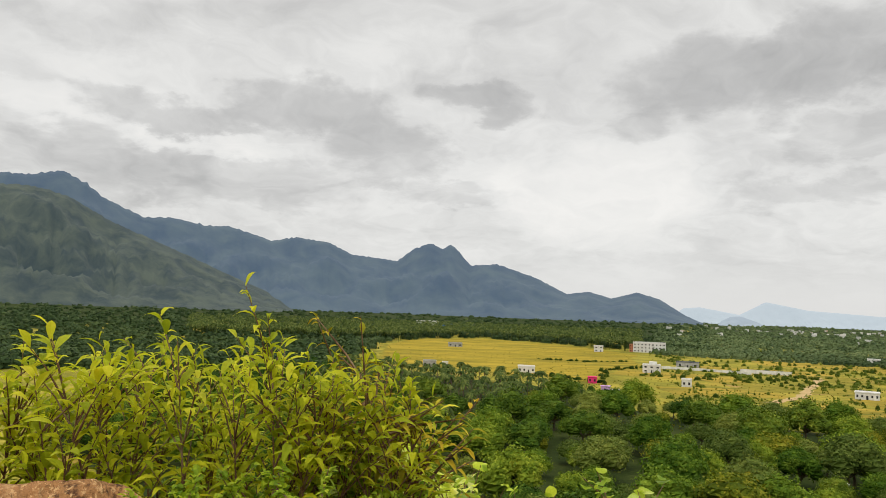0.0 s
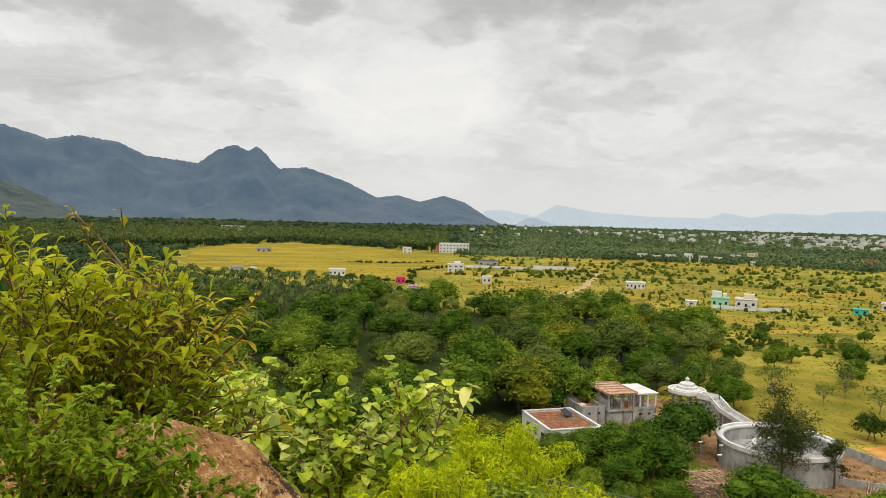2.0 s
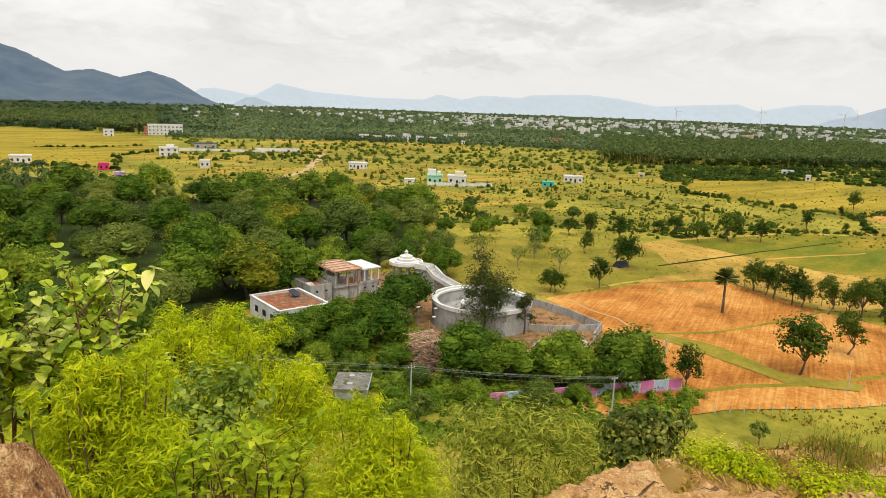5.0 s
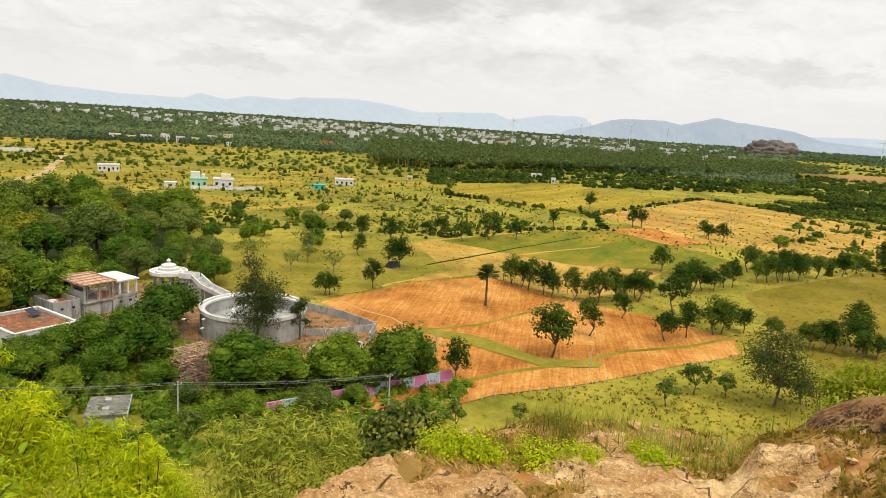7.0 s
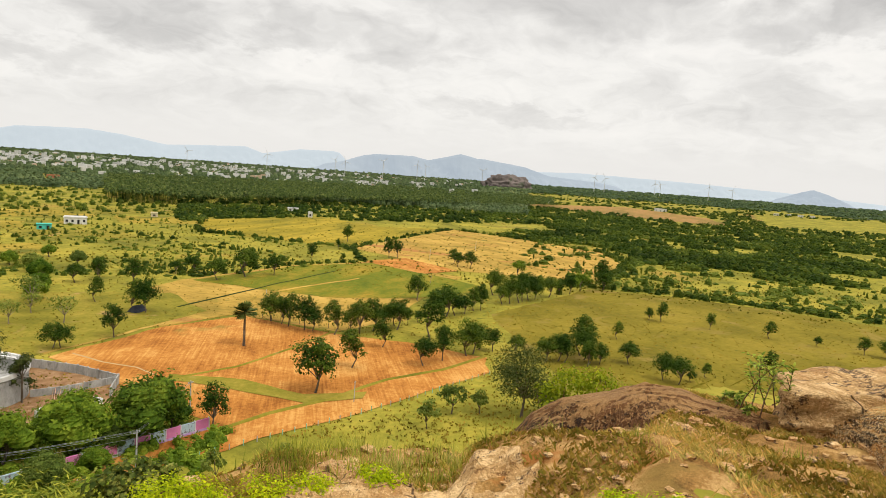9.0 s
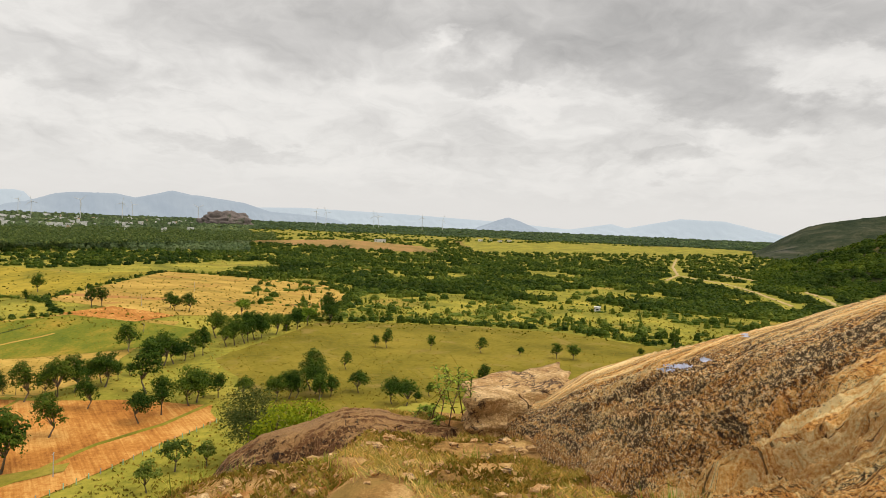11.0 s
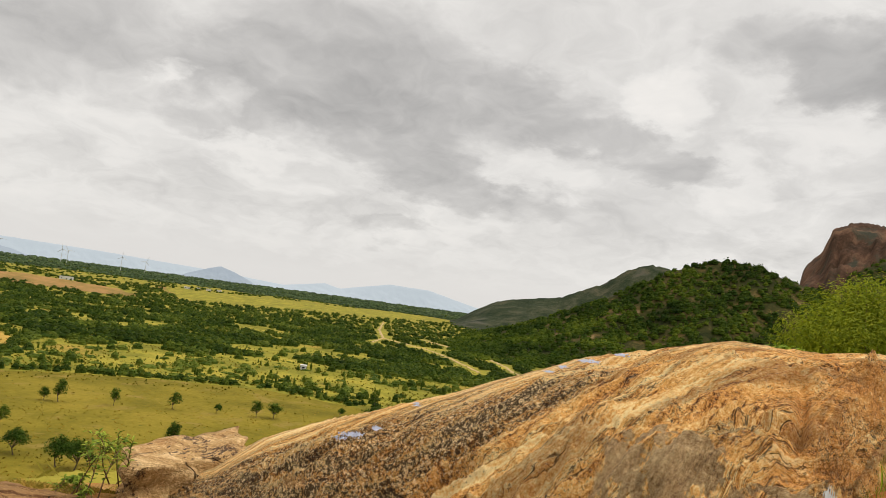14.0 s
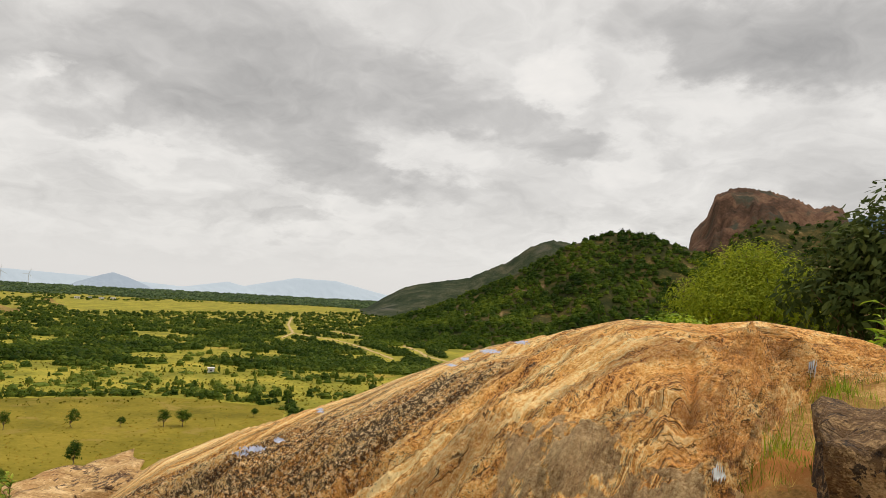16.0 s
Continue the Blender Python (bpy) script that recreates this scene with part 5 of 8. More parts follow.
ring = empty_at("round_tank", Matrix.Translation((80.6, 89.2, 0)), "round raw concrete tank with a pale rim and an inner ring", "tank")
turned("outer_wall", [(8.85, -0.3), (8.85, 1.4), (8.8, 1.42), (8.8, 1.48), (8.85, 1.5), (8.85, 2.9), (8.8, 2.92), (8.8, 2.98), (8.85, 3.0), (8.85, 4.15), (8.2, 4.15), (8.2, 1.9)], M_CONCRETE, ring, 72)
turned("rim", [(8.95, 3.95), (9.05, 4.0), (9.05, 4.62), (8.6, 4.62), (8.6, 4.3), (8.0, 4.3), (8.0, 3.95)], M_PALE, ring, 72, "pale plastered rim with a step")
turned("tank_floor", [(8.3, 1.9), (0.05, 1.9)], M_CONCRETE, ring, 48)
turned("inner_ring", [(3.6, 1.9), (3.6, 3.6), (3.3, 3.6), (3.3, 1.9)], M_CONCRETE, ring, 48)
turned("inner_rim", [(3.68, 3.5), (3.68, 3.75), (3.2, 3.75), (3.2, 3.5)], M_PALE, ring, 48)

pav = empty_at("pavilion", Matrix.Translation((87.2, 122.0, 0)), "round open pavilion with a tiered white dome", "pavilion")
turned("plinth", [(3.4, -0.3), (3.4, 0.5), (0.05, 0.5)], M_CONCRETE, pav, 32)
turned("roof_disc", [(0.05, 3.35), (3.5, 3.35), (3.75, 3.5), (3.75, 4.15), (3.45, 4.15), (3.4, 3.7), (2.6, 3.75)], M_PALE, pav, 40)
turned("dome", [(2.6, 3.7), (2.6, 4.15), (2.0, 4.3), (2.0, 4.75), (1.5, 4.85), (1.45, 5.3), (0.9, 5.5), (0.4, 5.7), (0.3, 6.0), (0.5, 6.15), (0.25, 6.4), (0.03, 6.7)], M_PALE, pav, 32, "tiered white dome with a finial")
for k in range(9):
    a = math.tau * k / 9
    box_part("column", 2.9 * math.cos(a) - 0.18, 2.9 * math.cos(a) + 0.18, 2.9 * math.sin(a) - 0.18, 2.9 * math.sin(a) + 0.18, 0.5, 3.35, M_CONCRETE, pav)

# the raised walk from the pavilion to the tank
walkway = empty_at("raised_walkway", Matrix.Translation((87.5, 118.2, 0)), "raised concrete walkway with white parapets leading to the round tank", "walkway")
legs = [Vector((0, 0)), Vector((1.4, -2.8)), Vector((-2.0, -10.0)), Vector((-4.4, -19.8))]
for k, (a, b) in enumerate(zip(legs, legs[1:])):
    d = (b - a).normalized()
    s = Vector((-d.y, d.x))
    turn = Matrix.Translation((a.x, a.y, 0)) @ Matrix.Rotation(math.atan2(d.y, d.x), 4, "Z")
    long = (b - a).length + 0.25
    for piece, (y0, y1, z0, z1, mat) in {"deck": (-1.0, 1.0, 3.2, 3.6, M_CONCRETE), "parapet": (-1.12, -0.92, 3.3, 4.35 - 0.1 * k, M_PALE)}.items():
        bm = bmesh.new()
        add_box(bm, -0.1, long, y0, y1, z0, z1, turn)
        part(piece, bm, mat, walkway)
    bm = bmesh.new()
    add_box(bm, -0.1, long, 0.92, 1.12, 3.3, 4.35 - 0.1 * k, turn)
    part("parapet", bm, M_PALE, walkway)
    if k < 2:
        bm = bmesh.new()
        add_box(bm, 0.2, long - 0.3, -0.85, 0.85, -0.3, 3.2, turn)
        part("under_wall", bm, M_CONCRETE, walkway)
    else:
        for q in range(3):
            bm = bmesh.new()
            add_box(bm, 1.0 + q * 3.6, 1.4 + q * 3.6, -0.8, 0.8, -0.3, 3.2, turn)
            part("pier", bm, M_CONCRETE, walkway)

# two-storey frame under construction
site = empty_at("concrete_frame_house", Matrix.Translation((65.0, 114.6, 0)), "unfinished two-storey concrete house on columns with a boarded roof", "house")
for x0, x1, y0, y1 in ((5.2, 10.0, -0.4, -0.15), (0.1, 0.35, 0.2, 8.0), (9.75, 10.0, -0.15, 6.6), (0.35, 5.2, 0.0, 0.25)):
    box_part("lower_wall", x0, x1, y0, y1, -0.3, 2.55, M_CONCRETE, site)
for x in (6.4, 8.3):
    box_part("vent_opening", x, x + 0.5, -0.46, -0.38, 1.75, 2.1, M_DARK, site)
box_part("floor_slab", 0.0, 10.1, -0.3, 8.0, 2.55, 2.75, M_CONCRETE, site)
for x in (0.25, 2.9, 5.4):
    for y in (0.15, 4.0, 7.7):
        box_part("column", x - 0.16, x + 0.16, y - 0.16, y + 0.16, 2.7, 5.85, M_CONCRETE, site)
for x in (6.6, 8.2, 9.85):
    for y in (-0.2, 6.4):
        box_part("column", x - 0.16, x + 0.16, y - 0.16, y + 0.16, 2.7, 5.6, M_PALE, site)
box_part("roof_slab", 5.7, 10.3, -0.6, 6.9, 5.6, 5.85, M_PALE, site, "pale cast roof slab")
box_part("back_wall", 0.3, 5.2, 7.6, 7.8, 2.75, 5.5, M_CONCRETE, site)
box_part("side_wall", 0.1, 0.3, 0.4, 5.0, 2.75, 4.6, M_CONCRETE, site)
box_part("side_wall", 6.7, 9.6, 3.2, 3.4, 2.75, 4.9, M_CONCRETE, site)
box_part("brick_wall", 3.1, 5.2, 1.2, 1.4, 2.75, 3.9, M_BRICK, site)
box_part("parapet", 5.6, 10.0, -0.42, -0.24, 2.75, 3.25, M_CONCRETE, site)
rng = random.Random(6)
for k in range(15):
    y = -0.6 + k * 0.6
    box_part("roof_board", -0.3, 5.9, y, y + 0.52, 5.86 + rng.uniform(0, 0.05), 5.95 + rng.uniform(0, 0.04), M_TIMBER if k % 3 else M_RUBBLE, site)
for k in range(8):
    x = -0.2 + k * 0.85
    beam_part("joist", (x, -0.9, 5.75), (x + rng.uniform(-0.1, 0.1), 8.3, 5.78), 0.14, M_TIMBER, site)
for x, y0 in ((-0.25, -0.55), (5.75, -0.55), (-0.25, 8.1)):
    box_part("roof_kerb", x, x + 0.15, -0.6, 8.2, 5.95, 6.2, M_TIMBER, site) if y0 < 0 else box_part("roof_kerb", -0.25, 5.9, 8.1, 8.25, 5.95, 6.2, M_TIMBER, site)
for k in range(12):
    x = rng.uniform(0.2, 6.0)
    beam_part("prop", (x, -0.45 - rng.random() * 0.3, 2.7), (x + rng.uniform(-0.4, 0.4), -0.4, 5.8), 0.09, M_TIMBER, site)

flat_house = empty_at("flat_roof_house", Matrix.Translation((48.2, 103.6, 0)), "low white house with a red brick-chip roof", "house")
for x0, x1, y0, y1 in ((0, 9.6, 0, 0.3), (0, 9.6, 11.6, 11.9), (0, 0.3, 0.3, 11.6), (9.3, 9.6, 0.3, 11.6)):
    box_part("wall", x0, x1, y0, y1, -0.3, 3.35, M_PALE, flat_house)
    box_part("coping", x0 - 0.08, x1 + 0.08, y0 - 0.08, y1 + 0.08, 3.35, 3.5, M_PALE, flat_house)
box_part("roof", 0.3, 9.3, 0.3, 11.6, 2.75, 3.0, M_ROOFCHIP, flat_house, "roof of red brick chips")
for y in (2.0, 5.2, 8.4):
    box_part("window", -0.04, 0.02, y, y + 1.3, 1.1, 2.2, M_DARK, flat_house)
solar = empty_at("solar_heater", Matrix.Translation((55.2, 112.0, 3.0)), "small tilted solar panel on a flat roof", "solar panel")
bm = bmesh.new()
add_box(bm, -0.8, 0.8, -1.0, 1.0, 0, 0.08, pose(0, 0, 0.7, 25, 0, 20))
part("panel", bm, M_SHEET, solar)
for x in (-0.6, 0.6):
    beam_part("leg", (x, 0.7, 0.0), (x, 0.7, 1.0), 0.08, M_STEEL, solar)
    beam_part("leg", (x, -0.7, 0.0), (x, -0.7, 0.4), 0.08, M_STEEL, solar)

room = empty_at("open_room", Matrix.Translation((60.0, 115.0, 0)), "small unroofed concrete room with brick floor", "building")
for x0, x1, y0, y1 in ((0, 4.6, 0, 0.22), (0, 4.6, 6.5, 6.72), (0, 0.22, 0.22, 6.5), (4.38, 4.6, 0.22, 6.5)):
    box_part("wall", x0, x1, y0, y1, -0.3, 3.6, M_CONCRETE, room)
box_part("floor", 0.22, 4.38, 0.22, 6.5, 2.4, 2.6, M_BRICK, room)
for x in (1.2, 3.2):
    box_part("vent_opening", x, x + 0.45, -0.05, 0.02, 2.1, 2.45, M_DARK, room)
cloth = bmesh.new()
bmesh.ops.create_icosphere(cloth, subdivisions=3, radius=0.9)
for v in cloth.verts:
    v.co = Vector((v.co.x * 1.2, v.co.y * 0.8, max(v.co.z, 0) * 0.5)) * (1 + 0.35 * noise.noise(v.co * 2.3))
heap = tagged(part("cloth_heap", cloth, M_PALE), "crumpled white and blue sheet on a rooftop", "cloth")
heap.location = (62.0, 119.5, 2.6)

# bamboo scaffold tower
tower = empty_at("scaffold_tower", Matrix.Translation((59.0, 77.0, 0)), "tangled timber scaffold round a column", "scaffold")
rng = random.Random(12)
for x in (-2.0, -0.7, 0.7, 2.0):
    for y in (-1.6, 0.0, 1.6):
        beam_part("upright", (x + rng.uniform(-0.2, 0.2), y, -0.2), (x + rng.uniform(-0.2, 0.2), y + rng.uniform(-0.2, 0.2), rng.uniform(4.6, 6.6)), 0.1, M_TIMBER, tower)
for k in range(110):
    z = 0.7 + 0.55 * (k % 9) + rng.uniform(-0.15, 0.15)
    if k % 2:
        y = rng.uniform(-1.8, 1.8)
        beam_part("rail", (-2.5 + rng.uniform(-0.4, 0.4), y, z + rng.uniform(-0.3, 0.3)), (2.5 + rng.uniform(-0.4, 0.4), y + rng.uniform(-0.5, 0.5), z + rng.uniform(-0.3, 0.3)), 0.12, M_TIMBER, tower)
    else:
        x = rng.uniform(-2.2, 2.2)
        beam_part("rail", (x, -2.1, z + rng.uniform(-0.4, 0.4)), (x + rng.uniform(-0.8, 0.8), 2.1, z + rng.uniform(-0.4, 0.4)), 0.12, M_TIMBER, tower)
for x in (-1.1, 1.0):
    box_part("core_column", x - 0.3, x + 0.3, -0.3, 0.3, -0.3, 3.4, M_CONCRETE, tower)
for x, y in ((66, 84), (64, 86), (63, 80.5)):
    stick = empty_at("site_post", Matrix.Translation((x, y, 0)), "thin upright post on the building site", "post")
    beam_part("shaft", (0, 0, -0.2), (0.1, 0, 6.2), 0.12, M_STEEL, stick)
    box_part("lamp_head", -0.25, 0.35, -0.12, 0.12, 6.15, 6.3, M_PALE, stick)


def wall_run(name, pts, high, thick, material, label, step=2.4, coping=True):
    """A plain wall of bays between posts."""
    top = empty_at(name, Matrix.Translation((pts[0][0], pts[0][1], 0)), label, "wall")
    o = Vector(pts[0])
    for a, b in zip(pts, pts[1:]):
        a, b = Vector(a) - o, Vector(b) - o
        n = max(1, round((b - a).length / step))
        turn = math.atan2((b - a).y, (b - a).x)
        for k in range(n):
            p = a.lerp(b, k / n)
            m = Matrix.Translation((p.x, p.y, 0)) @ Matrix.Rotation(turn, 4, "Z")
            bay = (b - a).length / n
            bm = bmesh.new()
            add_box(bm, 0.1, bay - 0.1, -thick / 2, thick / 2, -0.3, high, m)
            part("bay", bm, material, top)
            bm = bmesh.new()
            add_box(bm, -0.1, 0.1, -thick * 0.8, thick * 0.8, -0.3, high + 0.12, m)
            part("post", bm, material, top)
    return top


wall_run("site_wall", [(96.5, 92), (97, 83), (95.5, 74), (89.6, 70.8)], 1.55, 0.2, M_CONCRETE, "weathered grey compound wall")
wall_run("site_wall", [(95.3, 74.4), (88.6, 77.5), (84.6, 80.8)], 1.2, 0.2, M_CONCRETE, "low grey dividing wall with posts")
pit = empty_at("foundation_pit", Matrix.Translation((78.5, 69.5, 0)), "shallow concrete foundation boxes filled with timber", "foundation")
for x0, x1, y0, y1 in ((0, 8, 0, 0.25), (0.6, 8.4, 4.6, 4.85), (0, 0.25, 0.25, 4.6), (7.9, 8.15, 0.25, 4.6), (3.9, 4.15, 0.25, 4.6)):
    box_part("kerb_wall", x0, x1, y0, y1, -0.2, 1.0, M_PALE, pit)
for k in range(10):
    beam_part("plank", (rng.uniform(0.4, 7), rng.uniform(0.4, 4.2), 0.5), (rng.uniform(0.4, 7), rng.uniform(0.4, 4.2), 1.1), 0.14, M_TIMBER, pit)
for k in range(14):
    x = 85.3 + (k % 7) * 0.55
    s = empty_at("timber_prop", Matrix.Translation((x, 77.5 + 0.4 * (k // 7) - 0.3 * (k % 7), 0)), "stacked timber prop on the site", "timber", "timber props")
    beam_part("pole", (0, -0.5, 0.1), (2.2 + rng.uniform(-0.4, 0.4), 1.0, 1.0 + rng.uniform(-0.3, 0.4)), 0.11, M_TIMBER, s)

# the painted wall along the field
mural = empty_at("painted_wall", Matrix.Translation((84.2, 50.6, 0)), "compound wall painted in pink and pale blue panels", "wall")
o, a, b = Vector((84.2, 50.6)), Vector((84.2, 50.6)), Vector((58.0, 61.8))
n = 13
turn = math.atan2((b - a).y, (b - a).x)
for k in range(n):
    p = a.lerp(b, k / n) - o
    bay = (b - a).length / n
    m = Matrix.Translation((p.x, p.y, 0)) @ Matrix.Rotation(turn, 4, "Z")
    for piece, mat, z0, z1, t in (("plinth", M_LILAC if k < 4 else M_CONCRETE, -0.3, 0.42, 0.14), ("panel", M_PINK if k % 2 == 0 else M_SKYPAINT, 0.42, 1.72, 0.11)):
        bm = bmesh.new()
        add_box(bm, 0.06, bay - 0.06, -t, t, z0, z1, m)
        part(piece, bm, mat, mural)
    bm = bmesh.new()
    add_box(bm, -0.06, 0.06, -0.16, 0.16, -0.3, 1.8, m)
    part("post", bm, M_PALE, mural)
hut = empty_at("grey_roof_shed", Matrix.Translation((44.8, 74.2, 0)), "low shed with a grey cement roof and blue edge", "shed")
hut.matrix_world = Matrix.Translation((44.8, 74.2, 0)) @ Matrix.Rotation(radians(-38), 4, "Z")
box_part("wall", -2.0, 2.0, -2.6, 2.6, -0.9, 2.0, M_CONCRETE, hut)
box_part("roof", -2.3, 2.3, -2.9, 2.9, 2.0, 2.16, M_OLDROOF, hut)
box_part("edge", 2.3, 2.36, -2.9, 2.9, 1.75, 2.2, M_SKYPAINT, hut)
for y in (-1.6, 1.2):
    box_part("roof_hatch", -0.5, 0.2, y, y + 0.8, 2.16, 2.33, M_CONCRETE, hut)
water = empty_at("water_tank", Matrix.Translation((73.5, 60.5, 0)), "pale green upright water tank under trees", "tank")
turned("shell", [(0.9, 0.0), (0.9, 2.3), (0.75, 2.55), (0.25, 2.7), (0.02, 2.7)], M_GREENWALL, water, 20, smooth=True)
cap_tank = empty_at("white_tank", Matrix.Translation((86.5, 152, 0)), "white round tank among the trees", "tank")
turned("shell", [(1.6, -0.2), (1.6, 3.4), (1.7, 3.5), (1.7, 3.8), (0.05, 4.2)], M_PALE, cap_tank, 24)

# power line
POLES = [(32.5, 85.5), (50.0, 68.2), (69.4, 51.0), (88.0, 56.0)]
for x, y in POLES:
    pole = empty_at("utility_pole", Matrix.Translation((x, y, 0)), "slim grey utility pole with a short cross arm", "utility pole", "power line")
    v, f = tube([(0, 0, -0.4), (0, 0, 2.5), (0, 0, 5.1)], [0.11, 0.1, 0.08], 6)
    part("shaft", mesh_of("shaft", v, f, M_POLE, True), None, pole)
    beam_part("cross_arm", (-0.45, 0.1, 4.85), (0.45, -0.1, 4.85), 0.08, M_STEEL, pole)
    for q in (-0.4, 0.0, 0.4):
        turned("insulator", [(0.05, 4.88), (0.06, 4.95), (0.02, 5.05)], M_PALE, pole, 6).location = (q, -0.1 * q / 0.4 if q else 0, 0.0 if q else 0.2)
for (ax, ay), (bx, by) in zip(POLES, POLES[1:]):
    for off, hz in ((-0.4, 4.95), (0.4, 4.95), (0.0, 5.15), (0.2, 4.2)):
        pts = []
        for k in range(13):
            t = k / 12
            pts.append((ax + (bx - ax) * t + off, ay + (by - ay) * t, hz - 1.6 * t * (1 - t)))
        v, f = tube(pts, [0.013] * 13, 4)
        tagged(part("power_wire", mesh_of("power_wire", v, f, M_WIRE, True)), "thin sagging power wire between poles", "wire", "power line")

# fence of green-tipped posts along the hill's foot
fence = empty_at("post_fence", Matrix.Translation((64, 54.5, 0)), "fence of short pale posts with green tips", "fence")
o = Vector((64, 54.5))
line = [Vector(p) for p in ((64, 54.5), (70, 49.5), (83, 42.5), (95, 35.3), (110, 27.3), (131, 17.3))]
for a, b in zip(line, line[1:]):
    n = max(2, int((b - a).length / 1.9))
    for k in range(n):
        p = a.lerp(b, k / n) - o
        box_part("post", p.x - 0.05, p.x + 0.05, p.y - 0.05, p.y + 0.05, -0.2, 0.75 + 0.15 * random.random(), M_POLE if (k % 5 == 0) else M_GREENWALL, fence)
for k in range(13):
    p = Vector((151.5, 82)).lerp(Vector((149.5, 52)), k / 12)
    s = empty_at("fence_post", Matrix.Translation((p.x - 1.2, p.y, 0)), "rough wooden fence post by the tree row", "post", "field fence posts")
    beam_part("shaft", (0, 0, -0.2), (random.uniform(-0.1, 0.1), 0, 1.2), 0.12, M_BARK, s)
for x, y, tall in ((103.3, 36.2, 3.6), (173, 88, 2.4), (286, 70, 5.0), (340, 60, 5.0), (310, 98, 5.0)):
    s = empty_at("field_pole", Matrix.Translation((x, y, 0)), "single pale pole standing in a field", "pole", "field poles")
    beam_part("shaft", (0, 0, -0.2), (0.05, 0, tall), 0.14, M_POLE, s)
    beam_part("arm", (-0.35, 0, tall - 0.2), (0.35, 0, tall - 0.2), 0.08, M_POLE, s)
tent = empty_at("dark_tent", Matrix.Translation((141.2, 104.8, 0)), "low black tarpaulin shelter beside a tree", "tent")
bm = bmesh.new()
vs = [bm.verts.new(p) for p in ((-2, -1.4, 0), (2, -1.4, 0), (2, 1.4, 0), (-2, 1.4, 0), (-1.7, 0, 1.7), (1.9, 0, 1.5))]
for q in ((0, 1, 5, 4), (2, 3, 4, 5), (1, 2, 5), (3, 0, 4), (3, 2, 1, 0)):
    bm.faces.new([vs[i] for i in q])
part("canopy", bm, M_SHEET, tent)


# ---- houses of the plain ----
def house(x, y, wide, deep, high, wall, label, storeys=1, turn=None, roof=None, parapet=0.5, wins=3, steps=None, door=True):
    turn = math.atan2(-x, y) if turn is None else turn
    top = empty_at("house", Matrix.Translation((x, y, 0)) @ Matrix.Rotation(turn, 4, "Z"), label, "house")
    hw = wide / 2
    box_part("wall", -hw, hw, 0, deep, -0.3, high - parapet, wall, top)
    box_part("roof", -hw - 0.25, hw + 0.25, -0.3, deep + 0.25, high - parapet, high - parapet + 0.18, roof or wall, top)
    if parapet > 0.25:
        for x0, x1, y0, y1 in ((-hw, hw, 0, 0.2), (-hw, hw, deep - 0.2, deep), (-hw, -hw + 0.2, 0.2, deep - 0.2), (hw - 0.2, hw, 0.2, deep - 0.2)):
            box_part("parapet", x0, x1, y0, y1, high - parapet + 0.18, high, wall, top)
    tall = (high - parapet) / storeys
    for s in range(storeys):
        for k in range(wins):
            cx = -hw + wide * (k + 0.5) / wins
            z0 = s * tall + tall * 0.32
            if door and wide > 5.5 and s == 0 and k == wins // 2:
                box_part("door", cx - 0.5, cx + 0.5, -0.05, 0.02, 0.0, min(2.1, tall * 0.75), M_DARK, top)
                continue
            half = min(wide / wins * 0.2, 0.75)
            win = box_part("window", cx - half, cx + half, -0.04, 0.02, z0, z0 + min(1.3, tall * 0.36), M_DARK, top)
            box_part("sill", cx - half - 0.15, cx + half + 0.15, -0.2, 0.0, z0 - 0.1, z0 - 0.02, wall, win)
    for x0, x1, z1, mat in steps or ():
        box_part("upper_room", x0, x1, deep * 0.3, deep * 0.95, high - 0.3, z1, mat, top)
    return top


house(53, 430, 10.3, 7, 4.4, M_PALE, "plain white box house in a golden field", wins=4)
house(-7, 449, 8.5, 6, 4.2, M_CONCRETE, "unfinished grey block house in a field", wins=3)
house(3, 450, 3.6, 5, 3.6, M_PALE, "small white annex beside a grey house", wins=1, door=False)
house(212, 709, 32, 14, 10.5, M_PALE, "three-storey white institutional building", 3, wins=9, parapet=0.8)
house(196, 716, 4.5, 10, 8, M_BRICK, "reddish end block of a white building", 3, wins=2)
house(134, 380, 5.2, 5, 4.4, M_PALE, "small white cube house on grass", wins=2)
house(83, 381, 4.8, 4, 3.6, M_MAGENTA, "small bright magenta shed", wins=2, parapet=0.2)
house(80, 338, 4.3, 4, 3.3, M_LILAC, "lilac painted shed beside a white house", wins=1, parapet=0.2)
house(81, 313, 8.0, 5, 4.2, M_PALE, "white house with a slanting side wall", wins=2)
house(88, 316, 2.6, 2, 1.4, M_BRICK, "small red-brown shed beside a white house", wins=1, parapet=0.2, door=False)
house(213, 349, 10.6, 7, 3.9, M_PALE, "white bungalow with dark doors on dry grass", wins=5)
house(209, 270, 7.5, 7, 4.6, M_GREENWALL, "mint green house with white upper rooms", 1, wins=3, steps=((-3.6, 0.5, 7.0, M_PALE), (1.2, 2.8, 6.0, M_PALE)))
house(219, 265, 9.0, 8, 4.4, M_PALE, "white flat-roofed house beside a green house", 1, wins=3, steps=((-1.0, 3.5, 6.2, M_CREAM),))
wall_run("garden_wall", [(203, 268), (216, 256.5), (231, 252)], 1.5, 0.2, M_PALE, "white garden wall before a green house", 3.0)
house(198, 276, 5, 4, 2.4, M_PALE, "low white shed by a garden wall", wins=1, parapet=0.2)
house(257, 239, 5.8, 4, 2.6, M_TURQ, "bright turquoise hut on the grassland", wins=2, parapet=0.15)
house(286, 248, 10.0, 6, 3.7, M_PALE, "long white house beside trees", wins=4)
house(352, 252, 3.6, 4, 2.8, M_CREAM, "small ivory hut on the grassland", wins=1)
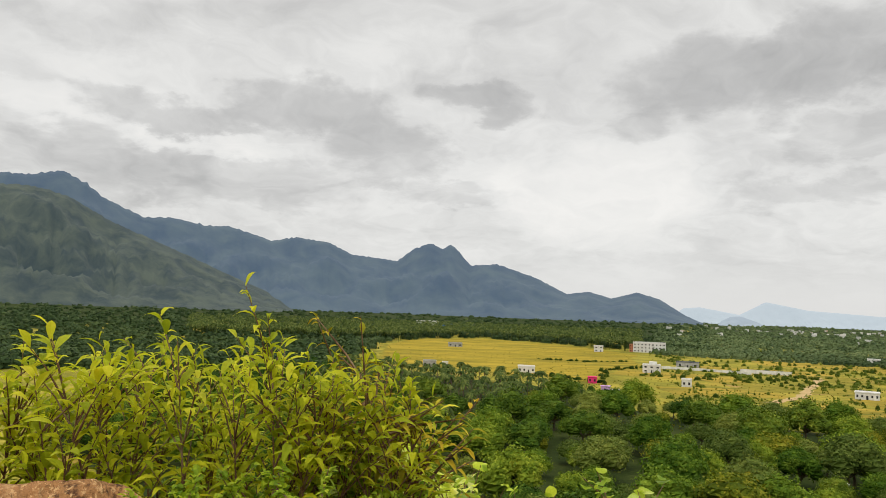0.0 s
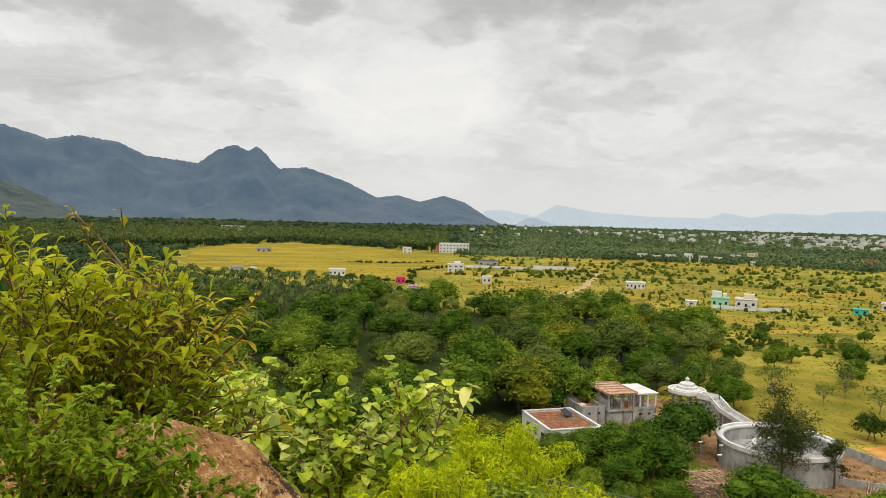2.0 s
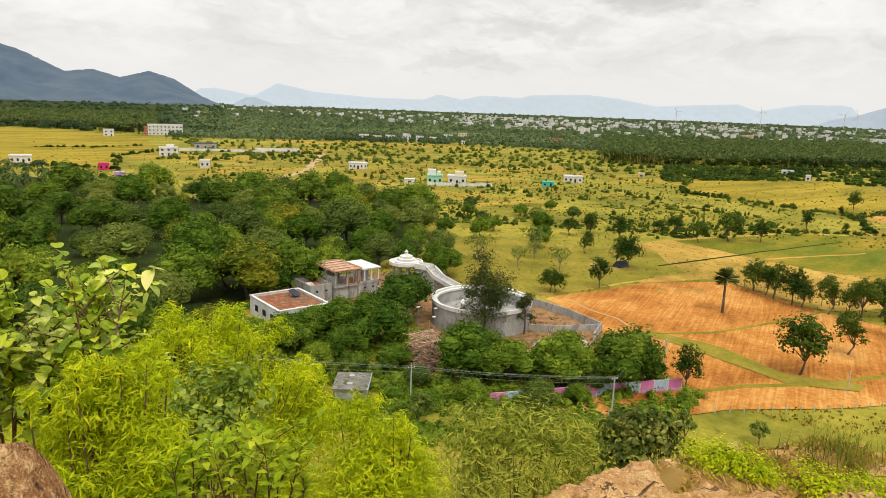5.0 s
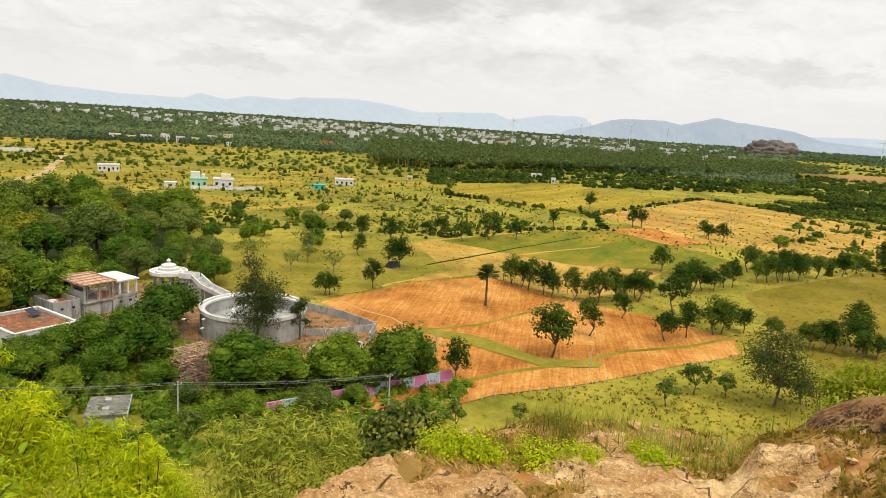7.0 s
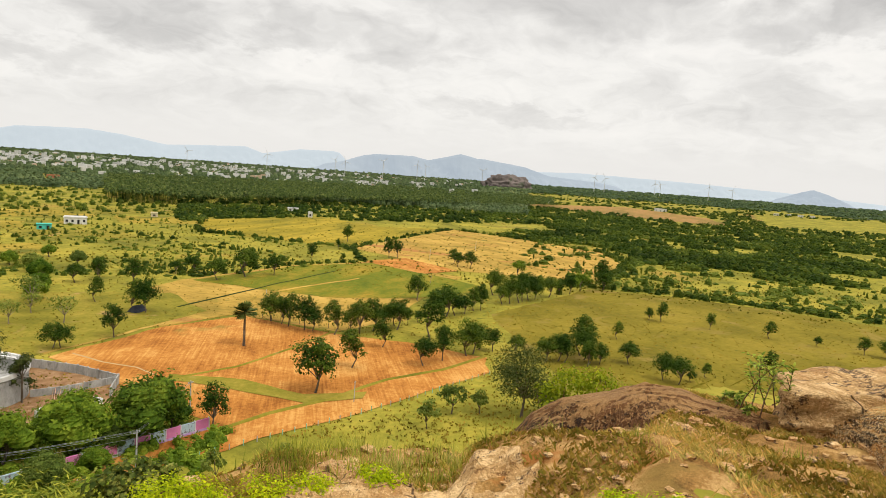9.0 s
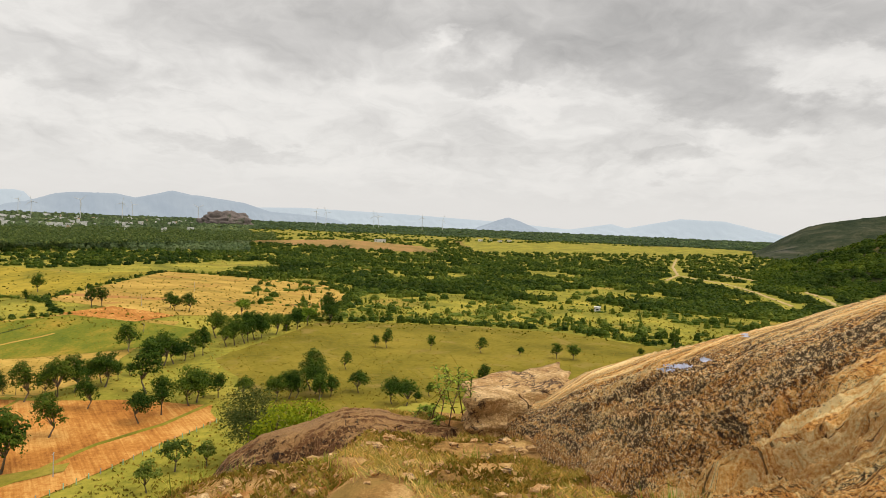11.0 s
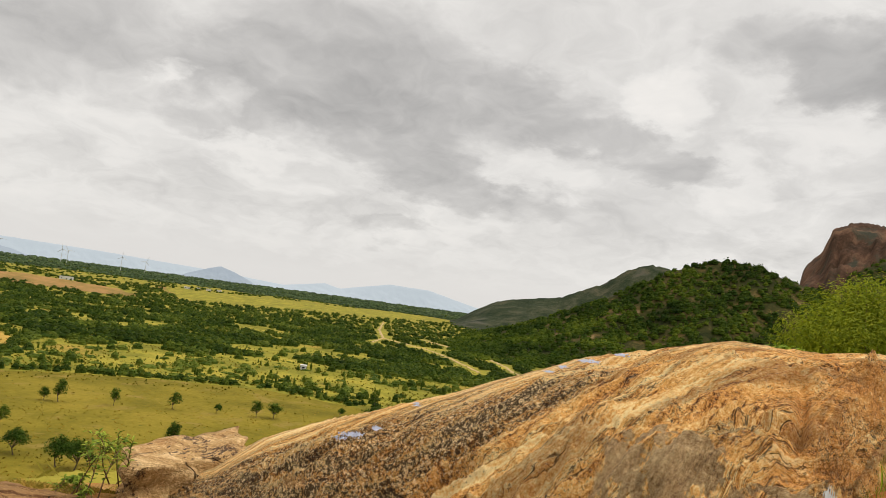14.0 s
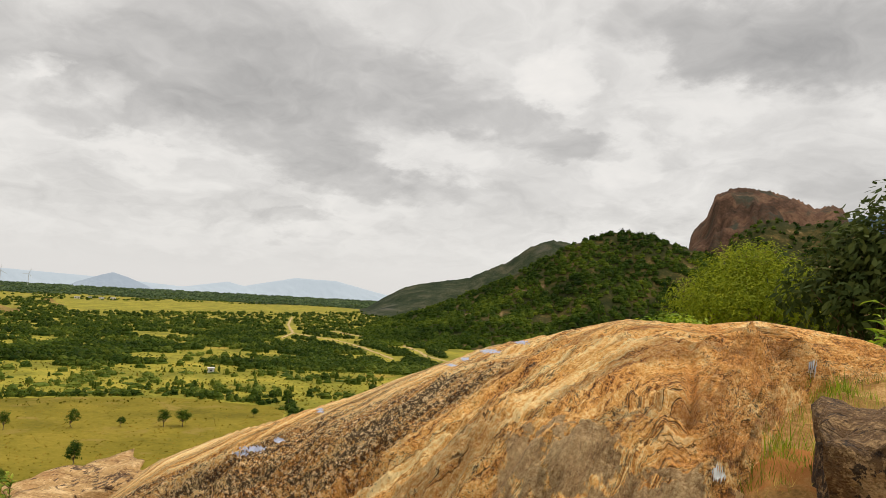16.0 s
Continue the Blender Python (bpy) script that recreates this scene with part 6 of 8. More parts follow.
house(140, 463, 11.5, 8, 5.6, M_PALE, "stepped white two-storey house", 2, wins=3, steps=((-1.5, 3.5, 7.2, M_PALE),))
house(184, 520, 16, 9, 4.4, M_CONCRETE, "long barn with a dark grey roof", roof=M_SHEET, wins=3, parapet=0.2)
wall_run("boundary_wall", [(160, 505), (178, 500), (202, 486), (212, 476)], 1.8, 0.25, M_PALE, "long white boundary wall", 6)
wall_run("boundary_wall", [(212, 494), (226, 488), (242, 481)], 2.6, 0.25, M_PALE, "long white boundary wall", 6)
house(131, 315, 6.4, 4, 2.3, M_PALE, "low white shed among trees", wins=2, parapet=0.2)
for k, (x, y, w2, h2, mat, s) in enumerate(((390, 628, 12, 7.5, M_PALE, 2), (402, 621, 10, 6.0, M_CREAM, 2), (413, 613, 12, 7.5, M_PALE, 2), (425, 600, 10, 8.6, M_PALE, 2), (438, 594, 10, 7.5, M_PALE, 2), (452, 590, 9, 6.5, M_CREAM, 2),
                                            (505, 630, 12, 7.0, M_PALE, 2), (520, 622, 12, 10, M_CREAM, 3), (460, 650, 9, 7, M_PALE, 2), (470, 560, 7, 4, M_PALE, 1), (452, 575, 6, 4, M_CONCRETE, 1))):
    house(x, y, w2 * 0.85, 9, h2 * 0.8, mat, "pale flat-roofed house on the town's edge", s, wins=3)
house(611, 558, 12, 8, 6.0, M_BRICK, "brown unfinished house on a bare plot", 2, wins=4)
house(-30, 1433, 47, 20, 10.5, M_PALE, "long white hall before the woods", 2, wins=8)
house(12, 1380, 22, 14, 6.8, M_BLUEROOF, "shed with a bright blue roof", wins=3)
house(14, 690, 14, 8, 4.2, M_CONCRETE, "low sheds at a field's edge", wins=3)
house(156, 690, 9, 8, 6.5, M_PALE, "white house behind the fields", 2, wins=2)
house(301, -125, 2.7, 3, 2.1, M_PALE, "small white shrine hut in scrub", wins=1, parapet=0.2, door=False)
house(340, -153, 3.7, 3, 1.8, M_PALE, "small white hut in scrub", wins=1, parapet=0.2)
house(1140, 85, 7, 6, 4, M_PALE, "far white hut on a field", wins=1)
house(1174, -92, 19, 8, 4.8, M_PALE, "far white farm shed", wins=3)
house(485, 228, 8, 5, 3.0, M_PALE, "long low farm roof by the scrub", wins=2)
house(447, 197, 3, 3, 4.0, M_PALE, "narrow white hut by the yellow field", wins=1)
for k in range(4):
    house(1500 + k * 14, -340 - k * 26, 10, 8, 4, M_PALE, "far white shed on open fields", wins=2)

# the town: pale blocks past counting
rng = np.random.RandomState(77)
verts, faces = [], []
cube = np.array([(x, y, z) for z in (0, 1) for y in (-0.5, 0.5) for x in (-0.5, 0.5)], float)
sides = np.array([(0, 1, 5, 4), (1, 3, 7, 5), (3, 2, 6, 7), (2, 0, 4, 6), (4, 5, 7, 6)])
M_TOWN = surface("town_plaster", [(0.46, 0.45, 0.42), (0.60, 0.59, 0.56), (0.66, 0.62, 0.55)], 0.05, bump=0.1, island=0.35, spots=(0.5, 0.36, 0.24), spot_scale=0.02, spot_from=0.6, spot_to=0.62)
count = 0
while count < 700:
    az, el = rng.uniform(16, 80), 0.72 + abs(rng.normal(0, 0.5))
    weight = np.interp(az, [16, 24, 34, 44, 58, 66, 80], [0.04, 0.1, 0.35, 1.0, 1.0, 0.5, 0.12])
    if el > 2.2 or rng.rand() > weight or (az < 34 and el > 1.6):
        continue
    d = EYE / math.tan(radians(el))
    s = rng.uniform(0.6, 1.4) * (4.5 + d * 0.0010)
    h = rng.choice([4, 5, 7, 9]) * rng.uniform(0.8, 1.2)
    turn = rng.uniform(-0.4, 0.4) - radians(az)
    v = cube * (s * rng.uniform(0.9, 1.8), s, h)
    c, q = math.cos(turn), math.sin(turn)
    v = np.stack([v[:, 0] * c - v[:, 1] * q + d * math.sin(radians(az)), v[:, 0] * q + v[:, 1] * c + d * math.cos(radians(az)), v[:, 2]], 1)
    faces.append(sides + len(verts) * 8)
    verts.append(v)
    count += 1
structure("town", mesh_of("town", np.concatenate(verts), np.concatenate(faces), M_TOWN), "spread-out town of white and cream flat-roofed houses", "town", kind="stuff")

# bare rock hill and wind turbines far off
bm = bmesh.new()
bmesh.ops.create_icosphere(bm, subdivisions=5, radius=1.0)
for v in bm.verts:
    k = v.co.copy()
    lump = 1 + 0.22 * noise.noise(k * 3.1) + 0.12 * noise.noise(k * 8.0) + 0.06 * noise.noise(k * 19.0)
    v.co = Vector((k.x * 82, k.y * 45, max(k.z, -0.2) * 44)) * lump
M_KNOLL = surface("knoll_rock", [(0.10, 0.085, 0.08), (0.17, 0.14, 0.125), (0.23, 0.19, 0.17)], 0.03, bump=0.8, spots=(0.07, 0.08, 0.05), spot_scale=0.03, depth=4.0)
knoll = structure("rock_knoll", bm, "bare brown rock knoll rising from the plain", "hill", M_KNOLL, True)
knoll.matrix_world = Matrix.Translation(north(82.2, 2360)) @ Matrix.Rotation(radians(-82), 4, "Z")
for az, d, tall in ((68.0, 3300, 60), (68.8, 3000, 52), (71.9, 2700, 62), (74.7, 2900, 60), (75.4, 3500, 58), (80.1, 2900, 55), (89.2, 3100, 62), (90.0, 3100, 62), (93.9, 3300, 55), (94.3, 3350, 52), (97.9, 3200, 55), (99.6, 3400, 50), (62.6, 3000, 60), (56.6, 3100, 50)):
    p = north(az, d)
    t = empty_at("wind_turbine", Matrix.Translation(p) @ Matrix.Rotation(radians(-az), 4, "Z"), "slender white wind turbine on the far plain", "wind turbine", "wind turbines")
    v, f = tube([(0, 0, -1), (0, 0, tall)], [1.3, 0.8], 8)
    part("tower", mesh_of("tower", v, f, M_PALE, True), None, t)
    box_part("nacelle", -1.4, 1.4, -3, 3, tall, tall + 2.6, M_PALE, t)
    for k in range(3):
        a = math.tau * k / 3 + az
        v, f = tube([(0, -3.2, tall + 1.2), (math.cos(a) * 12, -3.2, tall + 1.2 + math.sin(a) * 12), (math.cos(a) * 24, -3.2, tall + 1.2 + math.sin(a) * 24)], [0.9, 0.9, 0.25], 4)
        part("blade", mesh_of("blade", v, f, M_PALE), None, t)


# ---- the rocks and plants round the camera ----
def rock_surface(name, dark, mid, light, lichen, seed, crusty=0.5, zone=None, tint=(0.64, 0.26, 0.055), grey=None, cracks=1.0, folded=False, cap=0.0):
    """Weathered gneiss: foliation, warm stains, cracks, fine black lichen broken by pale flakes. zone: a direction along which the lichen fades."""
    m = bpy.data.materials.new(name)
    m.use_nodes = True
    n = Nodes(m.node_tree)
    place = n.add("ShaderNodeTexCoord").outputs["Object"]
    at = n.vec("ADD", place, (seed, seed * 0.7, 0))
    bend = n.add("ShaderNodeTexNoise", Vector=at, Scale=1.1, Detail=3.0).outputs["Color"]
    swayed = n.vec("ADD", at, n.vec("MULTIPLY", bend, (0.3, 0.3, 0.3)))
    turned_at = n.add("ShaderNodeVectorRotate", Vector=swayed, Angle=1.0).outputs[0]
    if folded:
        turned_at = n.vec("ADD", n.add("ShaderNodeTexCoord").outputs["UV"], n.vec("MULTIPLY", bend, (0.3, 0.3, 0.3)))
    strata = n.vec("MULTIPLY", turned_at, (0.8, 3.2, 3.2) if folded else (0.7, 4.0, 4.0))
    broad = n.noise(at, 1.7, 5.0, 0.6, 0.3)
    lines = n.noise(strata, 3.2, 4.0, 0.62, 0.2)
    grit = n.noise(at, 46.0, 4.0, 0.75)
    pits = n.noise(swayed, 24.0, 4.0, 0.72, 0.1)
    k = n.math("ADD", n.math("MULTIPLY", broad, 0.22), n.math("ADD", n.math("MULTIPLY", lines, 0.48), n.math("MULTIPLY", grit, 0.30)))
    if zone:
        side = n.step(n.vec("DOT_PRODUCT", place, zone[0]), zone[1], zone[2])
        k = n.math("SUBTRACT", k, n.math("MULTIPLY", side, 0.035))
    col = n.add("ShaderNodeValToRGB", Fac=k, ramp=[(0.405, dark), (0.455, mid), (0.505, mid), (0.56, light)]).outputs[0]
    warm = n.noise(at, 0.9, 4.0, 0.6, 0.4)
    col = n.mix(n.math("MULTIPLY", n.step(warm, 0.46, 0.60), 0.6), col, tint)
    if folded:
        rusty = n.noise(n.vec("MULTIPLY", turned_at, (0.6, 1.3, 1.3)), 1.5, 4.0, 0.6, 0.4)
        col = n.mix(n.math("MULTIPLY", n.step(rusty, 0.45, 0.56), 0.66), col, (0.20, 0.088, 0.030))
    if grey:
        away = n.vec("DISTANCE", n.vec("ADD", place, n.vec("MULTIPLY", bend, (0.9, 0.9, 0.9))), grey[0])
        col = n.mix(n.math("MULTIPLY", n.step(away, grey[1], grey[1] * 0.62), 0.62), col, grey[2])
    speck = n.math("ADD", n.math("MULTIPLY", pits, 0.8), n.math("MULTIPLY", lines, 0.2))
    area = n.math("MULTIPLY_ADD", n.noise(n.vec("MULTIPLY", turned_at, (0.8, 1.7, 1.7)), 1.6, 3.0, 0.6, 0.3), 1.5, -0.25)
    if zone:
        bald = n.step(n.vec("DISTANCE", place, zone[3]), zone[4], zone[5])
        area = n.math("ADD", n.math("MULTIPLY", area, 0.75), n.math("SUBTRACT", n.math("MULTIPLY", side, 0.25), n.math("MULTIPLY", bald, 0.34)))
    level = n.math("SUBTRACT", crusty + 0.225, n.math("MULTIPLY", area, 0.5))
    crust = n.step(n.math("SUBTRACT", speck, level), -0.008, 0.014)
    col = n.mix(n.math("MULTIPLY", crust, 0.95), col, lichen)
    flakes = n.step(n.noise(swayed, 44.0, 4.0, 0.75, 0.0), 0.56, 0.60)
    col = n.mix(n.math("MULTIPLY", flakes, 0.7), col, light)
    net = n.tree.nodes.new("ShaderNodeTexVoronoi")
    net.feature = "DISTANCE_TO_EDGE"
    n.put(net.inputs["Vector"], n.vec("MULTIPLY", n.vec("ADD", turned_at, n.vec("MULTIPLY", bend, (0.8, 0.8, 0.8))), (0.5, 1.5, 1.5)))
    n.put(net.inputs["Scale"], 1.5)
    crack = n.math("MULTIPLY", n.step(net.outputs["Distance"], 0.013, 0.003), n.math("MULTIPLY", n.step(broad, 0.44, 0.54), cracks))
    col = n.mix(n.math("MULTIPLY", crack, 0.85), col, lichen)
    # the pale rock colour comes in where the surface faces up
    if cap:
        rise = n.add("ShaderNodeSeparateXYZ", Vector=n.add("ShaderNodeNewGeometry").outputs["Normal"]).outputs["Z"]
        pale_top = n.step(n.math("ADD", rise, n.math("MULTIPLY", n.math("SUBTRACT", lines, 0.5), 0.9)), 0.80, 0.95)
        col = n.mix(n.math("MULTIPLY", pale_top, cap), col, light)
    bsdf = n.add("ShaderNodeBsdfPrincipled", Base_Color=col, Roughness=0.9)
    n.put(bsdf.inputs["Specular IOR Level"], 0.25)
    high = n.math("ADD", n.math("MULTIPLY", lines, 0.75), n.math("ADD", n.math("MULTIPLY", grit, 0.14), n.math("MULTIPLY", pits, 0.4)))
    high = n.math("SUBTRACT", high, n.math("ADD", n.math("MULTIPLY", crust, 0.03), n.math("MULTIPLY", crack, 0.35)))
    relief = n.add("ShaderNodeBump", Strength=1.0, Distance=0.10, Height=high)
    n.put(bsdf.inputs["Normal"], relief.outputs[0])
    n.add("ShaderNodeOutputMaterial", Surface=bsdf)
    return m


def slab_surface(name):
    """The great slab: foliation that bends over an arch, black lichen with cream flakes at its low end, smooth grey sheets at its foot."""
    m = bpy.data.materials.new(name)
    m.use_nodes = True
    n = Nodes(m.node_tree)
    at = n.add("ShaderNodeTexCoord").outputs["Object"]
    fold_map, place_map = n.tree.nodes.new("ShaderNodeUVMap"), n.tree.nodes.new("ShaderNodeUVMap")
    fold_map.uv_map, place_map.uv_map = "fold", "place"
    spot = n.add("ShaderNodeSeparateXYZ", Vector=place_map.outputs[0])
    bearing, along = n.math("MULTIPLY", spot.outputs["X"], 10.0), spot.outputs["Y"]
    bend = n.add("ShaderNodeTexNoise", Vector=at, Scale=1.3, Detail=4.0, Roughness=0.6).outputs["Color"]
    rag = n.noise(at, 3.4, 5.0, 0.65, 0.3)
    uv = n.vec("ADD", fold_map.outputs[0], n.vec("MULTIPLY", bend, (0.22, 0.22, 0.0)))

    def streak(long, cross, detail=5.0, rough=0.66):
        return n.noise(n.vec("MULTIPLY", uv, (long, cross, 1.0)), 1.0, detail, rough, 0.25)

    # the low lobe at the far end is smooth, with faint level bands
    lobe = n.step(n.math("ADD", bearing, n.math("MULTIPLY", n.math("SUBTRACT", rag, 0.5), 8.0)), 150.4, 152.4)
    level_at = n.vec("MULTIPLY", at, (1.0, 1.0, 3.2))
    wide = n.mix(lobe, streak(0.5, 3.0, 6.0, 0.68), n.noise(level_at, 1.5, 5.0, 0.62, 0.4))
    middle = n.mix(lobe, streak(1.3, 13.0, 6.0, 0.74), n.noise(level_at, 5.0, 6.0, 0.68, 0.3))
    thin = n.mix(lobe, streak(5.0, 52.0, 4.0, 0.75), n.noise(level_at, 19.0, 4.0, 0.75))
    grit = n.noise(at, 70.0, 4.0, 0.75)
    pits = n.noise(at, 58.0, 6.0, 0.82, 0.0)
    k = n.math("ADD", n.math("ADD", n.math("MULTIPLY", wide, 0.24), n.math("MULTIPLY", middle, 0.26)), n.math("ADD", n.math("MULTIPLY", thin, 0.24), n.math("MULTIPLY", grit, 0.26)))
    # foliation colours; the dark end follows low relief and paints shade into recesses
    col = n.add("ShaderNodeValToRGB", Fac=k, ramp=[(0.424, (0.045, 0.016, 0.005)), (0.444, (0.29, 0.106, 0.023)), (0.470, (0.68, 0.30, 0.066)), (0.502, (0.86, 0.46, 0.126)), (0.544, (0.98, 0.73, 0.34))]).outputs[0]
    # warm iron stain over the crest's far end
    warm = n.math("MULTIPLY", n.step(n.math("ADD", bearing, n.math("MULTIPLY", rag, 8.0)), 148.0, 156.0), n.step(rag, 0.36, 0.56))
    col = n.mix(n.math("MULTIPLY", warm, 0.5), col, (0.66, 0.27, 0.055))
    # rusty brown hollows between the folds
    rusty = n.step(streak(0.8, 3.4, 4.0, 0.6), 0.54, 0.60)
    col = n.mix(n.math("MULTIPLY", rusty, 0.45), col, (0.165, 0.070, 0.024))
    # smooth grey-brown sheets at the foot
    tilt = n.math("ADD", n.math("MULTIPLY_ADD", bearing, 0.006, n.math("SUBTRACT", along, 0.858)), n.math("ADD", n.math("MULTIPLY", n.math("SUBTRACT", wide, 0.5), 0.5), n.math("MULTIPLY", n.math("SUBTRACT", rag, 0.5), 0.9)))
    foot = n.math("MULTIPLY", n.step(tilt, 0.345, 0.31), n.math("MULTIPLY", n.step(n.math("ADD", bearing, n.math("MULTIPLY", rag, 6.0)), 139.0, 139.6), n.step(n.math("ADD", bearing, n.math("MULTIPLY", rag, 6.0)), 154.5, 154.0)))
    sheet = n.add("ShaderNodeValToRGB", Fac=n.math("ADD", n.math("MULTIPLY", n.noise(at, 4.0, 6.0, 0.7, 0.4), 0.55), n.math("MULTIPLY", grit, 0.45)), ramp=[(0.40, (0.13, 0.080, 0.036)), (0.5, (0.35, 0.225, 0.108)), (0.60, (0.54, 0.37, 0.19))]).outputs[0]
    col = n.mix(n.math("MULTIPLY", foot, 0.85), col, sheet)
    # lichen: dense over the low end, in streaks elsewhere
    edge = n.math("ADD", n.math("SUBTRACT", bearing, n.math("MULTIPLY", along, 26.0)), n.math("MULTIPLY", n.math("SUBTRACT", rag, 0.5), 12.0))
    low = n.math("MULTIPLY", n.step(edge, 119.5, 114.0), n.step(n.math("ADD", along, n.math("MULTIPLY", n.math("SUBTRACT", rag, 0.5), 0.35)), 0.93, 0.72))
    col = n.mix(n.math("MULTIPLY", low, 0.3), col, (0.30, 0.140, 0.046))
    patch = n.noise(n.vec("MULTIPLY", uv, (1.1, 2.2, 1.0)), 1.5, 4.0, 0.6, 0.3)
    crust = n.math("ADD", n.math("ADD", n.math("MULTIPLY", pits, 0.50), n.math("MULTIPLY", middle, 0.22)), n.math("MULTIPLY", patch, 0.28))
    level = n.math("SUBTRACT", 0.558, n.math("MULTIPLY", low, 0.064))
    lichen = n.step(n.math("SUBTRACT", crust, level), -0.010, 0.020)
    lichen = n.math("MULTIPLY", lichen, n.math("SUBTRACT", 1.0, n.math("MULTIPLY", foot, 0.8)))
    col = n.mix(n.math("MULTIPLY", lichen, 0.93), col, (0.040, 0.021, 0.010))
    flake = n.step(n.noise(at, 52.0, 5.0, 0.8, 0.0), 0.54, 0.57)
    col = n.mix(n.math("MULTIPLY", flake, n.math("MULTIPLY_ADD", low, 0.65, 0.22)), col, (0.94, 0.68, 0.36))
    # creases along the foliation, with shade painted in as near-black lines
    crease = n.math("MAXIMUM", n.step(n.math("ABSOLUTE", n.math("SUBTRACT", wide, 0.5)), 0.006, 0.001), n.math("MULTIPLY", n.step(n.math("ABSOLUTE", n.math("SUBTRACT", middle, 0.47)), 0.007, 0.002), n.step(patch, 0.5, 0.56)))
    crease = n.math("MULTIPLY", crease, n.math("SUBTRACT", 1.0, n.math("MULTIPLY", foot, 0.85)))
    col = n.mix(n.math("MULTIPLY", crease, 0.75), col, (0.030, 0.014, 0.007))
    bsdf = n.add("ShaderNodeBsdfPrincipled", Base_Color=col, Roughness=0.88)
    n.put(bsdf.inputs["Specular IOR Level"], 0.25)
    high = n.math("ADD", n.math("ADD", n.math("MULTIPLY", wide, 0.8), n.math("MULTIPLY", middle, 0.45)), n.math("ADD", n.math("MULTIPLY", thin, 0.18), n.math("MULTIPLY", pits, 0.22)))
    high = n.math("SUBTRACT", high, n.math("MULTIPLY", crease, 0.25))
    relief = n.add("ShaderNodeBump", Strength=1.0, Distance=0.075, Height=high)
    n.put(bsdf.inputs["Normal"], relief.outputs[0])
    n.add("ShaderNodeOutputMaterial", Surface=bsdf)
    return m


M_SLAB = slab_surface("slab_rock")
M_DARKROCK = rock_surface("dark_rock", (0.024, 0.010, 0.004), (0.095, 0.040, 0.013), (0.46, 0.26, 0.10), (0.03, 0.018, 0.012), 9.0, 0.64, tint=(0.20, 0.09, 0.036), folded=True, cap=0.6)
M_BOULDER = rock_surface("boulder_rock", (0.022, 0.011, 0.005), (0.125, 0.066, 0.025), (0.36, 0.22, 0.095), (0.030, 0.018, 0.010), 3.0, 0.62, tint=(0.17, 0.088, 0.030))
M_LEDGE = rock_surface("ledge_rock", (0.10, 0.042, 0.016), (0.34, 0.165, 0.058), (0.64, 0.40, 0.18), (0.05, 0.028, 0.016), 14.0, 0.69, cracks=0.25, tint=(0.36, 0.17, 0.065))
M_PALEROCK = rock_surface("pale_rock", (0.24, 0.12, 0.042), (0.54, 0.32, 0.125), (0.80, 0.55, 0.27), (0.09, 0.048, 0.025), 21.0, 0.62, tint=(0.50, 0.25, 0.085))
M_SOIL = surface("terrace_soil", [(0.13, 0.075, 0.022), (0.36, 0.195, 0.060), (0.66, 0.42, 0.17)], 4.0, bump=1.0, spots=(0.31, 0.195, 0.055), spot_scale=1.6, spot_from=0.58, spot_to=0.7, grain=14, depth=0.04, mottle=((0.44, 0.18, 0.05), 0.8, 0.56, 0.64))


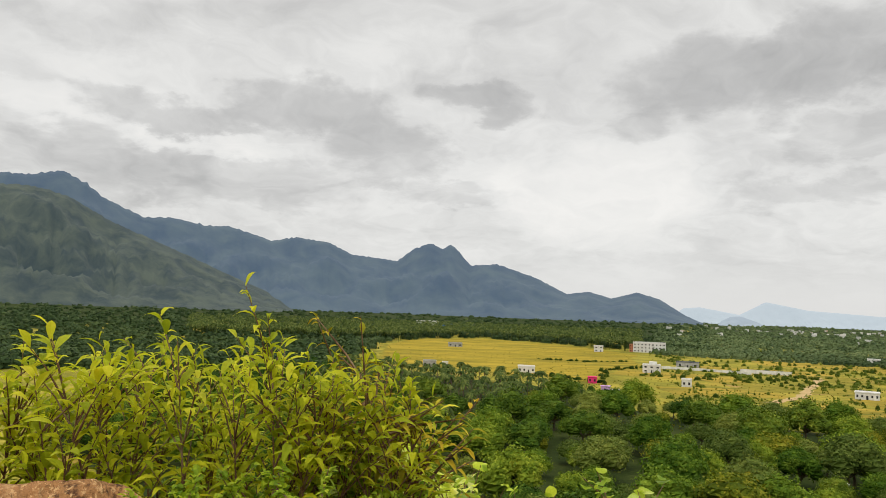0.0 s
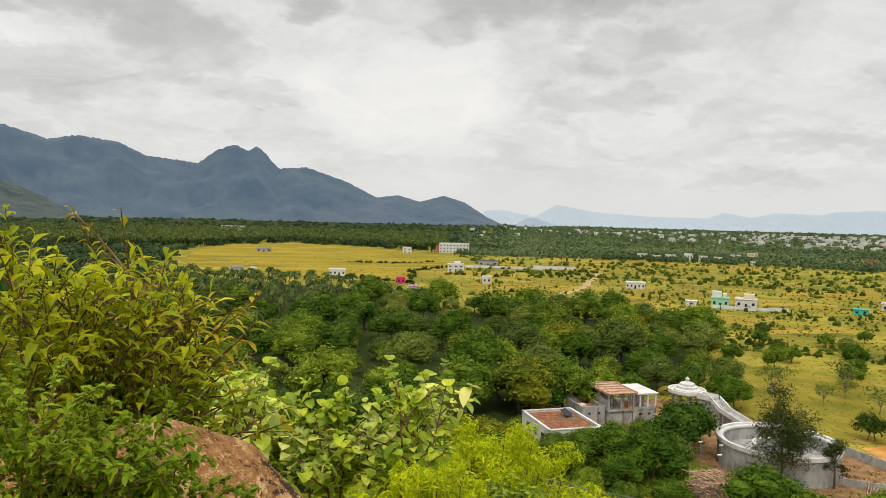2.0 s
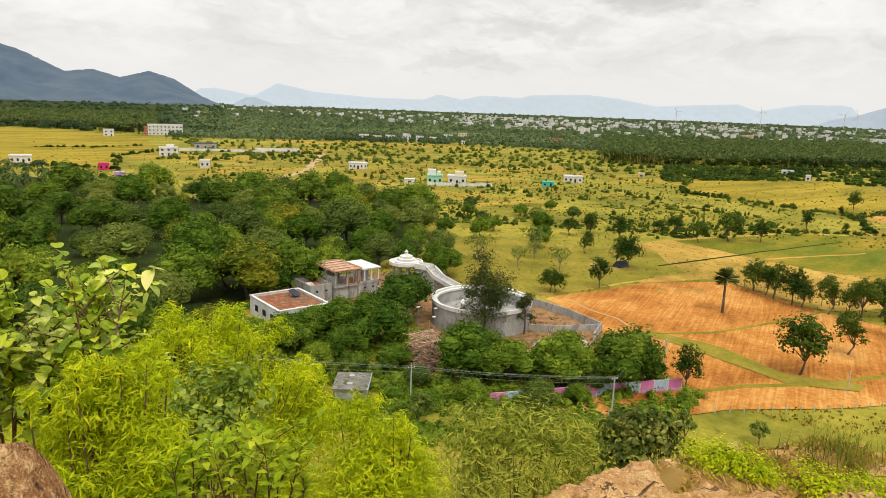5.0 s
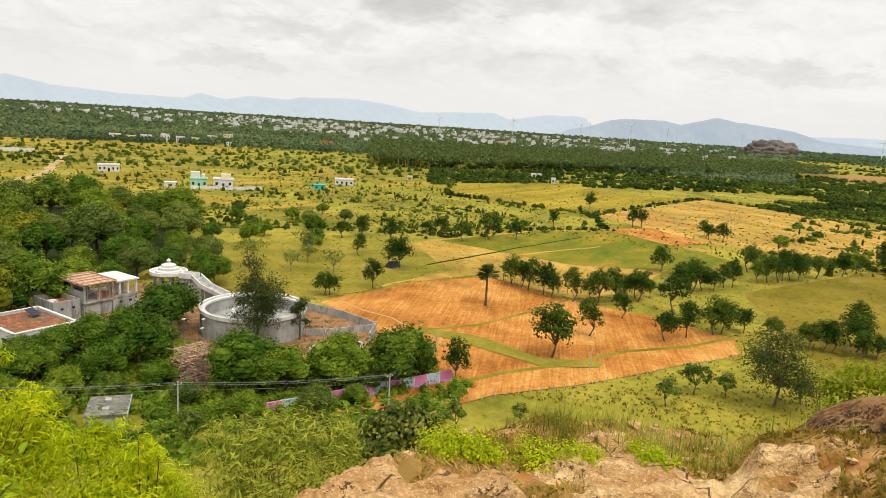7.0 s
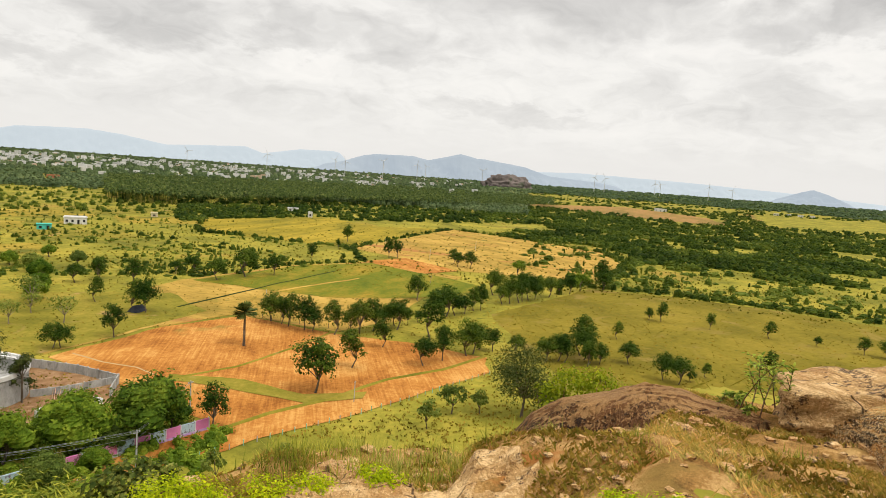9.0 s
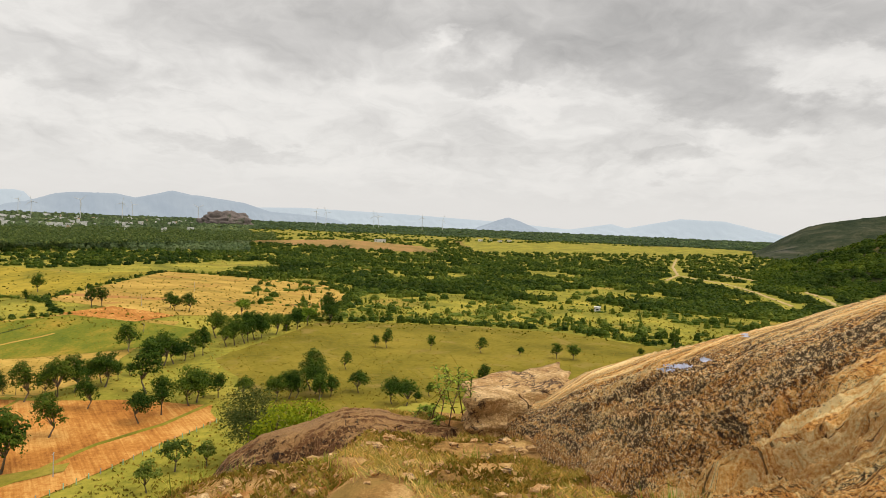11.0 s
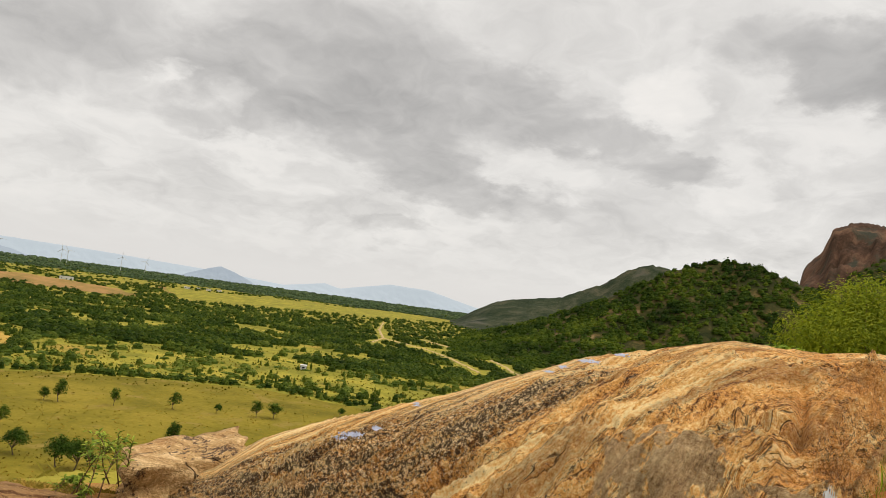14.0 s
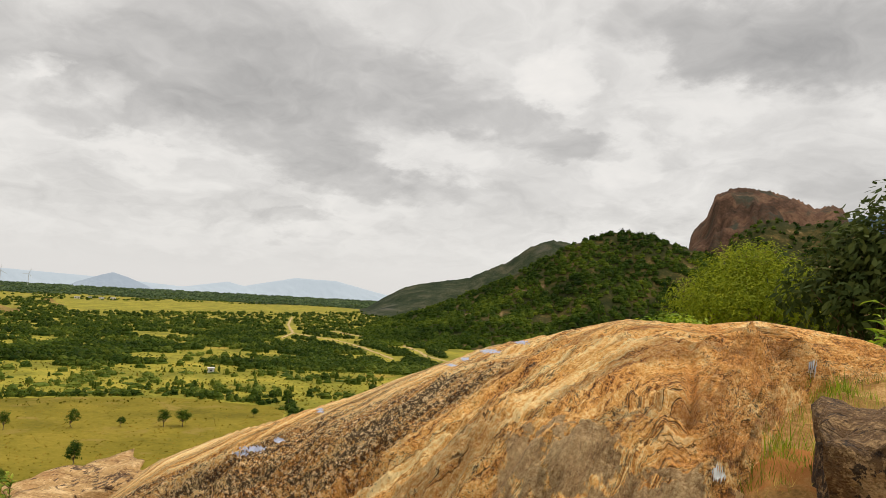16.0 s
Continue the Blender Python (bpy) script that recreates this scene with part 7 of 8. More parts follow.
def polar_rock(name, table, origin, back, drop, material, label, na=240, nf=120, nb=30, bumpy=0.035, seed=1, band=0.5, clip=-0.25, fine=1.0, sheets=0.0, swell=0.0, arch=None, lie=13.0, lumps=()):
    """A rock that rises from a foot to a crest, laid out round a point: rows of bearing, foot distance, foot height, crest distance, crest angle, roundness."""
    t = np.array(table, float)
    A = np.linspace(t[0, 0], t[-1, 0], na)
    rb, zb, rc, ec, k = (np.interp(A, t[:, 0], t[:, i])[:, None] for i in range(1, 6))
    zc = rc * np.tan(np.radians(ec))
    s = np.linspace(clip, 1, nf)[None, :]
    sp = np.clip(s, 0, 1)
    front = zb + (zc - zb) * (1 - (1 - sp) ** k) + np.minimum(s, 0) * 0.9
    q = np.linspace(0.03, 1, nb)[None, :]
    R = np.concatenate([rb + (rc - rb) * s, rc + back * q + 0 * rc], 1)
    Z = np.concatenate([front, zc - drop * q ** 1.6], 1)
    AA = np.radians(A)[:, None] + 0 * R
    x, y = origin[0] + R * np.sin(AA), origin[1] + R * np.cos(AA)
    arc = AA * 4.0
    layer = waves(arc * 0.6 + Z * 0.8, R * 1.3 - arc * 0.5, 1.5, seed, 5)
    steps = np.abs(waves(arc + R * 0.4, R * 2.2 - arc * 1.1, 1.2, seed + 3, 4))
    along = np.concatenate([s + 0 * rb, 1 + q + 0 * rb], 1)
    edge = np.clip(np.abs(along - 1) * 1.8, 0.12, 1)
    D = bumpy * (layer - band * steps) + swell * (0.35 - np.abs(waves(x * 0.8 + Z, y * 0.8, 2.1, seed + 21, 2))) * np.clip((AA - 2.1) * 4, 0.25, 1)
    rough = np.abs(waves(arc * 1.0 + R * 0.3, R * 1.7 - arc * 0.6, 0.34, seed + 8, 4))
    D = D - fine * 0.035 * np.clip(rough - 0.1, 0, 1) + fine * 0.008 * waves(x, y * 1.3, 0.13, seed + 9, 3)
    bearing = np.degrees(AA)
    if arch:
        bearing = arch - 0.72 * np.sqrt((bearing - arch) ** 2 + 9.0) + 0.28 * (bearing - arch)
    across = (bearing - lie * along) * 0.065 + 0.10 * waves(x, y, 1.7, seed + 11, 3)
    if sheets:
        strong = np.clip(0.55 + 0.9 * waves(x, y, 1.6, seed + 12, 2), 0, 1.4)
        for pace, weight, lip in ((3.1, 1.0, 0.09), (7.7, 0.5, 0.12), (17.0, 0.24, 0.2)):
            phase = across * pace + 0.25 * waves(x, y, 0.7, seed + 13, 3)
            saw = phase - np.floor(phase)
            D = D + sheets * weight * strong * (np.where(saw < 1 - lip, saw / (1 - lip), (1 - saw) / lip) - 0.8)
    for az0, s0, wide_az, wide_s, rise in lumps:
        D = D + rise * np.exp(-((np.degrees(AA) - az0) / wide_az) ** 2 - ((along - s0) / wide_s) ** 2)
    Z = Z + D * edge
    V = np.stack([x, y, EYE + origin[2] + Z], -1).reshape(-1, 3)
    m = nf + nb
    i, j = np.meshgrid(np.arange(na - 1), np.arange(m - 1), indexing="ij")
    F = np.stack([i * m + j, i * m + j + 1, (i + 1) * m + j + 1, (i + 1) * m + j], -1).reshape(-1, 4)[:, ::-1]
    me = mesh_of(name, V, F, material, True)
    uv = np.stack([R, across], -1).reshape(-1, 2)[F.ravel()]
    me.uv_layers.new(name="fold").data.foreach_set("uv", uv.astype(np.float32).ravel())
    spot = np.stack([np.degrees(AA) * 0.1, along], -1).reshape(-1, 2)[F.ravel()]
    me.uv_layers.new(name="place").data.foreach_set("uv", spot.astype(np.float32).ravel())
    tagged(part(name, me), label, "rock")
    return V.reshape(na, m, 3), A


SLAB_EYE = (0.66, -0.38, 0.055)
SLAB, SLAB_AZ = polar_rock("rock_slab", [
    (102.5, 5.6, -1.66, 5.75, -16.2, 1.4), (106.4, 4.6, -1.5, 5.3, -15.2, 1.4), (110.1, 3.9, -1.3, 5.1, -12.9, 1.5), (115.4, 3.3, -1.14, 4.8, -10.9, 1.6), (119.6, 3.0, -1.06, 4.6, -9.4, 1.7), (124.5, 2.7, -1.02, 4.6, -7.6, 1.9),
    (129.9, 2.2, -1.0, 4.5, -5.4, 1.9), (134.9, 1.75, -1.0, 4.5, -3.2, 1.9), (140.8, 1.4, -1.0, 4.6, -1.5, 1.9), (145.7, 1.3, -0.98, 4.6, -0.4, 1.9), (151.6, 1.5, -0.86, 4.7, -0.5, 1.9), (153.5, 2.0, -0.72, 4.7, -0.2, 1.8),
    (155.1, 2.5, -0.64, 4.7, 0.0, 1.8), (156.1, 2.8, -0.62, 4.75, -0.05, 1.8), (157.9, 3.4, -0.58, 4.8, -0.2, 1.8), (159.6, 3.9, -0.5, 4.9, -0.35, 1.8), (161.7, 4.4, -0.42, 4.9, -0.7, 1.8), (163.3, 4.75, -0.3, 5.0, -1.3, 2.0), (168, 4.8, -0.4, 5.0, -3.2, 2.0), (172, 4.9, -0.5, 5.2, -5.5, 2.0)],
    SLAB_EYE, 3.4, 1.5, M_SLAB, "huge weathered orange-tan rock slab with dark lichen", na=560, nf=280, nb=30, bumpy=0.04, seed=5, band=0.8, sheets=0.12, swell=0.18, arch=149.0, lie=35.0,
    lumps=((154.0, 0.53, 2.3, 0.10, 0.15), (150.7, 0.54, 0.4, 0.12, -0.09), (154.0, 0.40, 3.0, 0.03, -0.10), (148.0, 0.64, 5.0, 0.03, -0.06), (141.0, 0.38, 4.0, 0.05, 0.06), (139.0, 0.46, 4.0, 0.02, -0.05)))


polar_rock("ledge_rock", [(-60, 1.3, -1.9, 2.6, -36, 1.0), (-50, 1.3, -1.5, 2.6, -11.5, 1.3), (-40, 1.3, -1.5, 2.6, -10.8, 1.4), (-31.7, 1.35, -1.5, 2.5, -10.9, 1.4), (-28.2, 1.4, -1.5, 2.45, -11.0, 1.4), (-26, 1.4, -1.5, 2.45, -11.9, 1.3), (-22.4, 1.5, -1.5, 2.45, -14.6, 1.2),
           (-19.5, 1.6, -1.5, 2.5, -17.2, 1.2), (-15, 1.6, -1.5, 2.6, -17.6, 1.2), (-10, 1.6, -1.5, 2.75, -16.2, 1.2), (-6, 1.6, -1.5, 2.8, -15.2, 1.2), (-3.4, 1.6, -1.5, 2.8, -16.2, 1.2), (1.0, 1.6, -1.6, 2.75, -17.9, 1.1), (3.3, 1.6, -1.7, 2.7, -20.6, 1.1),
           (6.2, 1.6, -1.7, 2.6, -23.4, 1.1), (8.8, 1.6, -1.7, 2.5, -26.0, 1.1), (11.3, 1.6, -1.75, 2.6, -26.2, 1.1), (12.6, 1.6, -1.75, 2.6, -27.6, 1.1), (16, 1.7, -1.85, 2.6, -34, 1.1), (20, 1.8, -1.9, 2.6, -39, 1.0)],
           (0.15, 0.66, 0.0), 1.5, 3.6, M_LEDGE, "rough brown granite ledge sloping down beside the shrubs", na=260, nf=130, nb=30, bumpy=0.08, seed=12, band=0.8, sheets=0.09, fine=1.6, lie=25.0)

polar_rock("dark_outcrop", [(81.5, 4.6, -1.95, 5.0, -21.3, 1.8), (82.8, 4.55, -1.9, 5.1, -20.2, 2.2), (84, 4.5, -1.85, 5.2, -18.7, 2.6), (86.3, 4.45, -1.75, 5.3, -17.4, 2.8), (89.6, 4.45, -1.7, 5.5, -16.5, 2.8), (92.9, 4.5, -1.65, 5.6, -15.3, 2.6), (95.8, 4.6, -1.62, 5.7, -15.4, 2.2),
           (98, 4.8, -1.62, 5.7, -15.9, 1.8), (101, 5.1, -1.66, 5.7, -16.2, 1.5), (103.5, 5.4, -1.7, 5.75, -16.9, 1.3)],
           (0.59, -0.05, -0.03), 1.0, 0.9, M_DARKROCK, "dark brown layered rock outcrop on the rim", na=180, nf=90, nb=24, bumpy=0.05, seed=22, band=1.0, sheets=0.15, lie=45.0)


SHEETS = [((64, 87), (2.0, 4.9), 31, 1.8, -1.25), ((45, 68.5), (1.9, 4.5), 34, 1.6, -1.05)]


def sheet_rise(x, y, az, r, seed, size, level):
    """How far a flat rock stands out of the soil: below 0 it is covered."""
    A, R = np.degrees(np.arctan2(x, y)), np.hypot(x, y)
    u, v = np.clip((A - az[0]) / (az[1] - az[0]), 0, 1), np.clip((R - r[0]) / (r[1] - r[0]), 0, 1)
    u = u + 0.13 * waves(x, y, 1.1, seed + 4, 3) * (1 - np.abs(2 * u - 1))
    rim = np.clip(np.minimum(np.minimum(u, 1 - u) * 4 - 0.12 + 0.5 * waves(x, y, 0.8, seed + 5, 3), np.minimum(v, 1 - v) * 5), 0, 1)
    return (waves(x, y, size, seed, 3) - level) * 1.3 - (1 - rim) * 1.9


def rock_sheet(name, spec, material, label, rise=0.16):
    """Flat rock that shows through the soil where it stands higher, with broken layered edges."""
    (az, r, seed, size, level), na, nr = spec, 260, 180
    A, R = np.meshgrid(np.radians(np.linspace(*az, na)), np.linspace(*r, nr), indexing="ij")
    x, y = R * np.sin(A), R * np.cos(A)
    h = sheet_rise(x, y, *spec)
    bed = h + 0.25 * waves(x * 1.5, y * 0.7, 0.9, seed + 7, 3)
    plate = np.clip(h * 3.0, -0.6, 1.0) + 0.30 * np.floor(np.clip(bed, 0, 2.0) * 1.6)
    z = ground_z(x, y) + rise * 0.55 * plate + 0.022 * waves(x, y * 1.4, 0.4, seed + 1, 4) - 0.05 * np.abs(waves(x * 1.2, y, 0.7, seed + 2, 3)) + 0.02
    V = np.stack([x, y, z], -1).reshape(-1, 3)
    i, j = np.meshgrid(np.arange(na - 1), np.arange(nr - 1), indexing="ij")
    F = np.stack([i * nr + j, i * nr + j + 1, (i + 1) * nr + j + 1, (i + 1) * nr + j], -1).reshape(-1, 4)[:, ::-1]
    tagged(part(name, mesh_of(name, V, F, material, True)), label, "rock")


rock_sheet("flat_outcrop", SHEETS[0], M_PALEROCK, "flat pinkish-tan rock sheet flush with the terrace", 0.08)
rock_sheet("flat_outcrop", SHEETS[1], M_PALEROCK, "flat cracked tan rock sheet on the terrace rim", 0.075)


def boulder(name, m, size, seed, material, label, cuts=3, rough=0.14, square=0.5):
    bm = bmesh.new()
    bmesh.ops.create_cube(bm, size=2.0)
    bmesh.ops.subdivide_edges(bm, edges=bm.edges[:], cuts=9, use_grid_fill=True)
    off = Vector((seed * 3.7, seed * 1.3, 0))
    for v in bm.verts:
        p = v.co.copy()
        p = p.lerp(p.normalized() * 1.25, square)
        q = 1 + rough * noise.noise(p * 1.1 + off) + rough * 0.5 * noise.noise(p * 2.7 + off) + rough * 0.25 * noise.noise(p * 7.0 + off)
        v.co = Vector((p.x * size[0], p.y * size[1], p.z * size[2])) * q
    ob = tagged(part(name, bm, material, smooth=True), label, "rock")
    ob.matrix_world = m
    return ob


P = Vector((0.6, -0.14, EYE - 0.03)) + north(106.6, 5.9, 5.9 * math.tan(radians(-14.6)))
boulder("boulder", Matrix.Translation(P) @ Matrix.Rotation(radians(-100), 4, "Z") @ Matrix.Rotation(radians(-13), 4, "Y"), (0.44, 0.40, 0.2), 4, M_PALEROCK, "squared pale tan boulder leaning beside the big slab", square=0.1, rough=0.24)
P = Vector((0.67, -0.42, EYE + 0.06)) + north(164.6, 2.5, -0.60)
boulder("boulder", Matrix.Translation(P) @ Matrix.Rotation(radians(-158), 4, "Z"), (0.24, 0.45, 0.32), 7, M_BOULDER, "dark brown boulder beside the grass", square=0.25, rough=0.3)

def gully_z(x, y):
    """Height of the strip of soil that climbs between the slab's far end and the boulder."""
    dx, dy = np.asarray(x, float) - SLAB_EYE[0], np.asarray(y, float) - SLAB_EYE[1]
    az, r = np.degrees(np.arctan2(dx, dy)) % 360, np.hypot(dx, dy)
    z = -0.62 + 0.125 * (r - 2) - 0.03 * np.maximum(156 - az, 0) - 0.06 * np.maximum(az - 168, 0) - 0.9 * np.maximum(1.9 - r, 0) - 0.35 * np.maximum(r - 5.1, 0)
    return EYE + SLAB_EYE[2] + z + 0.03 * waves(dx, dy, 0.5, 61, 4)


def gully_spot(az, r):
    return SLAB_EYE[0] + r * np.sin(np.radians(az)), SLAB_EYE[1] + r * np.cos(np.radians(az))


A, R = np.meshgrid(np.linspace(149, 180, 120), np.linspace(1.3, 6.2, 170), indexing="ij")
x, y = gully_spot(A, R)
i, j = np.meshgrid(np.arange(119), np.arange(169), indexing="ij")
F = np.stack([i * 170 + j, i * 170 + j + 1, (i + 1) * 170 + j + 1, (i + 1) * 170 + j], -1).reshape(-1, 4)[:, ::-1]
structure("gully_soil", mesh_of("gully_soil", np.stack([x, y, gully_z(x, y)], -1).reshape(-1, 3), F, M_SOIL, True), "stony brown soil in the gully between slab and boulder", "ground")

# soil of the terrace, over which the grass grows
na2, nr2 = 420, 90
A = np.radians(np.linspace(-180, 180, na2))[:, None]
q = np.linspace(0, 1, nr2)[None, :]
rim2 = np.interp(np.degrees(A), *zip(*RIM)) * 1.08
R = 0.02 + (np.minimum(rim2, 7.5) - 0.02) * q
x, y = R * np.sin(A), R * np.cos(A)
V = np.stack([x, y, ground_z(x, y) + 0.02 + 0.02 * waves(x, y, 0.5, 6, 3)], -1).reshape(-1, 3)
i, j = np.meshgrid(np.arange(na2 - 1), np.arange(nr2 - 1), indexing="ij")
F = np.stack([i * nr2 + j, i * nr2 + j + 1, (i + 1) * nr2 + j + 1, (i + 1) * nr2 + j], -1).reshape(-1, 4)[:, ::-1]
structure("terrace_soil", mesh_of("terrace_soil", V, F, M_SOIL, True), "stony tan soil of the hilltop terrace with moss", "ground")


def blades(base, ahead, length, width, profile=(0.25, 1.0, 0.75, 0.0), fold=0.25, droop=0.5, roll=None):
    """Leaves with a folded midrib, drooping towards the tip: arrays of bases and directions."""
    base, ahead = np.asarray(base, float), np.asarray(ahead, float)
    n = len(base)
    ahead = ahead / (np.linalg.norm(ahead, axis=1, keepdims=True) + 1e-9)
    side = np.cross(ahead, np.array([0.02, 0.01, 1.0]))
    side /= np.linalg.norm(side, axis=1, keepdims=True) + 1e-9
    over = np.cross(side, ahead)
    if roll is not None:
        c, s = np.cos(roll)[:, None], np.sin(roll)[:, None]
        side, over = side * c + over * s, over * c - side * s
    L, W = np.reshape(length, (-1, 1)) * np.ones((n, 1)), np.reshape(width, (-1, 1)) * np.ones((n, 1))
    droop = np.reshape(droop, (-1, 1)) * np.ones((n, 1))
    rows, k = [], len(profile)
    for q, w in enumerate(profile):
        t = q / (k - 1)
        mid = base + ahead * L * t - np.array([0, 0, 1.0]) * L * droop * t * t
        rows += [mid - side * W * w * 0.5 + over * W * w * fold, mid, mid + side * W * w * 0.5 + over * W * w * fold]
    V = np.stack(rows, 1).reshape(-1, 3)
    F = []
    for q in range(k - 1):
        a = q * 3
        F += [(a, a + 1, a + 4, a + 3), (a + 1, a + 2, a + 5, a + 4)]
    F = (np.array(F)[None] + (np.arange(n) * k * 3)[:, None, None]).reshape(-1, 4)
    return V, F


def shrub(name, eye, stems, seed, leaf, wide, material, bark, label, nodes=26, branch=4, spread=0.35, profile=(0.2, 1.0, 0.7, 0.0), droop=0.55, girth=0.011, category="shrub", bare=0.3, up=0.5, fold=0.2, cluster=1, rise=0.0):
    """A bush of stems, each (bearing, foot distance, foot height, tip bearing, tip distance, tip angle), seen from the eye."""
    rng = np.random.RandomState(seed)
    wood, base, ahead = [], [], []
    for az0, r0, z0, az1, r1, el1 in stems:
        a = Vector(eye) + north(az0, r0, z0)
        b = Vector(eye) + north(az1, r1, r1 * math.tan(radians(el1)))
        bow = Vector((rng.uniform(-1, 1), rng.uniform(-1, 1), 0)) * (b - a).length * 0.08
        path = [a, a.lerp(b, 0.35) + bow, a.lerp(b, 0.7) + bow, b]
        wood.append(tube(path, [girth * 1.6, girth * 1.2, girth * 0.8, girth * 0.3], 5))
        runs = [(path, (b - a).length, bare)]
        for k in range(branch):
            t = rng.uniform(bare + 0.05, 0.92)
            seg = min(int(t * 3), 2)
            p = path[seg].lerp(path[seg + 1], t * 3 - seg)
            d = Vector((rng.uniform(-1, 1), rng.uniform(-1, 1), rng.uniform(0.1, 1.0) + rise)).normalized() * (b - a).length * spread * rng.uniform(0.6, 1.1)
            sub = [p, p + d * 0.5 + Vector((0, 0, 0.02)), p + d]
            wood.append(tube(sub, [girth * 0.7, girth * 0.5, girth * 0.2], 4))
            runs.append((sub, d.length, 0.25))
        for path2, long, start in runs:
            n = max(4, int(nodes * long / (b - a).length))
            for k in range(n):
                t = start + (1 - start) * (k + rng.rand()) / n
                f = t * (len(path2) - 1)
                seg = min(int(f), len(path2) - 2)
                p = path2[seg].lerp(path2[seg + 1], f - seg)
                along = (path2[seg + 1] - path2[seg]).normalized()
                ang = k * 2.4 + rng.uniform(-0.5, 0.5)
                out = Vector((math.cos(ang), math.sin(ang), 0))
                base.append(p)
                ahead.append(out + along * up * (0.6 + t) + Vector((0, 0, rng.uniform(-0.2, 0.5))))
    n = len(base)
    size = rng.uniform(0.6, 1.25, n)
    if cluster > 1:
        base, ahead = base * cluster, ahead * cluster
        n = len(base)
        size = rng.uniform(0.55, 1.2, n)
        base = [Vector(p) + Vector(rng.normal(0, leaf * 0.22, 3)) for p in base]
        ahead = [Vector(a) + Vector(rng.normal(0, 0.7, 3)) for a in ahead]
    v, f = blades([tuple(p) for p in base], [tuple(p) for p in ahead], leaf * size, wide * size, profile, fold, droop * rng.uniform(0.5, 1.4, n), rng.uniform(-0.5, 0.5, n))
    foot = Vector(eye) + north(stems[0][0], stems[0][1], stems[0][2])
    top = empty_at(name, Matrix.Translation(foot), label, category)
    wv, wf = merge(wood)
    part("wood", mesh_of("wood", wv - np.array(foot), wf, bark, True), None, top)
    part("foliage", mesh_of("foliage", v - np.array(foot), f, material), None, top)
    return top


def fan(n, seed, az, r, z, tips):
    """Stems for a bush: feet spread over bearings, tips under a line of (bearing, angle)."""
    rng = np.random.RandomState(seed)
    out = []
    for k in range(n):
        a1 = az[0] + (az[1] - az[0]) * (k + rng.rand()) / n
        mid = (az[0] + az[1]) / 2
        a0 = mid + (a1 - mid) * 0.7 + rng.uniform(-2, 2)
        rr = rng.uniform(*r)
        el = np.interp(a1, *zip(*tips)) - abs(rng.normal(0, 0.12)) * 22 * rng.rand()
        out.append((a0, rr, z, a1, rr * rng.uniform(0.92, 1.08), el))
    return out


L_BRIGHT = leaves("leaf_bright", (0.27, 0.31, 0.010), (0.48, 0.51, 0.019), (0.72, 0.69, 0.07), vary=0.1, island=0.6, see=0.5, scale=1.2, rough=0.5)
L_RIM = leaves("leaf_rim", (0.13, 0.18, 0.008), (0.24, 0.29, 0.012), (0.42, 0.43, 0.025), vary=0.1, island=0.7, see=0.45, scale=1.2)
L_FRESH = leaves("leaf_fresh", (0.12, 0.20, 0.010), (0.25, 0.35, 0.018), (0.44, 0.52, 0.05), vary=0.1, island=0.7, see=0.5, scale=2.0, rough=0.45)
L_HEART = leaves("leaf_heart", (0.26, 0.38, 0.02), (0.46, 0.57, 0.05), (0.80, 0.81, 0.32), vary=0.1, island=0.9, see=0.5, scale=1.5, rough=0.4)
L_FEATHER = leaves("leaf_feather", (0.27, 0.35, 0.006), (0.47, 0.55, 0.012), (0.66, 0.68, 0.03), vary=0.1, island=0.7, see=0.5, scale=0.8)
L_GREY = leaves("leaf_grey_green", (0.11, 0.17, 0.02), (0.22, 0.30, 0.035), (0.44, 0.49, 0.11), vary=0.1, island=0.9, see=0.3, scale=2.0)
L_WISP = leaves("leaf_wispy", (0.14, 0.17, 0.015), (0.26, 0.29, 0.03), (0.40, 0.41, 0.06), vary=0.1, island=0.8, see=0.3, scale=1.0)
L_DARKBUSH = leaves("leaf_dark_bush", (0.025, 0.045, 0.008), (0.085, 0.11, 0.016), (0.40, 0.40, 0.09), vary=0.1, island=1.0, see=0.25, scale=2.0)
L_RUST = leaves("leaf_rusty", (0.22, 0.17, 0.012), (0.40, 0.33, 0.02), (0.52, 0.44, 0.04), vary=0.1, island=0.8, see=0.35, scale=1.5)
M_TWIG = surface("twig", [(0.07, 0.035, 0.02), (0.16, 0.09, 0.05), (0.26, 0.19, 0.12)], 6.0, bump=0.2)
LEFT_EYE = (0.15, 0.66, EYE)

shrub("tall_shrub", LEFT_EYE, fan(44, 3, (-37, -3.2), (2.9, 3.7), -1.9, [(-37, -4.6), (-32, -4.0), (-30, -3.2), (-27.5, -4.4), (-23.5, -1.4), (-20, -4.0), (-15.5, -1.2), (-13, -4.4), (-10.5, -4.2), (-8, -5.8), (-4.7, -3.8), (-3.4, -7), (-2.4, -10)]), 5, 0.115, 0.030,
      L_BRIGHT, M_TWIG, "tall yellow-green shrub with long pointed leaves", nodes=44, branch=13, spread=0.21, droop=0.55, bare=0.2, girth=0.006, rise=0.6, up=0.9, profile=(0.15, 0.75, 1.0, 0.6, 0.0))
shrub("tall_shrub", LEFT_EYE, fan(9, 4, (-11, -2), (3.2, 3.8), -2.0, [(-12, -4), (-7, -3.5), (-2, -8.5)]), 6, 0.10, 0.027, L_RUST, M_TWIG, "yellowing shrub with rust-tinged pointed leaves", nodes=24, branch=8, spread=0.32, bare=0.35)
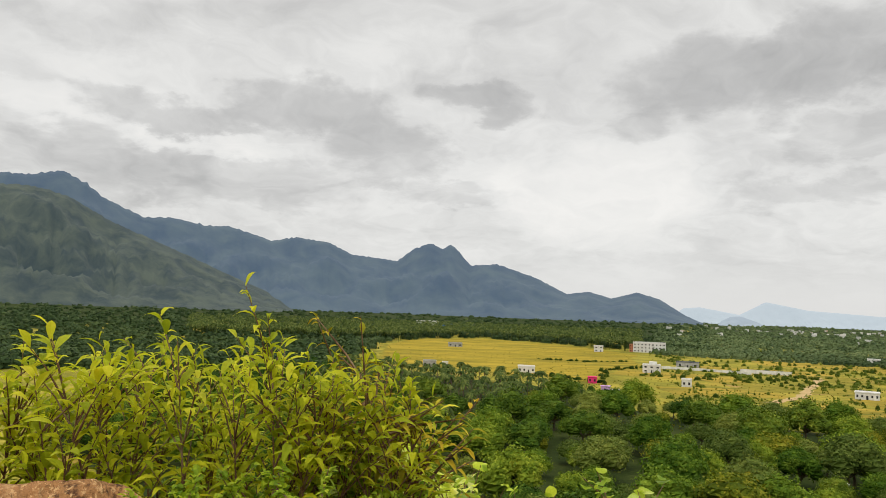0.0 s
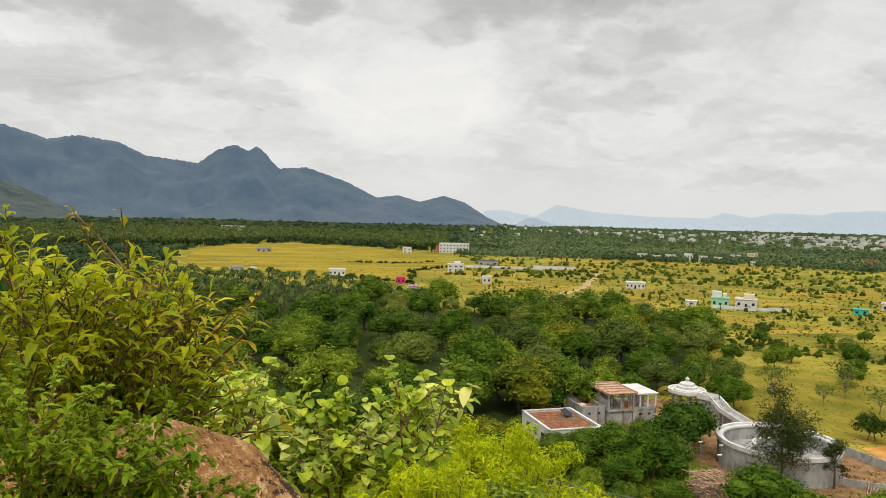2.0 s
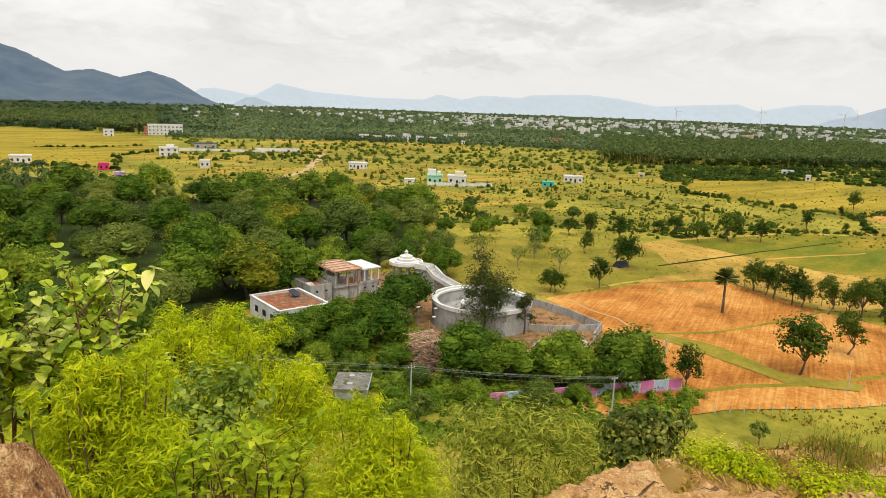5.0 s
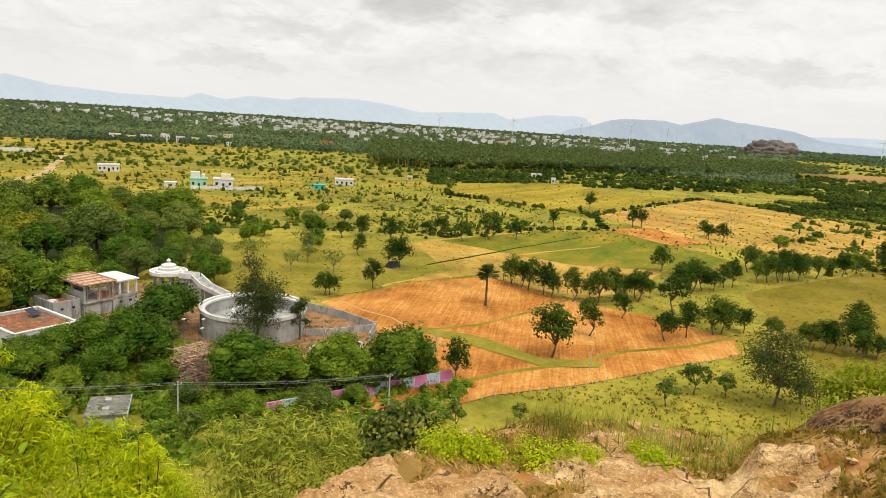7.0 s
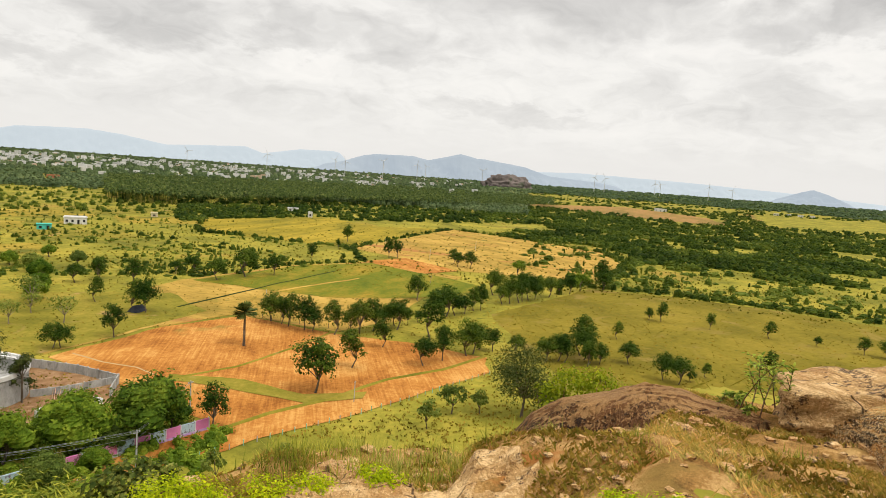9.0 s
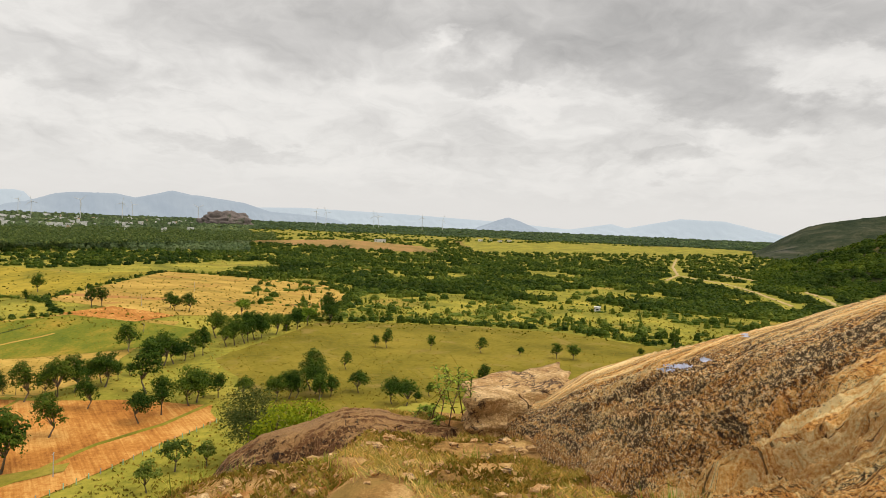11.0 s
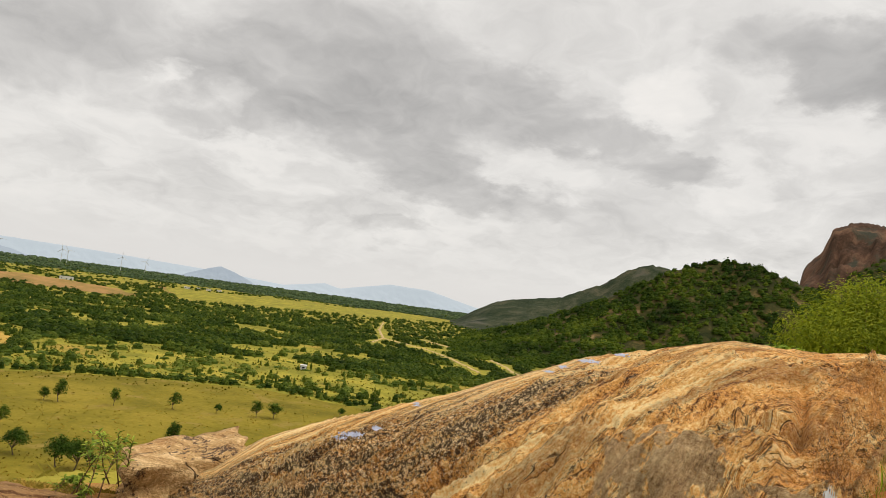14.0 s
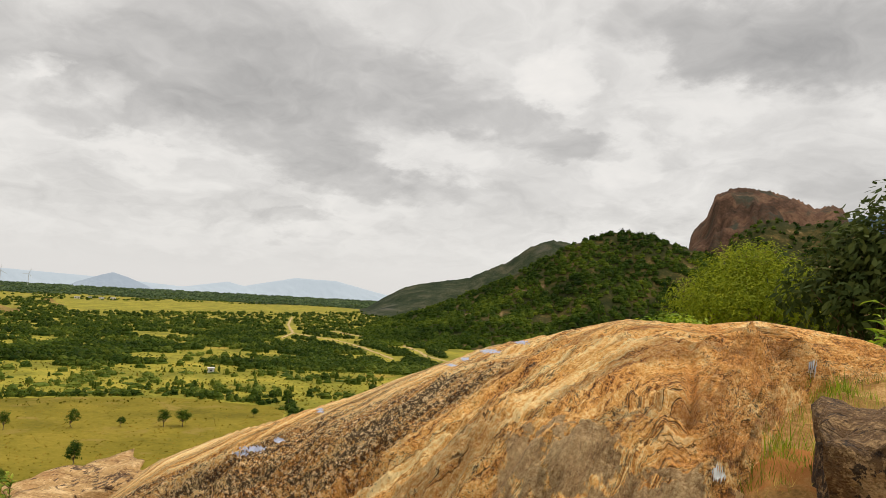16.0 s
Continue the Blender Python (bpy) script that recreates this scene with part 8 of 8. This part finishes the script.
shrub("leafy_shrub", LEFT_EYE, fan(38, 7, (-27, 0), (1.7, 2.1), -1.45, [(-27, -13), (-17, -12.5), (-12, -13.5), (-7, -16), (-4, -18.5), (-1, -22), (2, -27)]), 8, 0.024, 0.014, L_FRESH, M_TWIG,
      "dense fresh green shrub with small oval leaves before a ledge", nodes=50, branch=12, spread=0.26, droop=0.3, profile=(0.3, 1.0, 0.9, 0.1), girth=0.004, bare=0.08, cluster=6)
shrub("leafy_shrub", LEFT_EYE, fan(18, 9, (-20, 0), (3.0, 3.6), -1.9, [(-20, -12), (-10, -11), (-3, -12.0), (0, -15)]), 10, 0.06, 0.03, L_FRESH, M_TWIG, "green undergrowth below a tall shrub", nodes=36, branch=8, cluster=2, spread=0.3, droop=0.3, girth=0.007, bare=0.15)
MID_EYE = (0.25, 0.62, EYE)
shrub("heart_leaf_shrub", MID_EYE, fan(26, 11, (-7, 15.5), (5.0, 6.2), -3.6, [(-8, -13.2), (-3, -12.4), (0, -14.5), (5, -12.6), (8, -15), (12, -12.8), (14, -14.5), (16, -13), (18, -16)]), 12, 0.1, 0.095, L_HEART, M_TWIG,
      "pale green shrub with large heart-shaped leaves", nodes=15, branch=8, spread=0.22, droop=0.55, profile=(0.5, 0.93, 1.0, 0.9, 0.58, 0.0), girth=0.011, bare=0.55, fold=0.1, up=0.3, cluster=2)


def bush(name, eye, lobes, n, size, ratio, material, label, seed, droop=0.3, fill=0.55, bark=None, category="shrub", sky=0.4, stems=4):
    """A bush of soft lobes, each (bearing, distance, angle, radius, height radius)."""
    rng = np.random.RandomState(seed)
    out = []
    for az, r, el, rad, tall in lobes:
        p = Vector(eye) + north(az, r, r * math.tan(radians(el)))
        out.append((p.x, p.y, p.z, rad, rad, tall))
    x, y = np.mean([o[0] for o in out]), np.mean([o[1] for o in out])
    base = Vector((x, y, float(ground_z(x, y)) - 0.1))
    top = empty_at(name, Matrix.Translation(base), label, category)
    wood = []
    for o in out:
        goal = Vector(o[:3])
        for k in range(stems):
            tip = goal + Vector((rng.uniform(-1, 1) * o[3], rng.uniform(-1, 1) * o[4], rng.uniform(-0.2, 0.9) * o[5])) * 0.75
            root = base + Vector((rng.uniform(-1, 1), rng.uniform(-1, 1), 0)) * 0.15
            mid = root.lerp(tip, 0.5) + Vector((rng.uniform(-1, 1), rng.uniform(-1, 1), 0)) * 0.12
            wood.append(tube([root, mid, tip], [0.02, 0.012, 0.004], 5))
    wv, wf = merge(wood)
    part("wood", mesh_of("wood", wv - np.array(base), wf, bark or M_TWIG, True), None, top)
    v, f = crown(out, n, size, rng, ratio, fill, sky, droop)
    part("foliage", mesh_of("foliage", v - np.array(base), f, material), None, top)
    return top


def feathery(seed, az, line, dist, n, label, deep=10.0, lobes_n=46):
    """Lobes of a soft shrub under a wavy top line, with wisps that stand out of it."""
    rng = np.random.RandomState(seed)
    lobes = []
    for k in range(lobes_n):
        a = rng.uniform(*az)
        low = rng.rand()
        rad = rng.uniform(0.32, 0.6) * dist / 9
        top = np.interp(a, *zip(*line)) - low * deep - math.degrees(rad * 0.95 / dist)
        lobes.append((a, dist - low * 0.9 + rng.uniform(-0.25, 0.25), top, rad, rad * rng.uniform(0.7, 1.0)))
    for k in range(lobes_n // 2):
        a = rng.uniform(*az)
        lobes.append((a, dist + rng.uniform(-0.6, 0.3), np.interp(a, *zip(*line)) - 2.5 * rng.rand() - 0.6, rng.uniform(0.12, 0.2) * dist / 9, rng.uniform(0.2, 0.34) * dist / 9))
    bush("feathery_shrub", MID_EYE, lobes, int(n * 1.5), 0.035 + 0.0065 * dist, 0.17, L_FEATHER, label, seed + 1, droop=0.35, fill=0.6, stems=1)


feathery(41, (8, 29.5), [(8, -20.5), (12.6, -18.8), (15, -18.2), (18, -17.0), (21.8, -16.9), (24, -17.6), (26.4, -18.6), (28, -21.0), (30, -23)], 9.1, 52000, "vivid lime-green feathery shrub on the slope", lobes_n=60)
feathery(45, (7.5, 18), [(7, -23), (9, -21.6), (12, -20.0), (15, -19.2), (18, -19.6)], 4.9, 16000, "lime-green feathery shrub beside the heart-leaved one", deep=12.0, lobes_n=24)
feathery(47, (30.5, 38.5), [(30, -24.5), (32, -23.6), (33.5, -23.6), (36, -24.6), (37.5, -25.6), (39, -28)], 7.4, 22000, "small vivid lime-green feathery shrub on the slope", lobes_n=26)
bush("round_leaf_shrub", MID_EYE, [(17.5, 7.2, -24, 0.4, 0.45), (20.5, 7.0, -24, 0.4, 0.4), (23, 6.9, -24.5, 0.38, 0.38), (19, 6.6, -27.5, 0.5, 0.45)], 1500, 0.085, 0.7, L_GREY, "grey-green shrub with pale round leaves", 43)
shrub("bright_herb", MID_EYE, fan(20, 44, (17, 30), (3.5, 4.2), -2.5, [(16, -30), (20, -27.6), (25, -26.4), (28, -26.8), (31, -30)]), 45, 0.085, 0.035, leaves("leaf_lime", (0.16, 0.26, 0.008), (0.28, 0.38, 0.014), (0.44, 0.5, 0.03), vary=0.1, island=0.6, scale=2.0),
      M_TWIG, "bright lime herb with pointed leaves on the rim", nodes=22, branch=4, spread=0.3, droop=0.2, girth=0.005)
SIDE_EYE = (0.54, 0.36, EYE)
bush("wispy_shrub", SIDE_EYE, [(41, 9, -27.2, 0.55, 0.5), (44, 9, -26.8, 0.55, 0.5), (47.5, 9, -26.5, 0.6, 0.5), (51, 9.2, -26.8, 0.5, 0.45), (46, 8.4, -29.5, 0.7, 0.5), (41, 8.4, -30.5, 0.6, 0.5), (51, 8.4, -29.8, 0.6, 0.5)], 7000, 0.14, 0.14, L_WISP, "wispy olive-green shrub of thin twigs", 51, droop=-0.2, fill=0.8)
bush("dark_leaf_bush", SIDE_EYE, [(53.6, 7.6, -26.2, 0.3, 0.36), (55.4, 7.6, -25.4, 0.34, 0.36), (57.0, 7.6, -25.8, 0.26, 0.32), (54.6, 7.4, -28.0, 0.36, 0.34), (57.6, 7.6, -24.8, 0.16, 0.22)], 1700, 0.075, 0.7, L_DARKBUSH, "dense dark bush with pale yellow leaf tips", 52, fill=0.35)
for az, r, s, seed in ((58.5, 4.3, 0.16, 61), (60.6, 4.3, 0.15, 62), (65.5, 4.4, 0.17, 63), (68.8, 4.5, 0.13, 64), (73.5, 4.6, 0.12, 65), (91.5, 3.8, 0.12, 66), (94.5, 3.3, 0.10, 67)):
    p = north(az, r)
    down = math.degrees(math.atan2(float(ground_z(p.x, p.y)) + 0.05 + s * 0.2 - EYE, r))
    bush("lime_herb", (0, 0, EYE), [(az, r, down, s, s * 0.5), (az + 1.2, r, down - 0.3, s * 0.8, s * 0.4)], 1600, 0.02, 0.5, L_FEATHER, "low cushion of lime-yellow herb on the rim", seed, droop=0.0, sky=0.8, stems=1)
bush("rim_shrub", SIDE_EYE, [(88.6, 8.6, -17.4, 0.2, 0.16), (90.4, 8.6, -16.4, 0.26, 0.22), (92.6, 8.6, -16.2, 0.26, 0.2), (90.5, 8.4, -19.2, 0.35, 0.3), (93, 8.4, -19.0, 0.3, 0.25)], 4200, 0.05, 0.5, L_RIM, "yellow-green leafy shrub behind the dark rock", 71)
END_EYE = (0.67, -0.41, EYE + 0.05)
shrub("flowering_weed", (0.6, -0.14, EYE), fan(11, 72, (98.5, 103), (5.5, 6.3), -1.75, [(98, -14), (100.5, -12.2), (101.5, -11.6), (103.5, -14)]), 73, 0.05, 0.022, L_GREY, M_TWIG, "thin pale-green weeds standing beside a boulder", nodes=30, branch=5, spread=0.25, droop=0.3, girth=0.004)
bush("lime_bush", END_EYE, [(151.0, 11, 0.4, 0.5, 0.5), (152.8, 11, 2.2, 0.55, 0.5), (154.5, 11.2, 3.6, 0.5, 0.45), (155.6, 11.2, 2.4, 0.6, 0.55), (157.2, 11.0, 2.0, 0.5, 0.5), (158.6, 11.0, 0.8, 0.5, 0.5), (153.5, 10.6, 0.2, 0.7, 0.6), (156.5, 10.6, 0.3, 0.7, 0.6)],
     26000, 0.06, 0.3, leaves("leaf_lime_bush", (0.15, 0.18, 0.010), (0.25, 0.29, 0.016), (0.38, 0.41, 0.035), vary=0.1, island=0.6, see=0.4), "airy lime-green bush behind the slab", 81, fill=0.7, droop=0.2)
bush("dark_tree", END_EYE, [(159.6, 9, 1.5, 0.5, 0.6), (161.2, 9, 3.0, 0.5, 0.6), (163, 9, 4.4, 0.6, 0.6), (165, 9, 5.2, 0.7, 0.7), (162, 8.8, 0.4, 0.7, 0.6), (165.5, 8.6, 1.5, 0.8, 0.8)], 5200, 0.12, 0.4, M_LEAF_CASUARINA, "dark thorny tree behind the slab", 82, fill=0.7, category="tree")
shrub("lance_leaf_shrub", END_EYE, fan(8, 83, (161.5, 166), (5.6, 6.2), -0.9, [(160, -2), (162, -1), (163.5, 0.8), (166, 3.0)]), 84, 0.16, 0.04, L_FRESH, M_TWIG, "green shrub with long serrated leaves", nodes=22, branch=4, spread=0.3, droop=0.4)
bush("low_green_bush", END_EYE, [(146, 9, -1.5, 0.22, 0.12), (147.5, 9, -1.4, 0.26, 0.14), (149.5, 9, -1.0, 0.3, 0.16)], 1500, 0.07, 0.5, L_FRESH, "low green bush showing over the slab", 85)


# ---- grass ----
def grass(name, x, y, z, tall, seed, material, label, lean=0.5, slim=0.05):
    rng = np.random.RandomState(seed)
    n = len(x)
    a = rng.uniform(0, 6.283, n)
    d = np.stack([np.cos(a) * lean * rng.rand(n), np.sin(a) * lean * rng.rand(n), np.ones(n)], 1)
    v, f = blades(np.stack([x, y, z], 1), d, tall, np.maximum(tall * slim, 0.003), (1.0, 0.8, 0.0), 0.1, 0.35 * rng.uniform(0.2, 1.4, n))
    return structure(name, mesh_of(name, v, f, material), label, "grass", kind="stuff")


G_DRY = leaves("dry_grass", (0.26, 0.20, 0.03), (0.50, 0.37, 0.08), (0.74, 0.58, 0.20), vary=0.1, island=0.9, see=0.3, scale=1.2, rough=0.8)
G_GREEN = leaves("green_grass", (0.13, 0.18, 0.014), (0.25, 0.29, 0.03), (0.40, 0.41, 0.07), vary=0.1, island=0.9, see=0.35, scale=1.2, rough=0.7)
G_RIM = leaves("rim_grass_blade", (0.17, 0.20, 0.02), (0.33, 0.34, 0.04), (0.50, 0.47, 0.12), vary=0.1, island=0.9, see=0.35, scale=1.2, rough=0.7)
rng = np.random.RandomState(90)
n = 150000
a, r = np.radians(rng.uniform(48, 130, n)), np.sqrt(rng.uniform(1.9 ** 2, 7.4 ** 2, n))
x, y = r * np.sin(a), r * np.cos(a)
ok = (waves(x, y, 0.9, 14, 4) > -0.62 + 0.3 * rng.rand(n)) & (r < np.interp(np.degrees(a), *zip(*RIM)) * 1.1)
for spec in SHEETS:
    ok &= sheet_rise(x, y, *spec) < 0.12 + 0.25 * rng.rand(n)
x, y = x[ok], y[ok]


def turf(name, x, y, tall, slim, seed, material, label):
    """Short blades, one rhomb each."""
    rng = np.random.RandomState(seed)
    n = len(x)
    a = rng.uniform(0, 6.283, n)
    t = tall * rng.uniform(0.5, 1.5, n)
    pos = np.stack([x, y, ground_z(x, y) + 0.02 + t * 0.3], 1)
    lean = rng.uniform(0.2, 1.6, (n, 1)) * np.stack([np.cos(a), np.sin(a), 0 * a], 1) + np.array([0, 0, 1.0])
    normal = np.stack([-np.sin(a), np.cos(a), 0.35 + 0 * a], 1)
    v, f = leaf_quads(pos, normal / np.linalg.norm(normal, axis=1, keepdims=True), lean, t, t * slim)
    structure(name, mesh_of(name, v, f, material), label, "grass", kind="stuff")


G_MOSS = leaves("moss_blade", (0.11, 0.080, 0.012), (0.26, 0.190, 0.028), (0.44, 0.33, 0.07), vary=0.1, island=0.9, see=0.25, scale=1.6, rough=0.8)
mossy = waves(x, y, 1.3, 15, 4) > -0.05
turf("dry_turf", x[~mossy], y[~mossy], 0.06, 0.12, 91, G_DRY, "short dry straw-coloured turf on the terrace")
turf("moss_turf", x[mossy], y[mossy], 0.045, 0.3, 99, G_MOSS, "low olive herbs and moss matted over the terrace")


def tufts(name, spots, n, tall, wide, seed, material, label):
    """Clumps of tall grass at (bearing, distance) round the terrace."""
    rng = np.random.RandomState(seed)
    xs, ys = [], []
    for az, r in spots:
        p = north(az, r)
        xs.append(p.x + rng.normal(0, wide, n))
        ys.append(p.y + rng.normal(0, wide, n))
    x, y = np.concatenate(xs), np.concatenate(ys)
    grass(name, x, y, ground_z(x, y) - 0.02, tall * rng.uniform(0.5, 1.25, len(x)), seed, material, label, 0.75, 0.022)


tufts("rim_grass", [(a + 0.9 * math.sin(a * 7), 4.9 + 0.3 * math.sin(a * 3.1) + 0.02 * (a - 66)) for a in np.arange(66, 84, 0.9)], 120, 0.24, 0.10, 92, G_RIM, "tall yellow-green grass along the terrace rim")
tufts("grass_tuft", [(116.5, 3.55), (117.6, 3.5)], 420, 0.26, 0.06, 93, L_FRESH, "bright green grass tuft before the slab")
tufts("grass_tuft", [(86, 4.9), (85.4, 5.3), (103, 5.2), (99.5, 4.2), (92, 4.6), (110, 3.4), (72, 3.6), (64, 3.6), (69, 4.2)], 110, 0.16, 0.05, 94, G_GREEN, "small green grass tufts on the terrace")
GULLY = [(154.9, 2.8, 0), (156.3, 3.14, 1), (157.0, 3.2, 2), (157.8, 2.93, 0), (158.6, 2.75, 2), (156.4, 2.75, 2), (157.7, 3.5, 2), (158.5, 3.5, 2), (159.2, 3.7, 0), (159.8, 4.1, 1), (159.4, 4.3, 1), (160.3, 4.25, 0), (160.9, 4.6, 2),
         (161.1, 5.0, 1), (160.5, 4.85, 1), (162.1, 4.7, 0), (162.4, 5.1, 1), (161.4, 4.4, 2), (159.9, 3.3, 0), (160.4, 3.6, 2), (159.4, 3.0, 2), (155.6, 3.0, 2), (160.9, 3.9, 2), (161.8, 4.1, 0)]
rng = np.random.RandomState(95)
for sort, (count, tall, spread, material, label) in enumerate(((90, 0.12, 0.07, G_GREEN, "green grass in the gully beside the slab"), (160, 0.15, 0.07, L_FRESH, "fresh green weeds in the gully beside the slab"), (60, 0.08, 0.12, G_DRY, "dry grass in the gully beside the slab"))):
    xs, ys = zip(*[gully_spot(az, r) for az, r, kind in GULLY if kind == sort])
    x, y = np.repeat(xs, count), np.repeat(ys, count)
    x, y = x + rng.normal(0, spread, len(x)), y + rng.normal(0, spread, len(y))
    grass("grass_tuft", x, y, gully_z(x, y) - 0.02, tall * rng.uniform(0.5, 1.25, len(x)), 97 + sort, material, label, 0.75, 0.022)
rng = np.random.RandomState(96)
n = 60000
a, r = np.radians(rng.uniform(-40, 112, n)), np.sqrt(rng.uniform(5.0 ** 2, 75 ** 2, n))
x, y = r * np.sin(a), r * np.cos(a)
ok = (r > 7.5)
x, y = x[ok], y[ok]
G_SLOPE = leaves("slope_blade", (0.13, 0.13, 0.016), (0.27, 0.24, 0.035), (0.46, 0.38, 0.09), vary=0.1, island=0.9, see=0.3, scale=0.3, rough=0.8)
turf("slope_grass", x, y, 0.3, 0.09, 97, G_SLOPE, "rough yellow-green grass on the hillside")

# loose stones and flakes on the terrace
rng = np.random.RandomState(120)
n = 900
a, r = np.radians(rng.uniform(50, 128, n)), np.sqrt(rng.uniform(2.0 ** 2, 6.0 ** 2, n))
px, py = r * np.sin(a), r * np.cos(a)
size = 0.012 + 0.035 * rng.rand(n) ** 3
corner = np.array([(u, v, w) for w in (-0.4, 0.5) for u, v in ((-1, -1), (1, -1), (1, 1), (-1, 1))])
turn = rng.uniform(0, 6.283, n)[:, None]
shape = corner[None] * rng.uniform(0.55, 1.1, (n, 8, 3)) * size[:, None, None]
stone = np.stack([shape[..., 0] * np.cos(turn) - shape[..., 1] * np.sin(turn) + px[:, None], shape[..., 0] * np.sin(turn) + shape[..., 1] * np.cos(turn) + py[:, None], shape[..., 2] * 0.7 + ground_z(px, py)[:, None] + 0.035], -1).reshape(-1, 3)
hull = np.array([(0, 3, 2, 1), (4, 5, 6, 7), (0, 1, 5, 4), (1, 2, 6, 5), (2, 3, 7, 6), (3, 0, 4, 7)])
structure("loose_stones", mesh_of("loose_stones", stone, (hull[None] + (np.arange(n) * 8)[:, None, None]).reshape(-1, 4), M_PALEROCK), "loose tan stones and flakes scattered over the terrace", "stones", kind="stuff")

# pale paint marks and quartz on the slab
M_MARK = surface("pale_blue_mark", [(0.34, 0.36, 0.48), (0.56, 0.57, 0.66)], 14.0, bump=0.2, rough=0.8)


def mark(name, az, el, half_az, half_el, material, label, seed, ragged=0.8, deep=9.0):
    """A thin ragged patch that lies on the slab at a bearing and angle."""
    ox, oy, oz = SLAB_EYE
    front = SLAB[:, 56:280]
    reach = np.hypot(front[..., 0] - ox, front[..., 1] - oy)
    u = (SLAB_AZ[:, None] - az) / half_az + 0 * reach
    v = (np.degrees(np.arctan2(front[..., 2] - EYE - oz, reach)) - el) / half_el
    rag = u * u + v * v + ragged * waves(u * 4, v * 2.5, 1.3, seed, 4)
    keep = (rag < 0.7) & (np.abs(reach - reach.flat[np.argmin(u * u + v * v)]) < deep)
    i, j = np.nonzero(keep[:-1, :-1])
    w2 = front.shape[1]
    k = i * w2 + j
    if len(k) < 4:
        return
    F = np.stack([k, k + w2, k + w2 + 1, k + 1], 1)[:, ::-1]
    used, F = np.unique(F, return_inverse=True)
    V = front.reshape(-1, 3)[used]
    ahead = np.array([ox, oy, EYE + oz]) - V
    V = V + 0.012 * ahead / np.linalg.norm(ahead, axis=1, keepdims=True)
    tagged(part(name, mesh_of(name, V, F.reshape(-1, 4), material, True)), label, "paint mark")


for az, el, ha, he, seed in ((115.6, -12.3, 0.8, 0.3, 1), (116.7, -11.95, 1.3, 0.42, 2), (118.5, -11.25, 0.5, 0.35, 3), (121.5, -8.95, 0.35, 0.35, 4), (131.9, -4.9, 0.6, 0.2, 5), (133.0, -4.35, 0.6, 0.25, 6), (134.9, -3.6, 1.2, 0.28, 7), (137.6, -2.75, 1.0, 0.22, 8)):
    mark("paint_mark", az, el, ha * 0.75, he * 0.6, M_MARK, "faded pale blue paint mark on the rock", seed)
mark("quartz_patch", 152.8, -11.2, 0.55, 0.7, M_PALE, "white mineral patch on the rock", 9, 0.05, 0.035)
mark("quartz_patch", 158.6, -3.6, 0.5, 0.4, M_PALE, "white mineral patch on the rock", 10, 0.05, 0.04)
mark("pale_flake", 112.5, -16.0, 0.9, 0.5, M_PALEROCK, "cream flake of fresh rock on the slab", 11)
mark("pale_flake", 121.0, -14.5, 0.5, 0.6, M_PALEROCK, "cream flake of fresh rock on the slab", 12)
